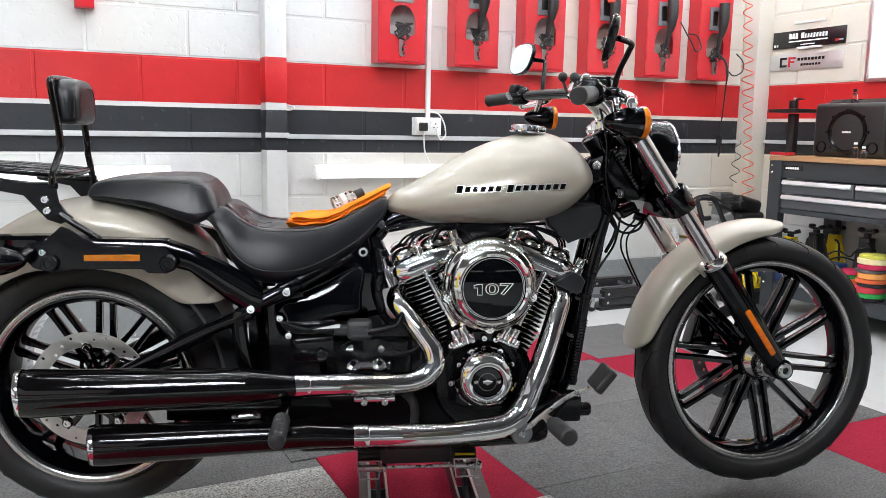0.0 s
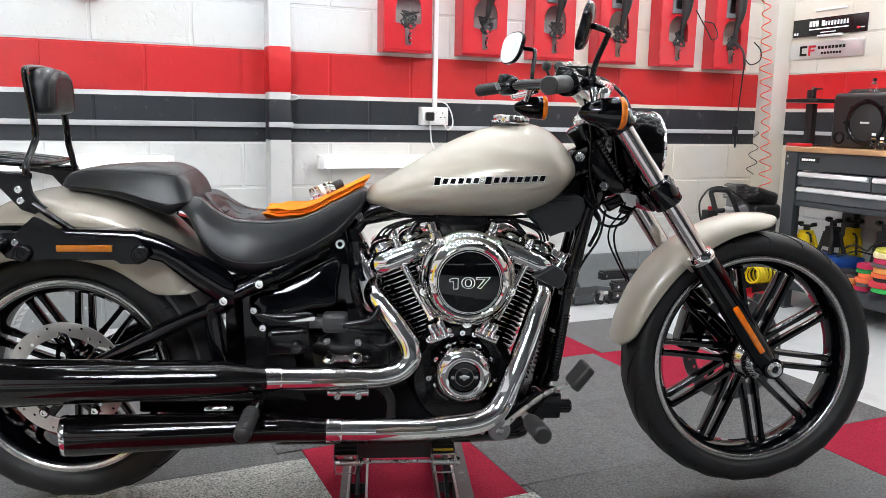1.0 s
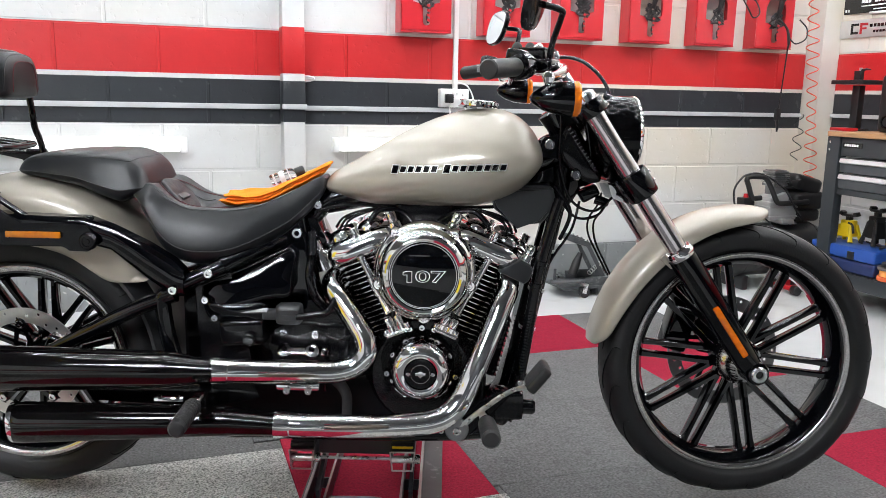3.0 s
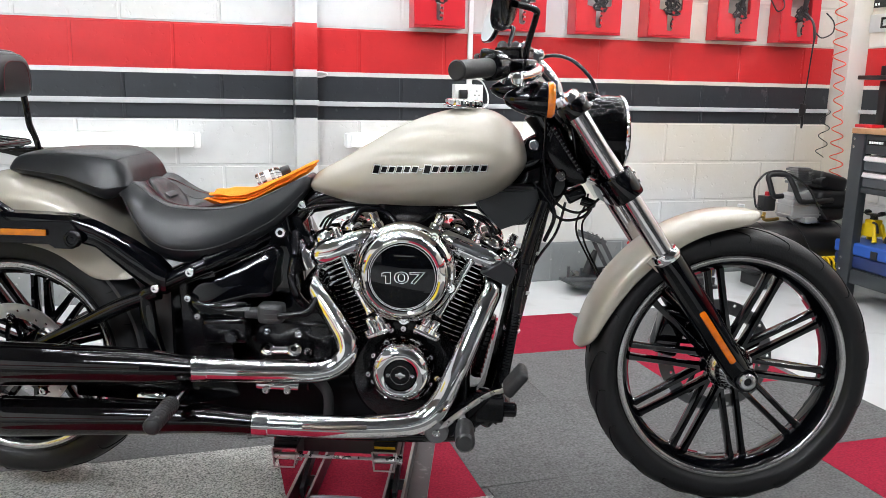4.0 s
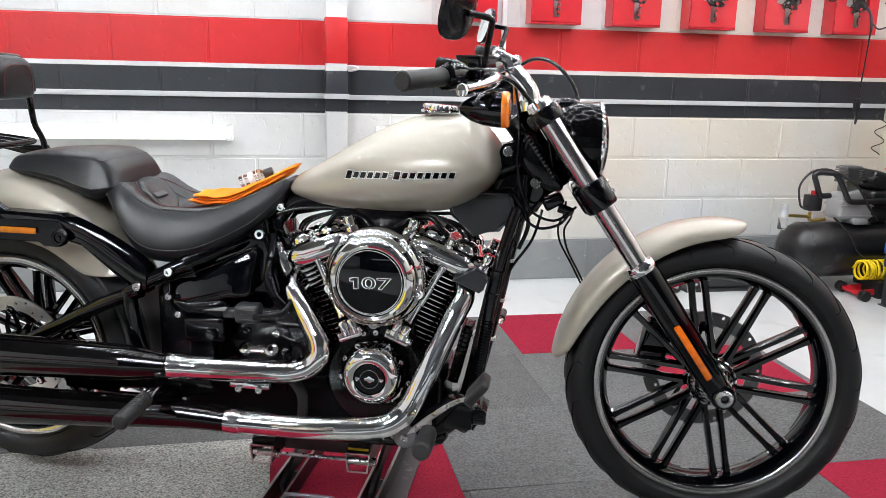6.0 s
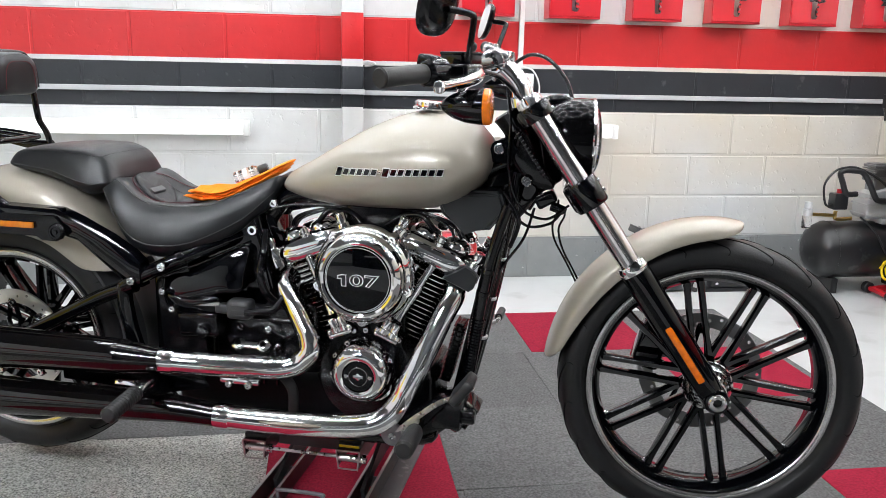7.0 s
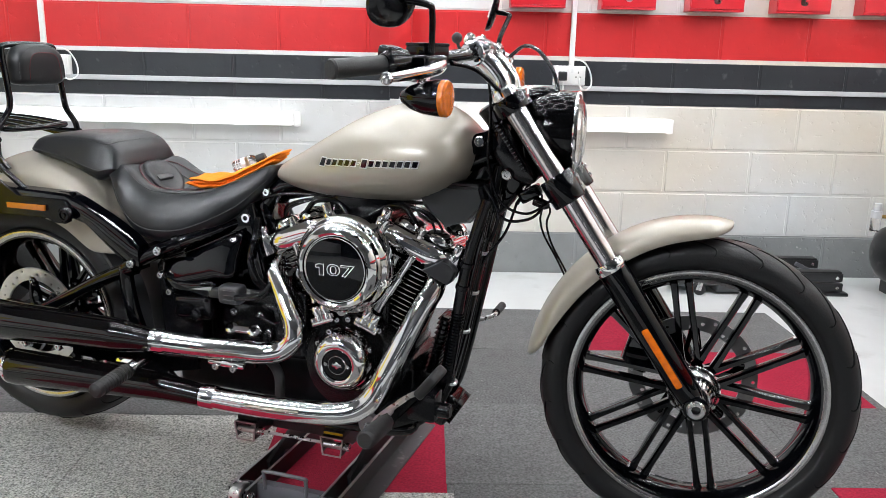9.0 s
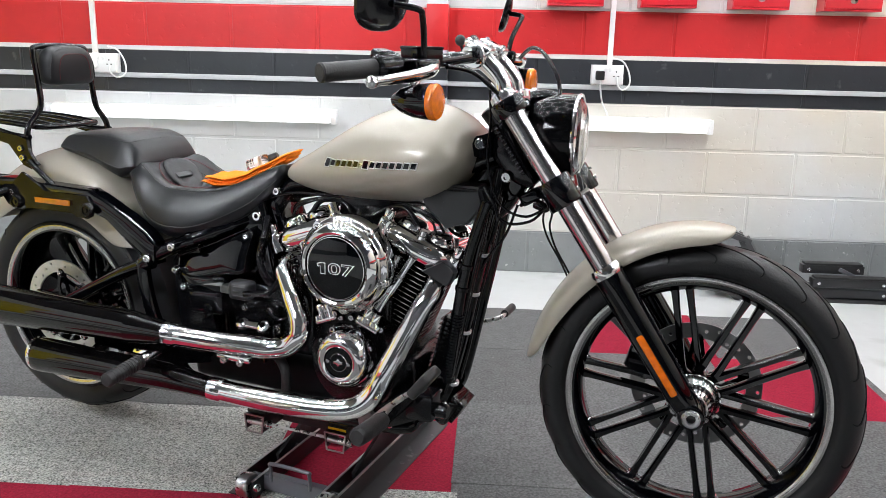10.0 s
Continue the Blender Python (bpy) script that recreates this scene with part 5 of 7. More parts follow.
side_plate("neck_plate", GLOSS, [(0.745, 0.930), (0.760, 0.975), (0.800, 0.985), (0.815, 0.955), (0.800, 0.925)], -0.052, 0.012, bike, bevel=0.003)
for bx, bz, rr in ((0.776, 0.960, 0.013), (0.842, 0.888, 0.013)):
    simple("frame_bolt", CHROME, lambda b: bolt(b, (bx, -0.064, bz), (bx, -2, bz), rr, 0.010), bike)

# air cleaner
AIR = along((0.483, -0.130, 0.665), (0.483, -1.13, 0.665))
air = simple("air_cleaner", CHROME, lambda b: lathe(b, [(-0.02, 0.088), (0.0, 0.104), (0.010, 0.1075), (0.018, 0.1180), (0.026, 0.1190), (0.046, 0.1190), (0.056, 0.1165), (0.062, 0.1110), (0.064, 0.108), (0.070, 0.106), (0.084, 0.101), (0.094, 0.0925), (0.097, 0.0865), (0.094, 0.0815), (0.088, 0.0795), (0.086, 0.0)], AIR, 72), bike, "round chrome air cleaner")
simple("cover_disc", GLOSS, lambda b: lathe(b, [(0.087, 0.0790), (0.0905, 0.0770), (0.0915, 0.0740), (0.0920, 0.0)], AIR, 56), air, "gloss black cover disc")
simple("cover_line", CHROME, lambda b: lathe(b, [(0.0914, 0.0755), (0.0922, 0.0752), (0.0922, 0.0742), (0.0914, 0.0740)], AIR, 56, 0, False), air)
for ang in (52, 128, 196, 344, 270):
    bx, bz = 0.483 + 0.110 * math.cos(radians(ang)), 0.665 + 0.110 * math.sin(radians(ang))
    simple("cover_screw", CHROME, lambda b: [lathe(b, [(-0.03, 0.0165), (-0.006, 0.0155), (0.0, 0.0115)], along((bx, -0.190, bz), (bx, -2, bz)), 18), bolt(b, (bx, -0.190, bz), (bx, -2, bz), 0.0068, 0.005)], air)


def lettering(name, text, size, m, mat, parent, extrude=0.0008, offset=0.0, label=""):
    """Flat raised lettering in the built-in font, in the xy plane of m, centred."""
    cu = bpy.data.curves.new(name, "FONT")
    cu.body, cu.size, cu.extrude, cu.offset = text, size, extrude, offset
    cu.align_x, cu.align_y, cu.resolution_u = "CENTER", "CENTER", 3
    tmp = bpy.data.objects.new(name, cu)
    scene.collection.objects.link(tmp)
    bpy.context.view_layer.update()
    me = bpy.data.meshes.new_from_object(tmp.evaluated_get(bpy.context.evaluated_depsgraph_get()))
    bpy.data.objects.remove(tmp)
    bpy.data.curves.remove(cu)
    me.transform(m)
    me.materials.clear()
    me.materials.append(mat)
    ob = new(name, me)
    ob.parent = parent
    if label:
        tagged(ob, label)
    return ob


FACE = pose(0.482, -0.2224, 0.662, 90, 0, 0) @ Matrix.Diagonal((1.80, 0.97, 1, 1))
for digit, dx in (("0", -0.0010), ("7", 0.0180)):
    lettering("numeral", digit, 0.0385, FACE @ pose(dx, 0, 0), SIGN_WHITE, air, 0.0006, 0.0010, "silver outlined numeral")
    lettering("numeral_fill", digit, 0.0385, FACE @ pose(dx, 0, 0.0004), GLOSS, air, 0.0008, -0.0002)


def flag_one(e):
    """The outline of a numeral one with a short flag and no foot, grown by e."""
    return [(-0.0030 - e, -0.0131 - e), (0.0080 + e, -0.0131 - e), (0.0080 + e, 0.0131 + e), (-0.0040 - e, 0.0131 + e), (-0.0120 - e, 0.0100 + e), (-0.0120 - e, 0.0045 - e), (-0.0030 - e, 0.0045 - e)]


ONE = pose(0.482 - 0.0345, -0.2224, 0.662, 90, 0, 0)
simple("numeral", SIGN_WHITE, lambda b: plate(b, flag_one(0.0007), 0.0006, ONE), air, "silver outlined numeral")
simple("numeral_fill", GLOSS, lambda b: plate(b, flag_one(-0.0007), 0.0008, ONE @ pose(0, 0, 0.0003)), air)

# cam cover
CAM = along((0.478, -0.120, 0.423), (0.478, -1.12, 0.423))
cam_plate = side_plate("cam_cover", CHROME, [(0.418, 0.364), (0.438, 0.350), (0.518, 0.350), (0.538, 0.364), (0.548, 0.400), (0.550, 0.442), (0.542, 0.474), (0.524, 0.492), (0.498, 0.500), (0.457, 0.500), (0.430, 0.490), (0.414, 0.470), (0.406, 0.420)], -0.115, 0.048, bike, "chrome cam cover", bevel=0.012)
side_plate("cam_backing", SATIN, [(0.395, 0.355), (0.430, 0.330), (0.530, 0.330), (0.562, 0.360), (0.572, 0.440), (0.566, 0.505), (0.530, 0.532), (0.425, 0.532), (0.390, 0.505), (0.384, 0.440)], -0.100, 0.030, bike, "black casting behind the cam cover", bevel=0.006)
for bx, bz in ((0.393, 0.500), (0.478, 0.518), (0.560, 0.500), (0.394, 0.400), (0.562, 0.395), (0.448, 0.514), (0.508, 0.514)):
    simple("case_bolt", CHROME, lambda b: bolt(b, (bx, -0.130, bz), (bx, -2, bz), 0.0085, 0.012), bike)
simple("cam_boss", CHROME, lambda b: lathe(b, [(0.03, 0.080), (0.050, 0.078), (0.062, 0.072), (0.074, 0.068), (0.083, 0.060), (0.0875, 0.051), (0.0875, 0.045), (0.085, 0.0395), (0.080, 0.0375)], CAM, 56, 0, False), cam_plate)
simple("timer_cover", GLOSS, lambda b: lathe(b, [(0.080, 0.0380), (0.084, 0.0365), (0.085, 0.0)], CAM, 40), cam_plate, "black timer cover")
simple("timer_ring", CHROME, lambda b: [lathe(b, [(0.0848, 0.0235), (0.0856, 0.023), (0.0856, 0.0222), (0.0848, 0.0218)], CAM, 40, 0, False), box(b, (0.024, 0.0015, 0.007), (0.478, -0.2058, 0.423), bevel=0.0006), box(b, (0.014, 0.0014, 0.014), (0.478, -0.2057, 0.423), (0, 45, 0), bevel=0.0006)], cam_plate, "chrome ring and plain emblem")
for dx in (-0.029, 0.029):
    simple("timer_screw", CHROME, lambda b: bolt(b, (0.478 + dx, -0.205, 0.423), (0.478 + dx, -2, 0.423), 0.005, 0.003), cam_plate)
for ang in (25, 60, 120, 155, 205, 240, 300, 335):
    bx, bz = 0.478 + 0.074 * math.cos(radians(ang)), 0.425 + 0.076 * math.sin(radians(ang))
    simple("cover_bolt", CHROME, lambda b: bolt(b, (bx, -0.160, bz), (bx, -2, bz), 0.0085, 0.011), cam_plate)
for sx in (-1, 1):
    cx = 0.478 + sx * 0.056
    base = pose(cx, -0.150, 0.512, 0, sx * 22.5, 0)
    lb = simple("lifter_block", CHROME, lambda b: [box(b, (0.062, 0.038, 0.011), (cx, -0.150, 0.512), (0, sx * 22.5, 0), bevel=0.005, seg=3), [lathe(b, [(0.004, 0.0155), (0.016, 0.0150), (0.018, 0.0125), (0.036, 0.0120), (0.040, 0.0095)], base @ pose(q, 0, 0), 20) for q in (-0.012, 0.012)]], bike, "chrome lifter base with two collars")
    for dx in (-0.026, 0.026):
        simple("block_bolt", CHROME, lambda b: lathe(b, [(0.004, 0.0075), (0.013, 0.0075), (0.015, 0.006), (0.015, 0.0)], base @ pose(dx, -0.008, 0), 12), lb)
    for off in (-0.010, 0.014):
        bot, top = Vector((cx + sx * 0.012 + off, -0.152, 0.556)), Vector((0.478 + sx * 0.134 + off * 1.6, -0.116, 0.685))
        simple("pushrod_tube", CHROME, lambda b: sweep(b, [bot, bot.lerp(top, 0.06), bot.lerp(top, 0.30), bot.lerp(top, 0.32), bot.lerp(top, 0.62), bot.lerp(top, 0.64), bot.lerp(top, 0.94), top], [0.014, 0.0105, 0.0105, 0.0130, 0.0130, 0.0095, 0.0095, 0.012], 16), bike, "chrome pushrod tube")

bm = bmesh.new()
rings = [[bm.verts.new((x + dx, y, z)) for dx, y in ((-0.022, -0.040), (0.010, -0.040), (0.010, 0.040), (-0.022, 0.040))] for x, z in ((0.672, 0.290), (0.700, 0.350), (0.717, 0.430), (0.736, 0.530), (0.758, 0.640))]
skin(bm, rings)
part("regulator_cover", bm, SATIN, bike, "satin black cover between the down tubes")

# oil cooler fins ahead of the engine, and the corrugated hose on the down tube
cooler = simple("oil_cooler", SATIN, lambda b: box(b, (0.020, 0.07, 0.16), (0.672, 0, 0.44), (0, 14, 0), bevel=0.005), bike, "black finned oil cooler")
for k in range(12):
    simple("cooler_fin", SATIN, lambda b: box(b, (0.028, 0.080, 0.0025), (0.672 + 0.156 * (-0.5 + (k + 0.5) / 12) * math.sin(radians(14)), 0, 0.44 + 0.156 * (-0.5 + (k + 0.5) / 12)), (0, 14, 0)), cooler)
rect = simple("rectifier", GLOSS, lambda b: box(b, (0.046, 0.10, 0.090), (0.696, 0.0, 0.272), (0, 32, 0), bevel=0.020, seg=4), bike, "rounded black rectifier below the down tubes")
for k in range(9):
    simple("cooling_rib", SATIN, lambda b: box(b, (0.016, 0.078, 0.0034), tuple(pose(0.696, 0.0, 0.272, 0, 32, 0) @ Vector((0.024, 0, -0.020 + 0.0075 * k))), (0, 32, 0), bevel=0.001), rect)
for k, (dy, r) in enumerate(((-0.074, 0.0075), (-0.086, 0.0055), (0.010, 0.0065))):
    tube_part("cable_sleeve", GLOSS, [(0.806, dy + 0.02, 0.84), (0.792, dy, 0.74), (0.768, dy, 0.62), (0.748, dy, 0.52), (0.730, dy, 0.42), (0.708, dy + 0.01, 0.34)], r, n=10)
for z, x in ((0.70, 0.780), (0.60, 0.760), (0.50, 0.741), (0.36, 0.712)):
    simple("cable_clip", STEEL, lambda b: lathe(b, [(-0.004, 0.0200), (-0.003, 0.0215), (0.003, 0.0215), (0.004, 0.0200)], along((x, -0.052, z), (x - 0.02, -0.052, z - 0.1)), 22), bike)
for bx, by, bz in ((0.700, -0.095, 0.350), (0.716, -0.100, 0.318), (0.766, -0.070, 0.655)):
    simple("frame_bolt", CHROME, lambda b: bolt(b, (bx, by, bz), (bx, -2, bz), 0.008, 0.010), bike)
hose = tube_part("corrugated_hose", SATIN, [(0.803, -0.085, 0.83), (0.765, -0.095, 0.69), (0.745, -0.10, 0.56), (0.735, -0.10, 0.47), (0.722, -0.10, 0.38)], 0.0135, label="black corrugated hose")
for i in range(22):
    u = i / 21
    simple("hose_ring", GLOSS, lambda b: lathe(b, [(-0.0025, 0.0135), (-0.001, 0.0165), (0.001, 0.0165), (0.0025, 0.0135)], along((0.745 - 0.0241 * u, -0.10, 0.555 - 0.16 * u), (0.720, -0.10, 0.37)), 16), hose)
for x, z in ((0.7625, 0.675), (0.753, 0.62), (0.7235, 0.392)):
    simple("hose_clip", SATIN, lambda b: lathe(b, [(-0.006, 0.0150), (-0.005, 0.0165), (0.005, 0.0165), (0.006, 0.0150)], along((x, -0.098, z), (x - 0.03, -0.098, z - 0.15)), 20), hose)
tube_part("regulator_cable", SATIN, [(0.79, -0.07, 0.86), (0.83, -0.085, 0.80), (0.81, -0.07, 0.73)], 0.005, n=8)
simple("brake_manifold", GLOSS, lambda b: [box(b, (0.050, 0.050, 0.030), (0.885, 0.0, 0.838), (0, -30, 0), bevel=0.008, seg=3), lathe(b, [(0, 0.012), (0.03, 0.011), (0.036, 0.007)], along((0.90, -0.02, 0.825), (0.935, -0.03, 0.815)), 14)], bike, "black brake line manifold")
shroud = simple("cable_shroud", SATIN, lambda b: box(b, (0.011, 0.016, 0.130), tuple(on_fork(0.095, -0.078, -0.052)), (0, -34.8, 0), bevel=0.005), bike, "ribbed black cable shroud")
for k in range(12):
    simple("shroud_rib", CONNECTOR, lambda b: box(b, (0.007, 0.0180, 0.0028), tuple(on_fork(0.040 + 0.010 * k, -0.0782, -0.052)), (0, -34.8, 0)), shroud)
tube_part("wiring", SATIN, [(0.80, -0.055, 0.90), (0.815, -0.075, 0.82), (0.85, -0.080, 0.785), (0.90, -0.060, 0.790), (0.925, -0.035, 0.815)], 0.0034, n=8)
tube_part("wiring", SATIN, [(0.915, -0.02, 0.83), (0.930, 0.015, 0.800), (0.915, 0.060, 0.755), (0.926, 0.085, 0.70), (0.957, 0.10, 0.640), (0.978, 0.10, 0.600)], 0.0028, n=8)
tube_part("wiring", SATIN, [(0.86, -0.03, 0.82), (0.84, -0.05, 0.75), (0.80, -0.06, 0.69), (0.775, -0.06, 0.64)], 0.0034, n=8)

# ---- exhaust ----
def muffler(x0, x1, x2, z0, z1, z2, r0, r1, r2, y0, y1, label):
    pts = [(x0, y0, z0), (x0 + 0.012, y0, z0), (x0 + 0.03, y0, z0), ((x0 + x1) / 2, (y0 + y1) / 2, (z0 + z1) / 2), (x1 - 0.004, y1, z1), (x1, y1, z1), (x1 + 0.006, y1, z1), (x2 - 0.012, y1, z2), (x2, y1, z2)]
    bm = bmesh.new()
    sweep(bm, pts, [r0 * 0.93, r0 * 0.985, r0, (r0 + r1) / 2 * 1.01, r1, r1 * 0.995, r1 * 0.97, r2 * 1.03, r2], 40)
    for v in bm.verts:
        if v.co.x < x0 + 0.02:
            v.co.x += (v.co.z - z0) * 0.10 - 0.10 * (v.co.y - y0)
    body = part("muffler", bm, BLACKCHROME, bike, label, sharp=24)
    simple("tip_ring", CHROME, lambda b: lathe(b, [(-0.004, r0 * 0.62), (-0.006, r0 * 0.90), (-0.004, r0 * 0.975), (0.006, r0 * 1.005), (0.008, r0 * 0.99)], pose(x0 + 0.003, y0, z0, 0, 84, 6), 40, 0, False), body, "polished tip ring")
    return body


muffler(-0.606, -0.100, 0.012, 0.438, 0.444, 0.443, 0.0555, 0.0425, 0.0285, -0.272, -0.268, "gloss black tapered upper muffler")
muffler(-0.456, 0.035, 0.152, 0.309, 0.322, 0.3165, 0.048, 0.0345, 0.0265, -0.268, -0.266, "gloss black tapered lower muffler")
U_PATH = [(0.008, -0.266, 0.443), (0.06, -0.258, 0.440), (0.14, -0.240, 0.434), (0.22, -0.213, 0.426), (0.275, -0.193, 0.421), (0.320, -0.182, 0.432), (0.347, -0.174, 0.462), (0.342, -0.162, 0.497), (0.325, -0.150, 0.522), (0.306, -0.138, 0.548), (0.270, -0.112, 0.590), (0.256, -0.094, 0.608), (0.262, -0.066, 0.622)]
L_PATH = [(0.148, -0.266, 0.3165), (0.22, -0.263, 0.314), (0.34, -0.255, 0.311), (0.45, -0.240, 0.311), (0.515, -0.228, 0.317), (0.555, -0.217, 0.337), (0.582, -0.205, 0.372), (0.603, -0.192, 0.420), (0.635, -0.165, 0.495), (0.668, -0.132, 0.575), (0.684, -0.108, 0.610), (0.682, -0.085, 0.635)]
for pts, rise, slot_x in ((U_PATH, 0.002, (0.112, 0.245)), (L_PATH, 0.009, (0.262, 0.409))):
    pipe = tube_part("header_pipe", CHROME, pts, 0.0275, label="polished chrome header pipe", n=28)
    simple("pipe_collar", CHROME, lambda b: lathe(b, [(-0.004, 0.0275), (-0.003, 0.0305), (0.030, 0.0300), (0.034, 0.0275)], along(pts[0], pts[1]), 32), pipe)
    slot_pts = []
    for u in range(8):
        x = slot_x[0] + (slot_x[1] - slot_x[0]) * u / 7
        fine = spline(pts, 6)
        for a, b in zip(fine, fine[1:]):
            if a[0] <= x <= b[0]:
                f = (x - a[0]) / (b[0] - a[0])
                slot_pts.append((x, a[1] + (b[1] - a[1]) * f - math.sqrt(0.0275 ** 2 - rise ** 2), a[2] + (b[2] - a[2]) * f + rise))
                break
    simple("shield_slot", SLOT_STEEL, lambda b: sweep(b, slot_pts, [0.0022, 0.0042] + [0.0046] * (len(slot_pts) - 4) + [0.0042, 0.0022], 10, flat=0.6), pipe, "dull brown heat shield slot")
    simple("slot_rim", CHROME, lambda b: [sweep(b, [(x, y + dy, z + dz) for x, y, z in slot_pts], 0.0012, 6) for dy, dz in ((-rise * 0.20, -0.0054), (rise * 0.20, 0.0054))], pipe)
simple("pipe_bracket", CHROME, lambda b: [box(b, (0.10, 0.02, 0.014), (0.195, -0.235, 0.398), bevel=0.005), [bolt(b, (0.17 + 0.05 * k, -0.246, 0.392), (0.17 + 0.05 * k, -2, 0.392), 0.009, 0.008) for k in range(2)]], bike, "chrome pipe bracket")
tube_part("rubber_strap", GRIP, [(0.262, -0.155, 0.392), (0.288, -0.162, 0.372), (0.300, -0.165, 0.345), (0.299, -0.165, 0.300)], 0.013, label="black rubber strap", n=10, flat=0.6)
simple("muffler_bracket", CHROME, lambda b: [box(b, (0.068, 0.006, 0.024), (-0.112, -0.222, 0.361), (-32, 0, 0), bevel=0.002), [bolt(b, (-0.132 + 0.042 * k, -0.225, 0.361), (-0.132 + 0.042 * k, -2, 0.361), 0.006, 0.004) for k in range(2)]], bike, "chrome muffler bracket")
side_plate("muffler_hanger", SATIN, [(-0.30, 0.385), (-0.05, 0.395), (0.08, 0.40), (0.10, 0.36), (-0.02, 0.335), (-0.30, 0.345)], -0.205, 0.010, bike, "black muffler hanger", bevel=0.002)
simple("rear_caliper", GLOSS, lambda b: box(b, (0.075, 0.05, 0.11), (-0.415, -0.125, 0.42), (0, 25, 0), bevel=0.012, seg=3), bike, "black rear brake caliper")
simple("front_caliper", GLOSS, lambda b: [box(b, (0.07, 0.06, 0.12), (1.165, 0.088, 0.472), (0, 15, 0), bevel=0.014, seg=3), box(b, (0.05, 0.03, 0.09), (1.20, 0.10, 0.50), (0, 40, 0), bevel=0.01)], bike, "black front brake caliper")

# ---- controls ----
simple("peg_mount", CAST_GREY, lambda b: lathe(b, [(0, 0.028), (0.016, 0.028), (0.020, 0.024), (0.020, 0.008), (0.014, 0.007)], along((0.567, -0.200, 0.290), (0.567, -1, 0.290)), 28), bike, "grey forward control mount")
simple("mount_bolt", CHROME, lambda b: bolt(b, (0.567, -0.220, 0.290), (0.567, -1, 0.290), 0.010, 0.008), bike)
side_plate("control_arm", SATIN, [(0.548, 0.283), (0.560, 0.268), (0.600, 0.276), (0.650, 0.330), (0.690, 0.372), (0.688, 0.388), (0.660, 0.384), (0.600, 0.340), (0.555, 0.315)], -0.192, 0.014, bike, "black control arm", bevel=0.003)
simple("control_bracket", SATIN, lambda b: [box(b, (0.13, 0.05, 0.05), (0.625, -0.165, 0.305), (0, -25, 0), bevel=0.01), box(b, (0.07, 0.06, 0.07), (0.690, -0.17, 0.345), bevel=0.01), lathe(b, [(0, 0.018), (0.05, 0.018), (0.055, 0.014)], along((0.70, -0.17, 0.335), (0.77, -0.17, 0.335)), 16)], bike)
peg_f = simple("front_peg", GRIP, lambda b: sweep(b, [(0.633, -0.266, 0.333), (0.634, -0.285, 0.336), (0.637, -0.36, 0.345), (0.638, -0.398, 0.350), (0.638, -0.404, 0.351)], [0.016, 0.0205, 0.0215, 0.021, 0.016], 16), bike, "black rubber front foot peg")
simple("peg_clevis", CHROME, lambda b: sweep(b, [(0.628, -0.195, 0.326), (0.631, -0.235, 0.330), (0.633, -0.270, 0.334)], [0.010, 0.0135, 0.018], 14), peg_f)
pedal = tube_part("brake_pedal_arm", STEEL, [(0.575, -0.212, 0.295), (0.62, -0.220, 0.340), (0.68, -0.235, 0.392), (0.72, -0.25, 0.415), (0.735, -0.27, 0.435)], [0.010, 0.009, 0.008, 0.008, 0.007], n=12, flat=0.6)
simple("pedal_pad", GRIP, lambda b: [box(b, (0.024, 0.075, 0.066), (0.744, -0.290, 0.455), (0, 38, 0), bevel=0.009, seg=3)], pedal, "black rubber pedal pad")
peg_r = simple("rear_peg", GRIP, lambda b: sweep(b, [(-0.017, -0.330, 0.387), (-0.018, -0.337, 0.387), (-0.020, -0.42, 0.379), (-0.021, -0.445, 0.376), (-0.021, -0.450, 0.376)], [0.013, 0.0175, 0.0185, 0.0185, 0.013], 16), bike, "black rubber pillion peg")
simple("peg_rib", GRIP, lambda b: [lathe(b, [(-0.002, 0.0175), (0, 0.0195), (0.002, 0.0175)], along((-0.018 - 0.0003 * k, -0.345 - 0.0095 * k, 0.3865 - 0.001 * k), (-0.020, -1, 0.32)), 16) for k in range(10)], peg_r)
simple("peg_clevis", CHROME, lambda b: sweep(b, [(-0.012, -0.285, 0.395), (-0.015, -0.315, 0.390), (-0.017, -0.333, 0.387)], [0.012, 0.0165, 0.0155], 14), peg_r)
tube_part("peg_stay", SATIN, [(-0.02, -0.19, 0.42), (-0.015, -0.24, 0.405), (-0.012, -0.29, 0.394)], 0.013, n=10)
shift = tube_part("shift_lever", STEEL, [(0.62, 0.17, 0.36), (0.69, 0.19, 0.43), (0.75, 0.20, 0.455), (0.754, 0.24, 0.457)], 0.006, n=10)
simple("shift_rubber", GRIP, lambda b: sweep(b, [(0.754, 0.235, 0.457), (0.755, 0.30, 0.458)], 0.011, 14), shift)
tube_part("frame_lug", GLOSS, [(0.30, -0.150, 0.255), (0.60, -0.150, 0.258)], 0.014, n=10)
for x in (0.46, 0.53, 0.60):
    simple("frame_bolt", CHROME, lambda b: bolt(b, (x, -0.165, 0.268), (x, -2, 0.268), 0.009, 0.008), bike)

# the fork and wheel stand turned a little to the left, round the steering axis
STEER = Matrix.Translation((0.895, 0, 0.87)) @ Matrix.Rotation(radians(4.5), 4, Vector((-0.549, 0, 0.836))) @ Matrix.Translation((-0.895, 0, -0.87))
for ob in bike.children:
    if ob.name.split(".")[0] in ("front_wheel", "front_fender", "fork_tube", "fork_slider", "fender_bracket", "triple_clamp", "front_caliper"):
        ob.matrix_basis = STEER @ ob.matrix_basis

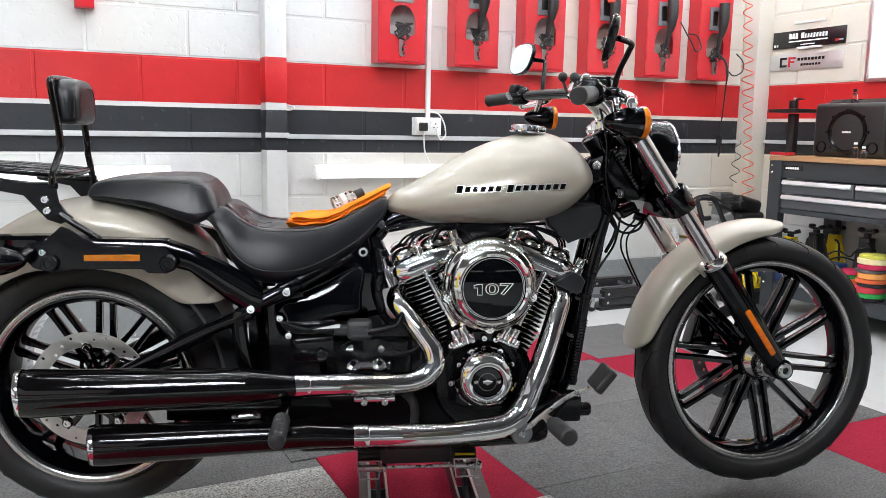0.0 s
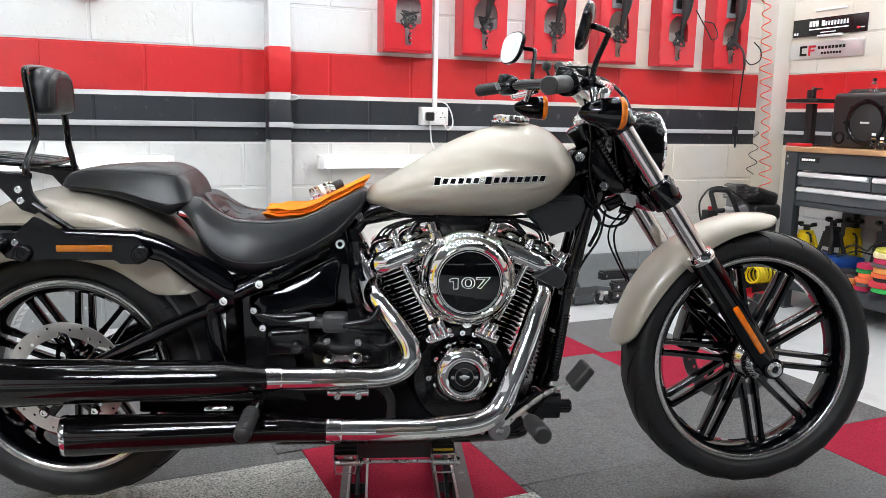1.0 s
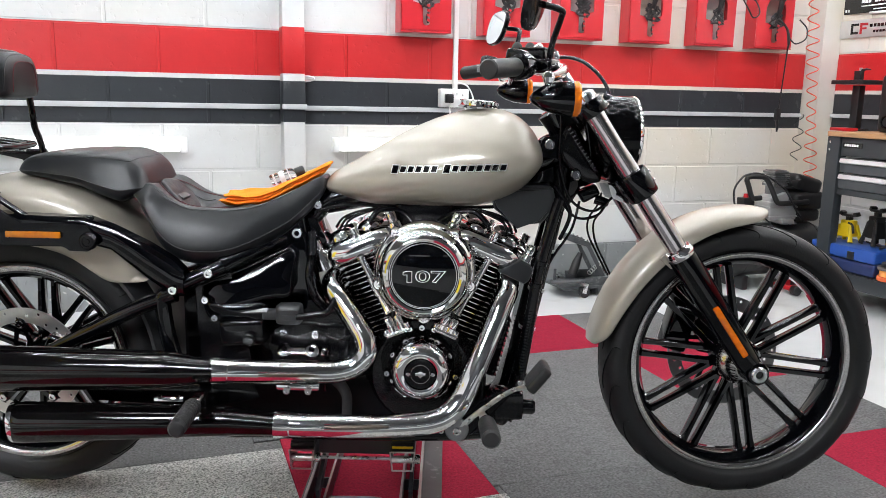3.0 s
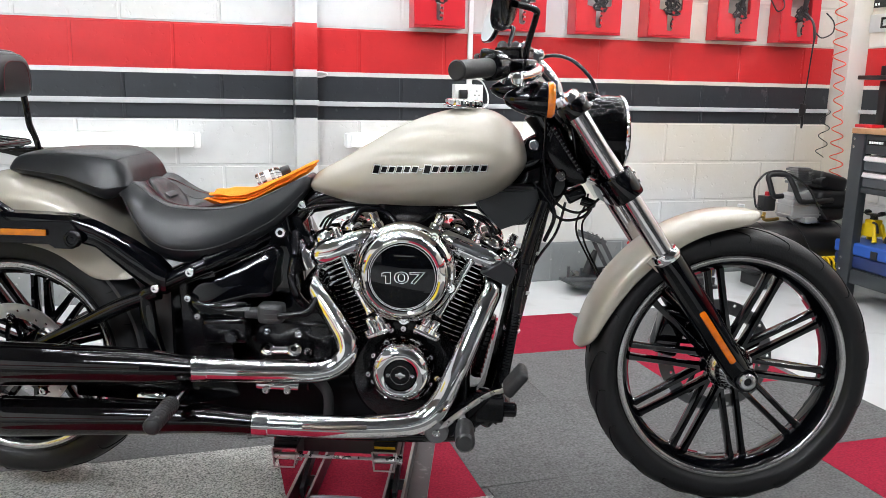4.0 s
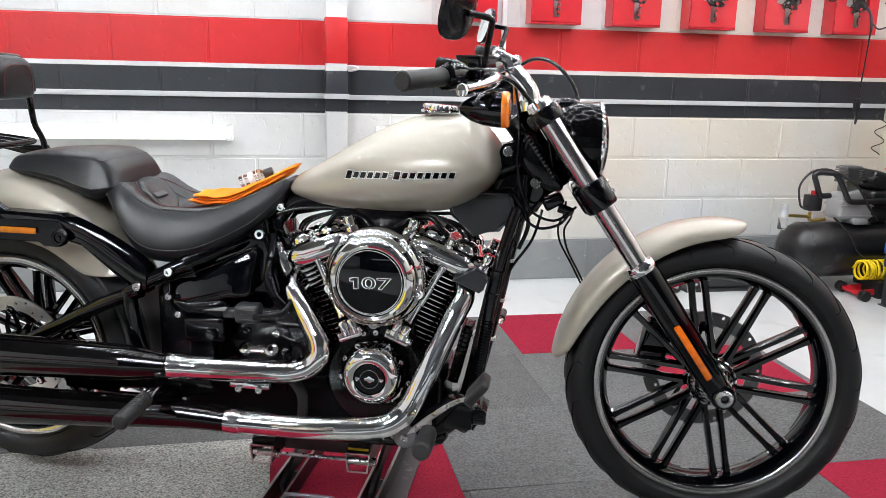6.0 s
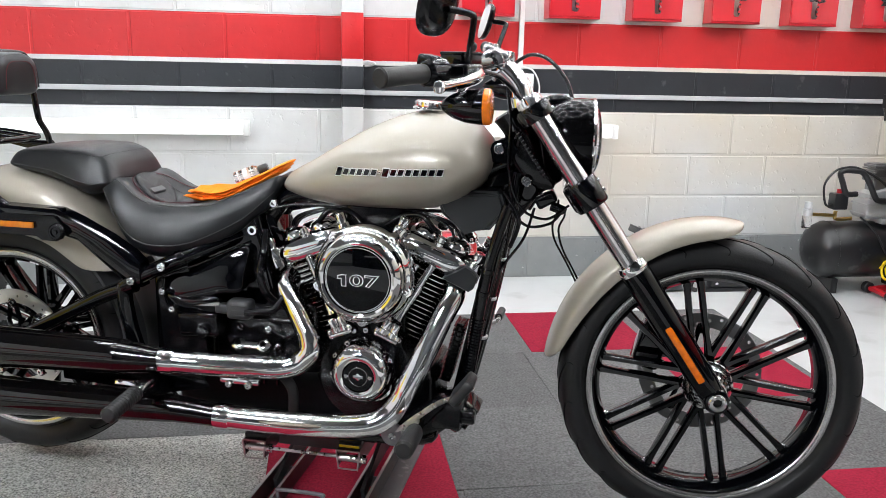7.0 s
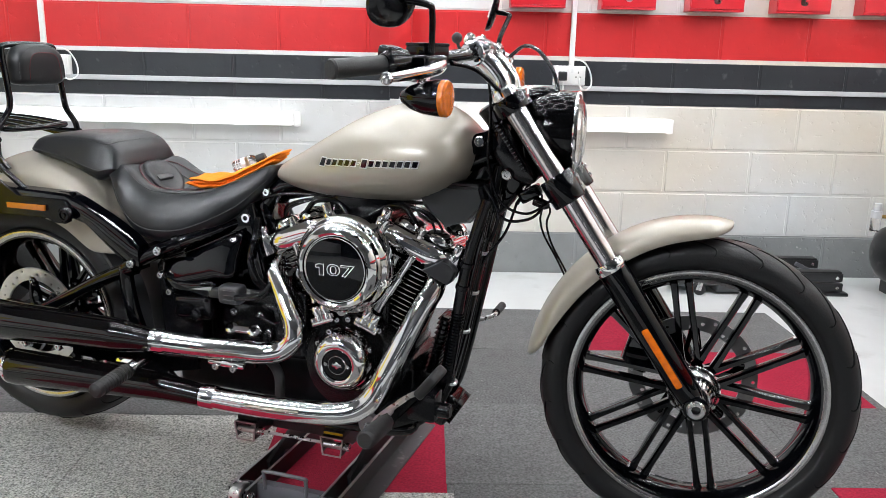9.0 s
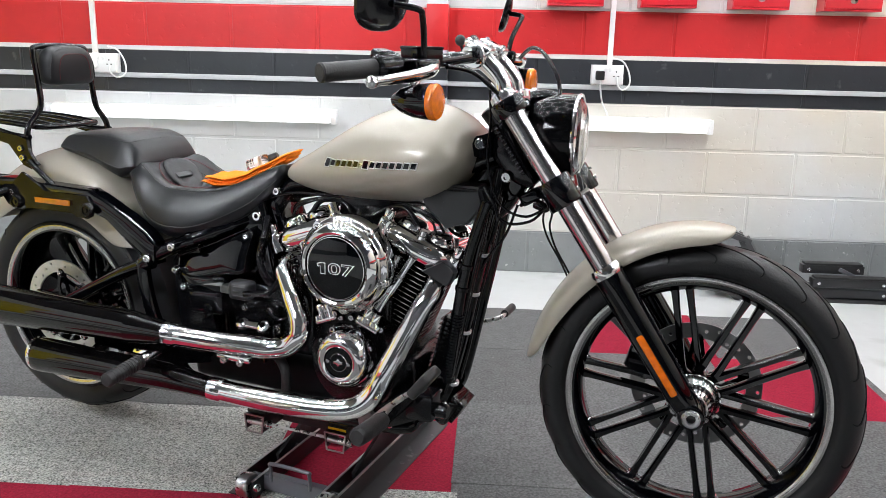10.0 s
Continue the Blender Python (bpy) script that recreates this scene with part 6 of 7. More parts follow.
# ---- towel and bottle on the seat ----
def towel():
    """A cloth folded over itself: three thick soft layers with staggered, ragged ends."""
    bm = bmesh.new()
    line = spline([(-0.026, 0, 0.806), (0.01, 0, 0.806), (0.05, 0, 0.809), (0.09, 0, 0.817), (0.14, 0, 0.840), (0.19, 0, 0.866), (0.242, 0, 0.893)], 6)
    for layer in range(3):
        start = (0.000, 0.010, 0.006)[layer]
        stop = (0.006, 0.002, 0.0)[layer]
        pts = [p for p in line if line[0].x + start <= p.x <= line[-1].x - stop]
        rings = []
        for i, p in enumerate(pts):
            u = (p.x + 0.026) / 0.268
            near = -0.062 + 0.030 * u + (0.012 * math.exp(-((u - 0.42) / 0.16) ** 2) * -1) + 0.004 * (layer % 2)
            far = 0.034 - 0.004 * u - 0.006 * layer * (1 - u)
            gap = 0.0095 - 0.0035 * u
            low = 0.004 + gap * layer
            edge = min(i, len(pts) - 1 - i)
            t = 0.0058 * (0.35, 0.8, 1.0)[min(edge, 2)]
            row_top, row_bot = [], []
            for k in range(13):
                v = k / 12
                y = near + (far - near) * v
                sag = 0.010 * layer * (0.5 - v) * (1 - u) * -0.25
                wob = 0.0042 * noise.noise((p.x * 26, y * 34, layer * 0.9)) * (1.2 - 0.5 * u) + 0.0035 * math.sin(70 * y + 26 * p.x) * (1 - u)
                shape = (1 - abs(2 * v - 1) ** 5) ** 0.5
                ragged = 0.006 * noise.noise((y * 90, layer * 3.1, 2.0)) if i == 0 else 0
                zz = p.z - 0.010 + low + sag + wob
                row_top.append((p.x + ragged, y, zz + t * shape))
                row_bot.append((p.x + ragged, y, zz - t * shape))
            ring = row_top + row_bot[-2:0:-1]
            rings.append([bm.verts.new(c) for c in ring])
        skin(bm, rings)
    ob = part("towel", bm, ORANGE_CLOTH, None, sharp=80)
    ob.matrix_basis = bike.matrix_basis
    return tagged(ob, "folded orange microfibre towel on the motorcycle seat", "towel")


towel()
bottle = tagged(empty("spray_bottle", bike.matrix_basis @ along((0.092, -0.006, 0.846), (0.170, 0.016, 0.878))), "small clear bottle with black cap lying on the towel", "bottle")
simple("bottle_body", GLASS, lambda b: lathe(b, [(0.0, 0.0), (0.0, 0.0175), (0.003, 0.0190), (0.052, 0.0190), (0.060, 0.016), (0.064, 0.010), (0.070, 0.010)], None, 28), bottle)
simple("cap", BLACK_PLASTIC, lambda b: lathe(b, [(0.064, 0.0125), (0.066, 0.0135), (0.086, 0.0130), (0.088, 0.011), (0.088, 0.0)], None, 24), bottle, "black bottle cap")
simple("print_bar", SIGN_WHITE, lambda b: [lathe(b, [(z, 0.0193), (z + h, 0.0193)], None, 28, 0, False) for z, h in ((0.010, 0.002), (0.024, 0.012), (0.046, 0.002))], bottle, "thin white print bands")


# ---- lift under the machine ----
LIFT = bike.matrix_basis @ pose(0.333, -0.085, 0)
lift = tagged(empty("motorcycle_lift", LIFT), "black and grey steel scissor lift holding the motorcycle", "lift")
LIFT_PAINT = material("worn_black_steel", (0.020, 0.020, 0.022), 0.35, vary=0.15, scale=30, bump=0.05)
LIFT_GREY = material("grey_lift_steel", (0.11, 0.115, 0.13), 0.32, vary=0.12, scale=30)
LIFT_WORN = material("scuffed_dark_steel", (0.050, 0.050, 0.053), 0.34, metal=0.3, vary=0.3, scale=40, stain=((0.22, 0.22, 0.22), 30, 0.60, 0.72, 0.7))
LIFT_BARE = material("worn_bare_steel", (0.40, 0.40, 0.40), 0.35, metal=0.9, vary=0.15, scale=50)
for s, px in ((-1, -0.148), (1, 0.102)):
    # pad arm: an open channel with a roller at its end and a rubber strip on top
    arm = simple("pad_arm", LIFT_PAINT, lambda b: [box(b, (0.058, 0.40, 0.003), (px, 0.135, 0.199)), [box(b, (0.003, 0.40, 0.044), (px + q * 0.0275, 0.135, 0.178)) for q in (-1, 1)]], lift, "black channel arm")
    simple("rubber_pad", GRIP, lambda b: [box(b, (0.060, 0.16, 0.012), (px, 0.025, 0.2075), bevel=0.003), [box(b, (0.058, 0.006, 0.004), (px, -0.045 + 0.016 * k, 0.2145)) for k in range(9)]], arm, "ribbed rubber pad")
    simple("channel_edge", LIFT_BARE, lambda b: [box(b, (0.0036, 0.003, 0.050), (px + q * 0.0275, -0.067, 0.176), (0, q * 7, 0)) for q in (-1, 1)] + [box(b, (0.056, 0.003, 0.0036), (px, -0.067, 0.2005)), box(b, (0.052, 0.003, 0.0032), (px, -0.067, 0.1515))], arm)
    simple("roller", STEEL, lambda b: sweep(b, [(px - 0.026, -0.055, 0.176), (px + 0.036, -0.055, 0.176)], 0.009, 16), arm)
    simple("roller_nut", CHROME, lambda b: bolt(b, (px + 0.032, -0.050, 0.175), (px + 1, -0.050, 0.175), 0.012, 0.012), arm)
    # base rail
    rail = simple("base_rail", LIFT_PAINT, lambda b: [box(b, (0.005, 0.62, 0.055), (s * 0.1445, 0.155, 0.036)), box(b, (0.005, 0.62, 0.050), (s * 0.0965, 0.155, 0.034))], lift, "black base rail")
    simple("rail_edge", LIFT_BARE, lambda b: [box(b, (0.007, 0.62, 0.0025), (s * 0.1445, 0.155, 0.0645)), box(b, (0.006, 0.62, 0.0025), (s * 0.0965, 0.155, 0.0602))], rail)
    simple("floor_flange", LIFT_WORN, lambda b: box(b, (0.055 if s > 0 else 0.024, 0.62, 0.004), (s * (0.174 if s > 0 else 0.159), 0.155, 0.0110)), rail, "worn grey flange")
    for y in (-0.085, 0.10):
        simple("rail_tie", LIFT_GREY, lambda b: box(b, (0.042, 0.005, 0.030), (s * 0.1205, y, 0.030)), rail)
    castor = simple("castor", STEEL, lambda b: lathe(b, [(-0.016, 0.010), (-0.016, 0.030), (-0.013, 0.033), (0.013, 0.033), (0.016, 0.030), (0.016, 0.010)], pose(s * 0.1205, -0.145, 0.042, 0, 90, 0), 28), lift, "worn steel castor wheel")
    simple("axle_bolt", CHROME, lambda b: bolt(b, (s * 0.0965 + 0.003, -0.145, 0.040), (s * 0.0965 + 1, -0.145, 0.040), 0.011, 0.012), castor)
    # scissor legs
    simple("scissor_leg", LIFT_PAINT, lambda b: box(b, (0.010, 0.42, 0.034), (s * 0.1205, 0.20, 0.110), (18, 0, 0)), lift)
simple("end_plate", LIFT_GREY, lambda b: [box(b, (0.186, 0.006, 0.042), (0, -0.105, 0.036), bevel=0.001), box(b, (0.186, 0.020, 0.004), (0, -0.096, 0.057))], lift, "grey end plate")
simple("carry_handle", LIFT_GREY, lambda b: sweep(b, [(-0.069, -0.106, 0.045), (-0.069, -0.110, 0.090), (-0.062, -0.111, 0.098), (0.043, -0.111, 0.098), (0.050, -0.110, 0.090), (0.050, -0.106, 0.045)], 0.0050, 10, 4), lift, "bent rod handle")
simple("cross_plate", LIFT_PAINT, lambda b: [box(b, (0.20, 0.006, 0.050), (-0.02, 0.030, 0.176)), box(b, (0.19, 0.10, 0.004), (-0.023, 0.081, 0.199))], lift)
simple("rear_tie", LIFT_PAINT, lambda b: box(b, (0.19, 0.010, 0.034), (0, 0.40, 0.04)), lift)
simple("warning_label", SIGN_WHITE, lambda b: box(b, (0.070, 0.032, 0.0012), (-0.062, 0.060, 0.2018)), lift, "small white warning label")
simple("label_bar", SIGN_RED, lambda b: box(b, (0.034, 0.030, 0.0012), (-0.044, 0.060, 0.2026)), lift)
simple("yellow_strip", YELLOW, lambda b: box(b, (0.052, 0.0015, 0.0060), (0.102, -0.0560, 0.2080)), lift, "worn yellow strip")
simple("pull_rod", STEEL, lambda b: sweep(b, [(-0.116, -0.050, 0.175), (0.074, -0.050, 0.175)], 0.0045, 8), lift)


# ---- sockets, conduits and cables on the wall ----
def socket(x, label, plug_at=None):
    root = tagged(empty("wall_socket", pose(x, 4.222, 1.057)), label, "socket", "wall sockets")
    simple("back_box", PLASTIC_WHITE, lambda b: box(b, (0.160, 0.045, 0.098), (0, -0.0165, 0), bevel=0.004), root)
    simple("face_plate", PLASTIC_WHITE, lambda b: box(b, (0.150, 0.010, 0.088), (0, -0.043, 0), bevel=0.003), root)
    for s in (-1, 1):
        simple("switch", PLASTIC_WHITE, lambda b: box(b, (0.014, 0.006, 0.022), (s * 0.012, -0.050, 0.026), (12, 0, 0), bevel=0.002), root)
        simple("pin_hole", BLACK_PLASTIC, lambda b: [box(b, (0.005, 0.003, 0.009), (s * 0.042, -0.0475, 0.016)), box(b, (0.009, 0.003, 0.005), (s * 0.042 - 0.011, -0.0475, -0.006)), box(b, (0.009, 0.003, 0.005), (s * 0.042 + 0.011, -0.0475, -0.006))], root)
    simple("plug", BLACK_PLASTIC if plug_at else PLASTIC_WHITE, lambda b: box(b, (0.044, 0.034, 0.046), (-0.040, -0.064, -0.002), bevel=0.008, seg=3), root, "black plug" if plug_at else "white plug")
    return root


def cable(name, pts, r, mat, label, steps=6, n=8):
    bm = bmesh.new()
    sweep(bm, pts, r, n, steps)
    return tagged(part(name, bm, mat, None, sharp=60), label, "cable")


socket(2.077, "white double wall socket with a black plug", True)
socket(-0.536, "white double wall socket beside a conduit")
for x in (2.089, -0.585):
    tagged(cuboid("conduit", (x - 0.0125, BACK - 0.018, 1.104), (x + 0.0125, BACK + 0.001, TOP), PLASTIC_WHITE, bevel=0.002), "white plastic conduit running up the wall", "conduit", kind="structure")
for x in (2.077, -0.536):
    cable("power_cable", [(x + 0.045, 4.170, 1.050), (x + 0.050, 4.160, 1.010), (x + 0.080, 4.185, 0.985), (x + 0.115, 4.200, 1.010), (x + 0.110, 4.205, 1.070), (x + 0.075, 4.205, 1.125), (x + 0.02, 4.212, 1.140)], 0.0042, PLASTIC_WHITE, "white looped power cable at a socket")
cable("power_cable", [(2.037, 4.155, 1.03), (2.045, 4.165, 0.98), (2.06, 4.185, 0.92), (2.085, 4.19, 0.87), (2.10, 4.19, 0.84)], 0.0042, PLASTIC_WHITE, "white power cable running to the batten lamp")
tagged(cuboid("alarm_box", (0.322, 4.16, 1.556), (0.405, 4.226, 1.66), RED_STEEL, bevel=0.006), "small red wall box", "wall box")
cable("power_cable", [(1.272, 4.205, 1.148), (1.30, 4.20, 1.150), (1.33, 4.21, 1.142), (1.315, 4.215, 1.13), (1.28, 4.22, 1.125)], 0.005, PLASTIC_WHITE, "frayed white cable end on the wall")


# ---- red tool holders ----
def tool_holder():
    root = tagged(empty("tool_holder", pose(1.892, 4.17, 1.385)), "red steel wall holder for a power tool", "tool holder", "tool holders on the wall")
    w, hgt, dep = 0.270, 0.62, 0.10
    arch = [(0.072, 0.150)] + [(0.072 * math.cos(radians(a)), 0.215 + 0.085 * math.sin(radians(a))) for a in range(0, 181, 15)] + [(-0.072, 0.150), (-0.020, 0.138), (-0.018, 0.045), (-0.012, 0.037), (0.0, 0.034), (0.012, 0.037), (0.018, 0.045), (0.020, 0.138)]
    window = [(-0.045, 0.325), (0.045, 0.325), (0.045, 0.44), (-0.045, 0.44)]
    bm = bmesh.new()
    plate(bm, [(-w / 2 + 0.004, 0.012), (w / 2 - 0.004, 0.012), (w / 2, hgt), (-w / 2, hgt)], 0.004, pose(0, -dep / 2 + 0.004, 0, 90, 0, 0), [arch, window])
    for s in (-1, 1):
        box(bm, (0.004, dep, hgt), (s * (w / 2 - 0.002), 0.006, hgt / 2))
    box(bm, (w - 0.004, dep - 0.012, 0.004), (0, 0.008, 0.002))
    box(bm, (w - 0.004, 0.018, 0.004), (0, -dep / 2 + 0.006, 0.007), (45, 0, 0))
    part("holder_shell", bm, RED_STEEL, root, "red folded steel shell")
    simple("window_frame", GREY_PLASTIC, lambda b: plate(b, [(-0.058, 0.312), (0.058, 0.312), (0.058, 0.455), (-0.058, 0.455)], 0.006, pose(0, -dep / 2 - 0.0005, 0, 90, 0, 0), [[(-0.036, 0.340), (0.036, 0.340), (0.036, 0.43), (-0.036, 0.43)]]), root, "grey window frame")
    simple("foam_insert", BLACK_PLASTIC, lambda b: box(b, (0.09, 0.05, 0.12), (0, 0.01, 0.383), bevel=0.006), root)
    return root


def tool(x, kind):
    """A machine hanging in a holder, with its lead."""
    root = tagged(empty("power_tool", pose(x, 4.10, 1.62)), "dark power tool hanging in a red holder" if kind else "black lead hanging in a red holder", "power tool", "hung power tools")
    body_mat = BLACK_PLASTIC
    if kind:
        simple("tool_body", body_mat, lambda b: sweep(b, [(0.012, -0.030, 0.24), (0.012, -0.034, 0.14), (0.006, -0.030, 0.07), (0.0, -0.022, 0.03)], [0.034, 0.032, 0.024, 0.016], 14, 3), root, "moulded tool body")
        simple("tool_grip", BLACK_PLASTIC, lambda b: sweep(b, [(0.0, -0.022, 0.035), (-0.004, -0.014, -0.02), (-0.006, -0.006, -0.05)], [0.017, 0.014, 0.010], 12, 3), root)
    if kind == 2:
        simple("tool_head", HOSE_RED, lambda b: box(b, (0.075, 0.06, 0.09), (0.014, -0.030, 0.215), (0, 8, 0), bevel=0.014, seg=3), root, "orange-red tool head")
    lead = bmesh.new()
    rnd = random.Random(int(x * 100))
    pts = []
    for k in range(26):
        a = k * 1.05
        pts.append((0.050 * math.sin(2.3 * a + x) * (0.6 + 0.5 * rnd.random()), 0.002 + 0.014 * rnd.random(), -0.072 + 0.046 * math.sin(1.4 * a) * (0.7 + 0.4 * rnd.random())))
    sweep(lead, pts, 0.0048, 7, 3)
    sweep(lead, [(-0.004, 0.004, -0.09), (0.004, -0.004, -0.13), (-0.006, 0.0, -0.16), (0.002, 0.002, -0.19)], 0.0055, 7, 4)
    part("lead", lead, BLACK_PLASTIC, root, "coiled black lead")
    simple("strap", SIGN_RED, lambda b: [box(b, (0.016, 0.003, 0.012), (0.001, -0.008, -0.105 - 0.024 * k), (0, 20, 0)) for k in range(4)], root, "red striped strap")
    return root


holder = tool_holder()
HOLDERS = (1.892, 2.340, 2.780, 3.214, 3.652, 4.072)
for x in HOLDERS[1:]:
    copy_thing(holder, pose(x, 4.17, 1.385))
for x, kind in zip(HOLDERS, (0, 1, 1, 2, 1, 1)):
    tool(x, kind)
cable("power_cable", [(3.72, 4.06, 1.72), (3.80, 4.04, 1.60), (3.86, 4.06, 1.55), (3.92, 4.08, 1.58), (3.90, 4.10, 1.65), (3.83, 4.10, 1.66)], 0.004, BLACK_PLASTIC, "black lead looping between two holders")
lance = tagged(empty("blow_gun", pose(4.10, 4.05, 0)), "black lance hanging from a red holder", "lance")
simple("lance_tube", BLACK_PLASTIC, lambda b: sweep(b, [(-0.02, 0.06, 1.56), (-0.01, -0.01, 1.50), (-0.005, -0.03, 1.42), (0, -0.02, 1.36), (0, 0.0, 1.10), (0, 0.01, 1.02)], [0.006, 0.007, 0.008, 0.0045, 0.004, 0.004], 8, 6), lance)
simple("lance_clip", BLACK_PLASTIC, lambda b: [box(b, (0.036, 0.02, 0.075), (0, 0.01, 1.0), bevel=0.005), sweep(b, [(0, 0.01, 0.97), (0.008, 0.01, 0.93), (0.005, 0.01, 0.895)], [0.012, 0.010, 0.005], 8)], lance)
cable("air_line", [(4.16, 4.02, 1.55), (4.20, 4.0, 1.50), (4.19, 3.99, 1.44), (4.13, 4.0, 1.41), (4.10, 4.02, 1.44)], 0.004, BLACK_PLASTIC, "black air line looped at the holder")


def coil(name, x, y, z0, z1, r, turns, thick, mat, label, lean=0.0):
    pts = []
    n = turns * 14
    for k in range(n + 1):
        u = k / n
        a = 2 * math.pi * turns * u
        rr = r * (0.75 + 0.35 * math.sin(7.3 * u) ** 2)
        pts.append((x + rr * math.cos(a) + lean * u, y + rr * math.sin(a), z0 + (z1 - z0) * u))
    bm = bmesh.new()
    sweep(bm, pts, thick, 7)
    return tagged(part(name, bm, mat, None, sharp=80), label, "hose")


coil("coiled_air_hose", 4.400, 4.04, 0.36, 1.95, 0.034, 19, 0.0036, HOSE_RED, "stretched orange-red coiled air hose hanging in the corner", -0.16)
coil("coiled_lead", 4.30, 4.10, 0.72, 1.00, 0.030, 3, 0.0028, BLACK_PLASTIC, "thin dark coiled lead hanging on the wall")


# ---- signs on the side wall ----
def sign(name, y0, y1, z0, z1, mat, label):
    root = tagged(empty(name, pose(4.548, (y0 + y1) / 2, (z0 + z1) / 2)), label, "sign", "signs on the wall")
    bm = bmesh.new()
    box(bm, (0.008, y1 - y0, z1 - z0), (0, 0, 0), bevel=0.003)
    part("sign_plate", bm, mat, root)
    return root


black_sign = sign("wall_sign", 3.535, 4.083, 1.600, 1.708, SIGN_BLACK, "black sign with white print bars")
for root, bars in ((black_sign, [(0.135, 0.020, 0.020, 0.034, SIGN_WHITE), (0.110, 0.020, 0.018, 0.034, SIGN_WHITE), (0.086, 0.020, 0.018, 0.034, SIGN_WHITE), (0.040, 0.020, 0.022, 0.034, SIGN_WHITE)] + [(0.018 - 0.022 * k, 0.016, 0.013, 0.026, SIGN_WHITE) for k in range(8)] + [(0.0, -0.014, 0.29, 0.007, SIGN_WHITE), (0.0, -0.036, 0.11, 0.005, SIGN_WHITE), (-0.215, -0.028, 0.022, 0.014, SIGN_RED), (-0.245, -0.028, 0.028, 0.006, SIGN_WHITE), (0.255, -0.034, 0.012, 0.014, SIGN_WHITE), (0.235, -0.034, 0.012, 0.014, SIGN_WHITE)]),):
    for y, z, w, h, m in bars:
        simple("print_bar", m, lambda b: box(b, (0.002, w, h), (-0.0046, y, z)), root)
silver_sign = sign("wall_sign", 3.543, 4.097, 1.460, 1.563, SIGN_SILVER, "brushed silver sign with black and red print bars")
for y, z, w, h, m in [(0.185, 0.0, 0.016, 0.062, SIGN_BLACK), (0.160, 0.024, 0.045, 0.014, SIGN_BLACK), (0.160, -0.024, 0.045, 0.014, SIGN_BLACK), (0.118, 0.0, 0.016, 0.064, SIGN_RED), (0.092, 0.024, 0.045, 0.014, SIGN_RED), (0.096, 0.0, 0.036, 0.012, SIGN_RED)] + [(0.045 - 0.026 * k, 0.014, 0.019, 0.018, SIGN_BLACK) for k in range(8)] + [(0.020 - 0.022 * k, -0.020, 0.016, 0.014, SIGN_BLACK) for k in range(7)]:
    simple("print_bar", m, lambda b: box(b, (0.002, w, h), (-0.0046, y, z)), silver_sign)
tagged(cuboid("sign_clip", (4.530, 3.70, 1.590), (4.553, 3.88, 1.603), PLASTIC_WHITE, bevel=0.003), "white clip strip under the black sign", "clip")
tagged(cuboid("wall_strip", (4.542, 3.688, 1.750), (4.553, 3.917, 1.763), PLASTIC_WHITE, bevel=0.002), "thin white strip above the black sign", "strip")
board = tagged(empty("whiteboard", pose(4.545, 2.80, 1.86)), "white wall board in a grey frame", "whiteboard")
simple("board_face", PLASTIC_WHITE, lambda b: box(b, (0.006, 1.12, 0.96), (0, 0, 0)), board)
simple("board_frame", ALU, lambda b: [box(b, (0.016, 0.022, 1.0), (-0.003, s * 0.570, 0), bevel=0.003) for s in (-1, 1)] + [box(b, (0.016, 1.118, 0.022), (-0.003, 0, s * 0.489), bevel=0.003) for s in (-1, 1)], board, "grey frame")


# ---- workbench ----
bench = tagged(empty("workbench", pose(3.98, 3.53, 0)), "dark grey steel workbench with drawers and a wooden top", "workbench")
BL = 1.9
simple("worktop", WOOD, lambda b: box(b, (0.57, BL, 0.026), (0.283, -BL / 2, 0.912), bevel=0.003), bench, "plywood worktop")
for y in (-0.045, -BL + 0.045):
    for x in (0.028, 0.53):
        leg = simple("leg", BENCH, lambda b: [box(b, (0.055, 0.085, 0.898), (x, y, 0.449), bevel=0.004), box(b, (0.075, 0.10, 0.006), (x, y, 0.004))], bench, "dark steel leg")
        simple("leg_bolt", CHROME, lambda b: [bolt(b, (x - 0.0275, y + 0.02, z), (x - 1, y + 0.02, z), 0.007, 0.004) for z in (0.87, 0.83, 0.24, 0.18)], leg)
simple("fascia", BENCH, lambda b: box(b, (0.50, BL - 0.18, 0.098), (0.262, -BL / 2, 0.848), bevel=0.003), bench, "dark grey fascia")
simple("maker_plate", SIGN_BLACK, lambda b: box(b, (0.003, 0.125, 0.026), (0.0105, -0.165, 0.858)), bench)
simple("print_bar", SIGN_WHITE, lambda b: [box(b, (0.002, 0.012, 0.012), (0.0085, -0.120 - 0.0155 * k, 0.858)) for k in range(6)], bench)
for z, parts in ((0.752, ((-0.090, -0.555), (-0.565, -1.03), (-1.04, -1.50))), (0.668, ((-0.090, -1.50),))):
    for y0, y1 in parts:
        drawer = simple("drawer", DRAWER, lambda b: box(b, (0.48, y0 - y1, 0.078 if z > 0.7 else 0.080), (0.256, (y0 + y1) / 2, z), bevel=0.003), bench, "dark grey drawer")
        simple("drawer_lip", LIP_WHITE, lambda b: box(b, (0.020, y0 - y1 - 0.02, 0.024), (0.008, (y0 + y1) / 2, z + 0.022), (0, 20, 0), bevel=0.004), drawer, "pale metal drawer lip")
simple("cabinet_underside", BENCH, lambda b: box(b, (0.50, BL - 0.18, 0.03), (0.262, -BL / 2, 0.610), bevel=0.003), bench)
simple("lower_shelf", BENCH, lambda b: [box(b, (0.52, BL - 0.02, 0.006), (0.28, -BL / 2, 0.188)), box(b, (0.020, BL - 0.18, 0.075), (0.02, -BL / 2, 0.150), bevel=0.003)], bench, "dark steel lower shelf")
SHELF = 0.192


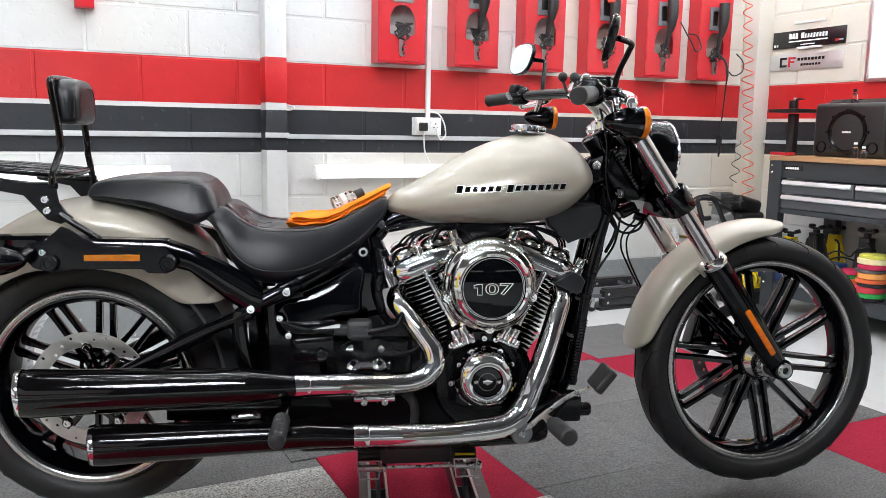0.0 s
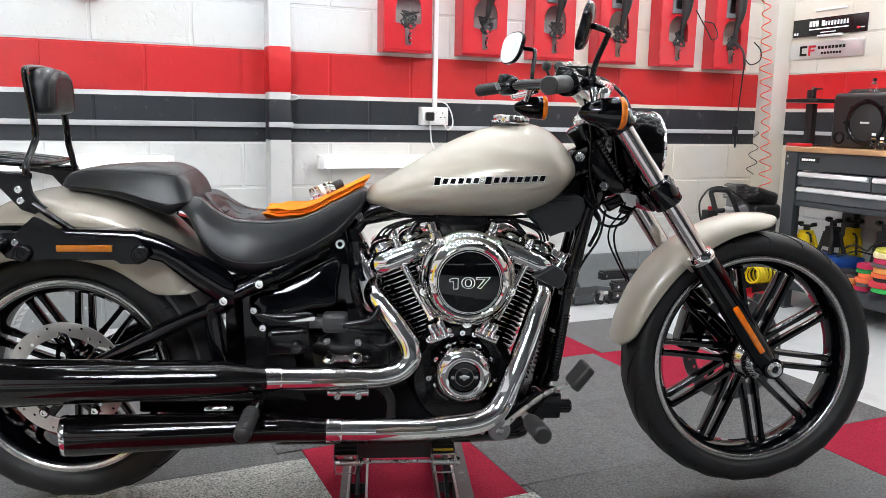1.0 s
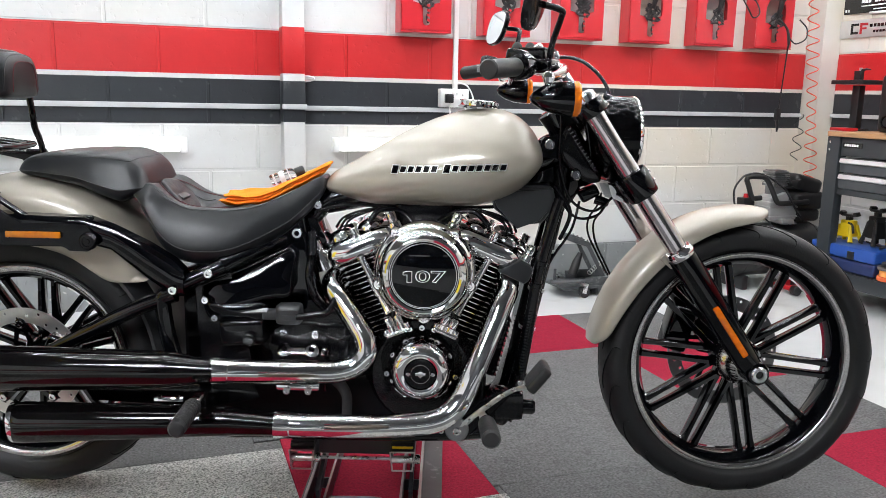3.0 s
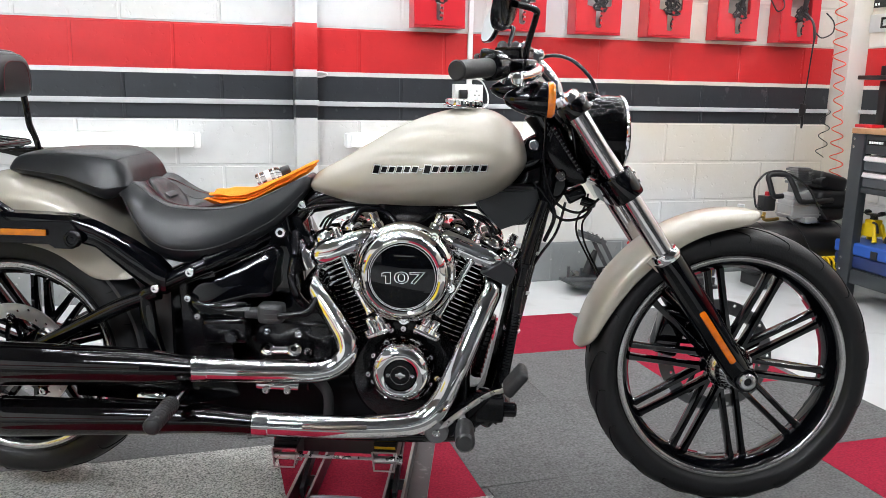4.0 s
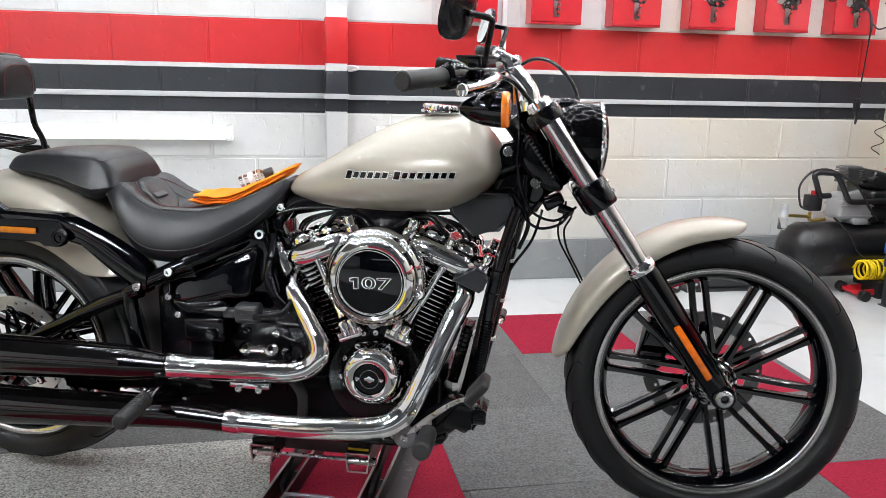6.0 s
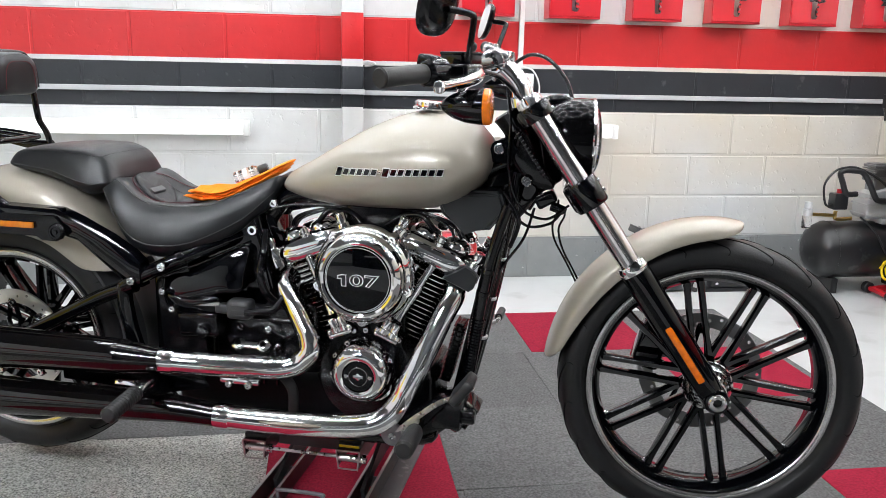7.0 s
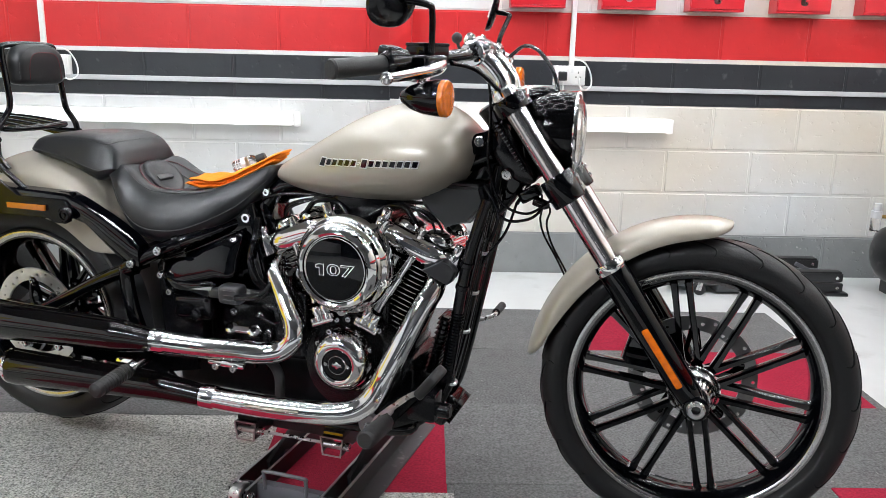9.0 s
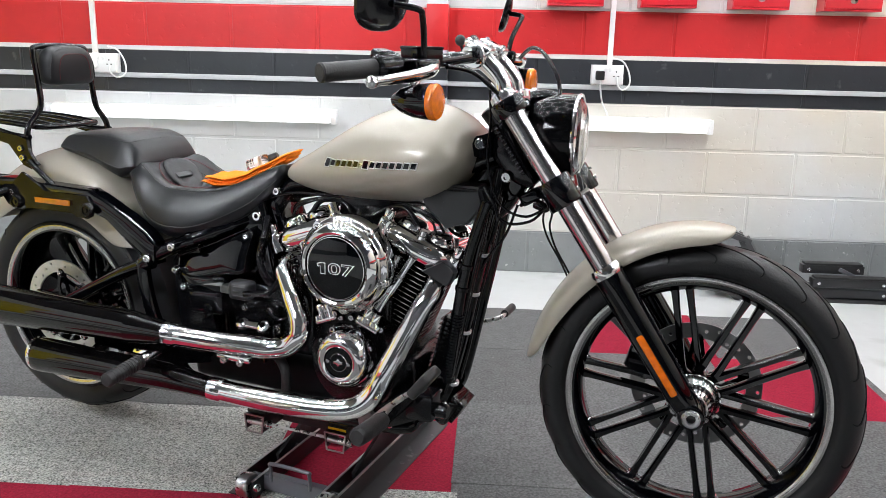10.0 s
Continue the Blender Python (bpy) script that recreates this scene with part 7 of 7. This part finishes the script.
def speaker():
    root = tagged(empty("speaker", pose(4.16, 3.17, 0.926)), "black portable loudspeaker with one large round driver", "speaker")
    simple("cabinet", BLACK_PLASTIC, lambda b: box(b, (0.24, 0.45, 0.300), (0.12, 0, 0.150), bevel=0.030, seg=4), root)
    simple("control_panel", SATIN, lambda b: box(b, (0.10, 0.36, 0.010), (0.05, 0, 0.292), (0, -35, 0), bevel=0.003), root)
    simple("panel_light", material("pale_blue_button", (0.10, 0.32, 0.75), 0.3), lambda b: [lathe(b, [(0, 0.010), (0.004, 0.009)], pose(0.020, 0.06 * k, 0.284, 0, -55, 0), 14) for k in (-2, -1, 0, 1, 2)], root, "blue control buttons")
    m = pose(-0.002, 0, 0.140, 0, -90, 0)
    simple("driver_ring", SATIN, lambda b: lathe(b, [(-0.01, 0.122), (0.008, 0.120), (0.010, 0.104), (0.0, 0.098)], m, 48, 0, False), root)
    simple("driver_grille", GRIP, lambda b: lathe(b, [(0.0, 0.100), (0.004, 0.06), (0.005, 0.0)], m, 48), root)
    simple("maker_bar", SIGN_WHITE, lambda b: [box(b, (0.002, 0.012, 0.010), (-0.009, 0.021 - 0.014 * k, 0.140)) for k in range(4)], root)
    for s in (-1, 1):
        simple("bass_port", SATIN, lambda b: lathe(b, [(-0.03, 0.020), (0.004, 0.026), (0.006, 0.032), (-0.004, 0.034)], pose(-0.002, s * 0.160, 0.055, 0, -90, 0), 28), root)
    for k in range(8):
        simple("corner_bolt", SATIN, lambda b: box(b, (0.012, 0.034, 0.014), (-0.003, 0.118 * math.cos(radians(45 * k)), 0.140 + 0.118 * math.sin(radians(45 * k))), (0, 0, 0), bevel=0.003), root)


speaker()
stand = tagged(empty("bench_stand", pose(4.22, 3.60, 0.926)), "black flat-topped stand on the bench", "stand")
simple("post", BLACK_PLASTIC, lambda b: box(b, (0.04, 0.05, 0.24), (0, -0.01, 0.125), bevel=0.004), stand)
simple("tray", BLACK_PLASTIC, lambda b: box(b, (0.16, 0.22, 0.022), (0, 0.0, 0.262), bevel=0.004), stand)
simple("base", BLACK_PLASTIC, lambda b: box(b, (0.10, 0.10, 0.01), (0, -0.01, 0.005), bevel=0.002), stand)
gun = tagged(empty("spray_gun", pose(4.20, 3.58, 1.200)), "small dark spray gun on the stand", "spray gun")
simple("gun_body", BLACK_PLASTIC, lambda b: [box(b, (0.03, 0.045, 0.05), (0, 0, 0.025), bevel=0.006), sweep(b, [(0, -0.01, 0.05), (0, -0.045, 0.056), (0, -0.075, 0.054)], [0.008, 0.006, 0.003], 8)], gun)
simple("gun_nut", STEEL, lambda b: lathe(b, [(0, 0.010), (0.015, 0.010)], pose(0, -0.01, 0.05), 10), gun)
tagged(simple("red_tray", RED_STEEL, lambda b: box(b, (0.08, 0.12, 0.018), (4.10, 3.545, 0.935), bevel=0.006)), "flat red tray on the bench", "tray")
for y, h, r in ((3.02, 0.075, 0.016), (2.97, 0.055, 0.014)):
    jar = tagged(empty("bottle", pose(4.04, y, 0.926)), "small clear bottle on the bench", "bottle", "bottles on the bench")
    simple("bottle_body", GLASS, lambda b: lathe(b, [(0, r), (h * 0.75, r), (h * 0.85, r * 0.5), (h, r * 0.5)], None, 20), jar)
    simple("cap", SIGN_WHITE, lambda b: lathe(b, [(h, r * 0.6), (h + 0.012, r * 0.6)], None, 14), jar)
top_bottle = tagged(empty("bottle", pose(4.22, 3.19, 1.226)), "small clear bottle with dark cap on the loudspeaker", "bottle")
simple("bottle_body", GLASS, lambda b: lathe(b, [(0, 0.018), (0.045, 0.018), (0.055, 0.009), (0.062, 0.009)], None, 20), top_bottle)
simple("cap", BLACK_PLASTIC, lambda b: lathe(b, [(0.060, 0.011), (0.078, 0.011)], None, 14), top_bottle)


# ---- things under the bench ----
def jack_stand(x, y, z, mat, label, tall=0.155, turn=0.0):
    # pressed-steel pyramid with an arched opening between its four feet
    root = tagged(empty("jack_stand", pose(x, y, z, 0, 0, turn)), label, "jack stand", "stands under the bench")
    for sx in (-1, 1):
        for sy in (-1, 1):
            simple("leg", mat, lambda b: sweep(b, [(sx * 0.046, sy * 0.052, 0.006), (sx * 0.036, sy * 0.042, tall * 0.3), (sx * 0.026, sy * 0.030, tall * 0.75)], [0.013, 0.011, 0.010], 8), root)
    simple("shell", mat, lambda b: lathe(b, [(tall * 0.26, 0.060), (tall * 0.28, 0.063), (tall * 0.55, 0.053), (tall * 0.80, 0.042), (tall * 0.82, 0.038)], pose(0, 0, 0, 0, 0, 45), 4), root)
    simple("collar", mat, lambda b: box(b, (0.056, 0.064, tall * 0.20), (0, 0, tall * 0.86), bevel=0.006), root)
    simple("ratchet_post", BLACK_PLASTIC, lambda b: box(b, (0.026, 0.030, 0.05), (0, 0, tall * 0.96), bevel=0.003), root)
    simple("saddle", BLACK_PLASTIC, lambda b: [box(b, (0.036, 0.075, 0.012), (0, 0, tall + 0.020), bevel=0.004), [box(b, (0.036, 0.020, 0.022), (0, s * 0.042, tall + 0.029), (s * 25, 0, 0), bevel=0.004) for s in (-1, 1)]], root)
    simple("lever", BLACK_PLASTIC, lambda b: sweep(b, [(-0.030, -0.02, tall * 0.86), (-0.040, -0.050, tall * 0.80), (-0.042, -0.062, tall * 0.45)], 0.006, 8, 3), root)
    return root


CASE_TOP = SHELF + 0.137
case_blue = tagged(empty("tool_case", pose(4.12, 3.365, SHELF)), "blue plastic tool case under the bench", "tool case")
simple("case_lid", BLUE, lambda b: box(b, (0.25, 0.43, 0.066), (0, 0, 0.104), bevel=0.014, seg=3), case_blue)
simple("case_base", material("dark_blue_plastic", (0.012, 0.025, 0.10), 0.4, vary=0.05), lambda b: box(b, (0.245, 0.425, 0.068), (0.003, 0, 0.035), bevel=0.016, seg=3), case_blue)
simple("case_latch", BLACK_PLASTIC, lambda b: box(b, (0.010, 0.042, 0.042), (-0.127, -0.065, 0.095), bevel=0.003), case_blue)
jack_stand(4.12, 3.455, CASE_TOP, YELLOW, "yellow jack stand with a black saddle on the blue case", 0.125, 8)
jack_stand(4.165, 3.315, CASE_TOP, BLACK_PLASTIC, "black jack stand on the blue case", 0.165, -12)
jack_stand(4.34, 3.325, SHELF, YELLOW, "yellow jack stand behind the blue case", 0.290, 5)
jack_stand(4.24, 3.045, SHELF, BLACK_PLASTIC, "black jack stand behind the stacked pads", 0.310)
cable("power_cable", [(4.20, 3.40, CASE_TOP + 0.006), (4.15, 3.24, CASE_TOP + 0.006), (4.13, 3.20, CASE_TOP + 0.05), (4.15, 3.15, CASE_TOP + 0.075), (4.18, 3.10, CASE_TOP + 0.05), (4.19, 3.07, CASE_TOP + 0.085), (4.21, 3.02, CASE_TOP + 0.11)], 0.005, BLACK_PLASTIC, "black lead looped over the case")
cable("power_cable", [(4.20, 3.26, CASE_TOP + 0.005), (4.10, 3.22, CASE_TOP + 0.005), (4.08, 3.17, CASE_TOP + 0.02), (4.14, 3.13, CASE_TOP + 0.045), (4.20, 3.08, CASE_TOP + 0.03)], 0.005, BLACK_PLASTIC, "black lead looped over the case")

PAD_COLOURS = [(0.030, 0.020, 0.030), (0.04, 0.35, 0.08), (0.55, 0.05, 0.07), (0.03, 0.03, 0.035), (0.75, 0.16, 0.06), (0.85, 0.36, 0.10), (0.12, 0.10, 0.10), (0.50, 0.03, 0.09), (0.75, 0.66, 0.38), (0.62, 0.60, 0.10)]
PADS = [material("foam", c, 0.85, vary=0.12, scale=80, bump=0.5, bump_scale=300, spec=0.2) for c in PAD_COLOURS]
for sx, sy, wide, order in ((4.035, 2.852, 0.076, range(10)), (4.055, 2.985, 0.056, (7, 6, 4, 4, 1, 7)), (4.045, 3.092, 0.054, (4, 5, 6, 3))):
    z = SHELF
    for i, k in enumerate(order):
        hgt = 0.019 + 0.006 * ((k * 7) % 3)
        r = wide - 0.002 * ((k * 5 + i) % 4)
        tagged(simple("polishing_pad", PADS[k], lambda b: lathe(b, [(0, r * 0.94), (0.003, r), (hgt - 0.004, r * 0.985), (hgt - 0.0005, r * 0.92)], pose(sx + 0.006 * math.sin(5 * i), sy + 0.006 * math.cos(3 * i), z), 28)), "round foam polishing pad in a coloured stack", "polishing pad", "stacked polishing pads")
        z += hgt

# ---- compressor in the corner ----
GLOSS_TANK = material("worn_black_enamel", (0.010, 0.010, 0.011), 0.30, vary=0.3, scale=30, stain=((0.10, 0.10, 0.095), 12, 0.60, 0.70, 0.5))
comp = tagged(empty("air_compressor", pose(3.96, 3.88, 0)), "black portable air compressor in the corner", "air compressor")
simple("air_tank", GLOSS_TANK, lambda b: lathe(b, [(-0.335, 0.03), (-0.327, 0.085), (-0.300, 0.130), (-0.25, 0.152), (0.27, 0.152), (0.325, 0.130), (0.352, 0.085), (0.36, 0.03)], pose(0, 0, 0.222, 0, 90, 0), 40), comp, "black air tank")
for x in (-0.22, 0.22):
    simple("foot", BLACK_PLASTIC, lambda b: box(b, (0.04, 0.20, 0.085), (x, 0, 0.0425), bevel=0.01), comp)
for x in (-0.246, 0.262):
    simple("tank_weld", GLOSS_TANK, lambda b: lathe(b, [(-0.003, 0.151), (0, 0.154), (0.003, 0.151)], pose(x, 0, 0.222, 0, 90, 0), 40, 0, False), comp)
CAST_ALU = material("cast_aluminium", (0.42, 0.42, 0.42), 0.38, metal=0.4, vary=0.08, scale=40)
pump = simple("pump", CAST_ALU, lambda b: [box(b, (0.20, 0.13, 0.110), (0.025, -0.01, 0.452), bevel=0.016, seg=3), box(b, (0.13, 0.12, 0.05), (0.0, -0.01, 0.522), (0, -14, 0), bevel=0.012), box(b, (0.085, 0.10, 0.03), (0.045, -0.05, 0.392), bevel=0.008)], comp, "silver cast pump")
for k in range(2):
    simple("pump_band", CAST_ALU, lambda b: box(b, (0.206, 0.136, 0.010), (0.025, -0.01, 0.418 + 0.055 * k), bevel=0.003), pump)
simple("pump_foot", STEEL, lambda b: [box(b, (0.10, 0.06, 0.008), (0.06, -0.065, 0.378)), [bolt(b, (0.025 + 0.07 * k, -0.08, 0.382), (0.025 + 0.07 * k, -0.08, 1), 0.008, 0.012) for k in range(2)]], pump)
head = simple("cylinder_head", CAST_GREY, lambda b: [box(b, (0.070, 0.08, 0.140), (0.012, 0.0, 0.602), bevel=0.004), box(b, (0.105, 0.10, 0.016), (0.012, 0.0, 0.600), bevel=0.004), box(b, (0.105, 0.10, 0.014), (0.012, 0.0, 0.672), bevel=0.005), box(b, (0.085, 0.085, 0.008), (0.012, 0.0, 0.681), bevel=0.003)], comp, "dark finned cylinder head")
for k in range(5):
    simple("head_fin", CAST_GREY, lambda b: box(b, (0.110, 0.105, 0.005), (0.012, 0, 0.615 + 0.011 * k), bevel=0.001), head)
simple("air_filter", BLACK_PLASTIC, lambda b: [lathe(b, [(0, 0.026), (0.034, 0.030), (0.050, 0.026), (0.052, 0.0)], pose(0.125, -0.03, 0.605, 90, 0, 0), 20), lathe(b, [(-0.01, 0.014), (0.03, 0.014)], pose(0.085, -0.03, 0.605, 0, 90, 0), 14)], comp, "black round air filter")
simple("fan_cowl", BLACK_PLASTIC, lambda b: [box(b, (0.20, 0.20, 0.10), (0.205, 0.03, 0.598), (0, 14, 0), bevel=0.035, seg=4), box(b, (0.22, 0.22, 0.105), (0.215, 0.03, 0.505), bevel=0.035, seg=4), box(b, (0.20, 0.20, 0.075), (0.205, 0.03, 0.420), bevel=0.030, seg=4)], comp, "black moulded motor cowl")
simple("handle", BLACK_PLASTIC, lambda b: sweep(b, [(-0.150, -0.08, 0.533), (-0.195, -0.08, 0.532), (-0.216, -0.08, 0.545), (-0.240, -0.08, 0.600), (-0.256, -0.08, 0.640), (-0.235, -0.08, 0.655), (-0.180, -0.085, 0.655), (-0.135, -0.09, 0.645), (-0.095, -0.095, 0.590), (-0.060, -0.10, 0.525), (-0.035, -0.10, 0.503), (0.030, -0.10, 0.500), (0.110, -0.10, 0.503), (0.180, -0.09, 0.505)], 0.015, 12, 5), comp, "black moulded handle")
simple("pressure_switch", BLACK_PLASTIC, lambda b: box(b, (0.078, 0.06, 0.085), (-0.228, -0.05, 0.492), bevel=0.008), comp)
simple("switch_knob", RED_STEEL, lambda b: lathe(b, [(0, 0.014), (0.018, 0.014), (0.022, 0.010)], pose(-0.228, -0.05, 0.534), 16), comp)
simple("brass_fitting", material("brass", (0.55, 0.38, 0.12), 0.3, metal=1.0), lambda b: [sweep(b, [(-0.235, -0.05, 0.44), (-0.235, -0.05, 0.40), (-0.20, -0.05, 0.395), (-0.14, -0.05, 0.40)], 0.010, 10, 2), sweep(b, [(-0.235, -0.05, 0.415), (-0.385, -0.06, 0.425)], 0.009, 10)], comp, "brass outlet fittings")
simple("water_trap", GLASS, lambda b: lathe(b, [(0, 0.018), (0.004, 0.024), (0.07, 0.024)], pose(-0.40, -0.06, 0.350), 20), comp, "clear water trap")
simple("trap_cap", TRUNKING, lambda b: lathe(b, [(0, 0.025), (0.035, 0.025), (0.036, 0.018), (0.040, 0.0195), (0.072, 0.0190), (0.073, 0.0)], pose(-0.40, -0.06, 0.417), 20), comp, "greyed regulator knob")
simple("motor_lead", BLACK_PLASTIC, lambda b: [sweep(b, [(-0.26, -0.05, 0.47), (-0.318, -0.08, 0.48), (-0.338, -0.08, 0.577), (-0.30, -0.08, 0.640), (-0.25, -0.08, 0.668), (-0.16, -0.09, 0.668), (-0.02, -0.11, 0.590), (0.06, -0.12, 0.48), (0.12, -0.13, 0.40)], 0.006, 8, 6), sweep(b, [(-0.14, -0.12, 0.42), (-0.06, -0.15, 0.34), (0.02, -0.16, 0.22), (0.14, -0.15, 0.19), (0.22, -0.13, 0.27)], 0.005, 8, 6)], comp)
bm = bmesh.new()
sweep(bm, [(3.965 + 0.20 * k / 120 + 0.010 * math.sin(0.4 * k), 3.70 + 0.048 * math.cos(2 * math.pi * k / 13), 0.145 + 0.050 * math.sin(2 * math.pi * k / 13)) for k in range(121)], 0.0065, 7)
tagged(part("yellow_hose", bm, YELLOW, None, sharp=80), "bright yellow coiled air hose lying by the compressor", "hose")
tagged(simple("hose_crate", BLACK_PLASTIC, lambda b: box(b, (0.17, 0.15, 0.090), (4.125, 3.70, 0.045), bevel=0.008)), "low black crate on the floor", "crate")
coil("hose_loop", 4.27, 3.78, 0.29, 0.32, 0.045, 2, 0.006, HOSE_RED, "looped end of the orange-red air hose")
redjack = tagged(empty("floor_jack", pose(3.945, 3.700, 0, 0, 0, -4)), "low red trolley jack with black rollers on the floor", "jack")
simple("jack_body", RED_STEEL, lambda b: [box(b, (0.090, 0.014, 0.034), (0.040, q * 0.055, 0.034), (0, -5, 0), bevel=0.005) for q in (-1, 1)] + [box(b, (0.030, 0.150, 0.022), (0.0, 0, 0.030), bevel=0.006, seg=3)], redjack, "red steel frame")
for q in (-1, 1):
    simple("jack_wheel", BLACK_PLASTIC, lambda b: lathe(b, [(-0.020, 0.016), (-0.020, 0.025), (-0.016, 0.029), (0.016, 0.029), (0.020, 0.025), (0.020, 0.016)], pose(0, q * 0.102, 0.0292, 90, 0, 0), 20), redjack)

# ---- trolley jack and folded lift by the wall ----
tj = tagged(empty("trolley_jack", pose(2.69, 3.975, 0, 0, 0, 4)), "dark grey trolley jack with its arm raised by the wall", "jack")
JACK_GREY = material("scuffed_grey_enamel", (0.060, 0.063, 0.067), 0.38, metal=0.2, vary=0.15, scale=30, stain=((0.25, 0.25, 0.25), 25, 0.62, 0.72, 0.5))
simple("base_plate", JACK_GREY, lambda b: [box(b, (0.42, 0.22, 0.016), (0.13, 0, 0.052), bevel=0.003), box(b, (0.26, 0.014, 0.060), (0.18, -0.10, 0.075), bevel=0.003), box(b, (0.26, 0.014, 0.060), (0.18, 0.10, 0.075), bevel=0.003)], tj, "grey steel base")
simple("front_tray", JACK_GREY, lambda b: box(b, (0.14, 0.20, 0.050), (0.20, -0.02, 0.035), bevel=0.006), tj)
for q in (-0.055, 0.055):
    simple("lift_arm", JACK_GREY, lambda b: sweep(b, [(0.080, q, 0.298), (0.120, q, 0.232), (0.168, q, 0.152), (0.210, q, 0.085)], [0.026, 0.028, 0.028, 0.026], 4, 2, flat=0.35), tj, "flat grey lifting arm")
simple("arm_cap", JACK_GREY, lambda b: [box(b, (0.12, 0.13, 0.030), (0.048, 0, 0.296), (0, 20, 0), bevel=0.006), box(b, (0.08, 0.11, 0.012), (0.030, 0, 0.320), (0, 20, 0), bevel=0.004)], tj, "grey saddle plate")
simple("saddle_bolt", CHROME, lambda b: [bolt(b, (0.005 + 0.028 * k, -0.030, 0.332 - 0.010 * k), (0.005 + 0.028 * k, -0.030, 1), 0.009, 0.010) for k in range(3)], tj)
simple("ram", BLACK_PLASTIC, lambda b: sweep(b, [(0.03, 0, 0.10), (0.055, 0, 0.17), (0.08, 0, 0.225)], [0.026, 0.024, 0.014], 14), tj, "black hydraulic ram")
spring = bmesh.new()
sweep(spring, [(0.100 + 0.0020 * k / 8 * 6 + 0.014 * math.cos(2 * math.pi * k / 8), -0.062, 0.120 + 0.0012 * k + 0.014 * math.sin(2 * math.pi * k / 8)) for k in range(57)], 0.0022, 6)
part("return_spring", spring, STEEL, tj, "bare steel spring")
simple("side_rod", JACK_GREY, lambda b: [sweep(b, [(-0.16, -0.09, 0.095), (-0.02, -0.10, 0.090), (0.10, -0.10, 0.082)], 0.013, 8), sweep(b, [(-0.13, -0.08, 0.09), (-0.128, -0.08, 0.165)], 0.008, 8)], tj)
for x, s in ((0.03, -1), (0.03, 1), (0.30, -1), (0.30, 1)):
    fork = simple("castor_fork", STEEL, lambda b: [box(b, (0.034, 0.046, 0.008), (x, s * 0.125, 0.078), bevel=0.002), [box(b, (0.026, 0.004, 0.050), (x, s * 0.125 + q, 0.054), (0, 12, 0)) for q in (-0.019, 0.019)]], tj, "steel castor fork")
    simple("castor_wheel", BLACK_PLASTIC, lambda b: lathe(b, [(-0.013, 0.012), (-0.013, 0.026), (-0.009, 0.031), (0.009, 0.031), (0.013, 0.026), (0.013, 0.012)], pose(x + 0.006, s * 0.125, 0.0318, 90, 0, 0), 22), fork)

fl = tagged(empty("folded_lift", pose(3.28, 3.93, 0)), "folded black platform lift lying by the wall", "lift")
for k, (x, y, z, ln) in enumerate(((-0.050, 0.062, 0.140, 0.30), (0.005, -0.030, 0.094, 0.37), (0.005, -0.030, 0.042, 0.38))):
    bar = simple("lift_bar", LIFT_PAINT, lambda b: box(b, (ln, 0.05, 0.042), (x, y, z), bevel=0.003), fl, "dark steel bar")
    for s in (-1, 1):
        simple("bar_bolt", CHROME, lambda b: bolt(b, (x + s * (ln / 2 - 0.03), y - 0.025, z), (x + s * (ln / 2 - 0.03), y - 1, z), 0.009, 0.004), bar)
    if k < 2:
        simple("rubber_strip", GRIP, lambda b: box(b, (ln - 0.02, 0.052, 0.010), (x, y, z + 0.026), bevel=0.002), fl)
simple("link_arm", LIFT_GREY, lambda b: box(b, (0.13, 0.012, 0.026), (-0.235, -0.02, 0.085), (0, 8, 0), bevel=0.003), fl)
simple("link_arm", LIFT_GREY, lambda b: box(b, (0.09, 0.012, 0.020), (0.01, 0.015, 0.130), (0, 25, 0), bevel=0.003), fl)
simple("base_bar", LIFT_PAINT, lambda b: box(b, (0.44, 0.17, 0.016), (0.0, 0.015, 0.008), bevel=0.002), fl)


# ---- wall blocks, last ----
def blocks():
    meshes = {}
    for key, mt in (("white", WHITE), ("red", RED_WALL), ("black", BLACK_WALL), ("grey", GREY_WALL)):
        bm = bmesh.new()
        box(bm, (BLOCK - 0.008, 0.024, COURSE - 0.008), (0, 0.012, 0), bevel=0.005, seg=1)
        ob = part("block", bm, mt, None, smooth=True, sharp=20)
        meshes[key] = ob.data
        bpy.data.objects.remove(ob)
    for k in range(12):
        key = {0: "grey", 4: "black", 5: "red"}.get(k, "white")
        off = 2.854 if k % 2 else 2.622
        x = off - BLOCK * 13
        while x < 4.43:
            a, b = max(x, LEFT), min(x + BLOCK, 4.43)
            if b - a > 0.03:
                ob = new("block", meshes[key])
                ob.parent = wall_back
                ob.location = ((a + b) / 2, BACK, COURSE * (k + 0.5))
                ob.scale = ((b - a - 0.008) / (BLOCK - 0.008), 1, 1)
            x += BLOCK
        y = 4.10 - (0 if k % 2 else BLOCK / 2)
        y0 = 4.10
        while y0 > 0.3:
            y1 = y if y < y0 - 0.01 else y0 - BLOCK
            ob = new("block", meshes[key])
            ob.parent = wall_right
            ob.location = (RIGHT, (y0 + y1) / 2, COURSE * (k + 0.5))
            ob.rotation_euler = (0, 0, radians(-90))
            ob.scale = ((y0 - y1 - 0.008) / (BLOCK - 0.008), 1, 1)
            y0 = y1


blocks()
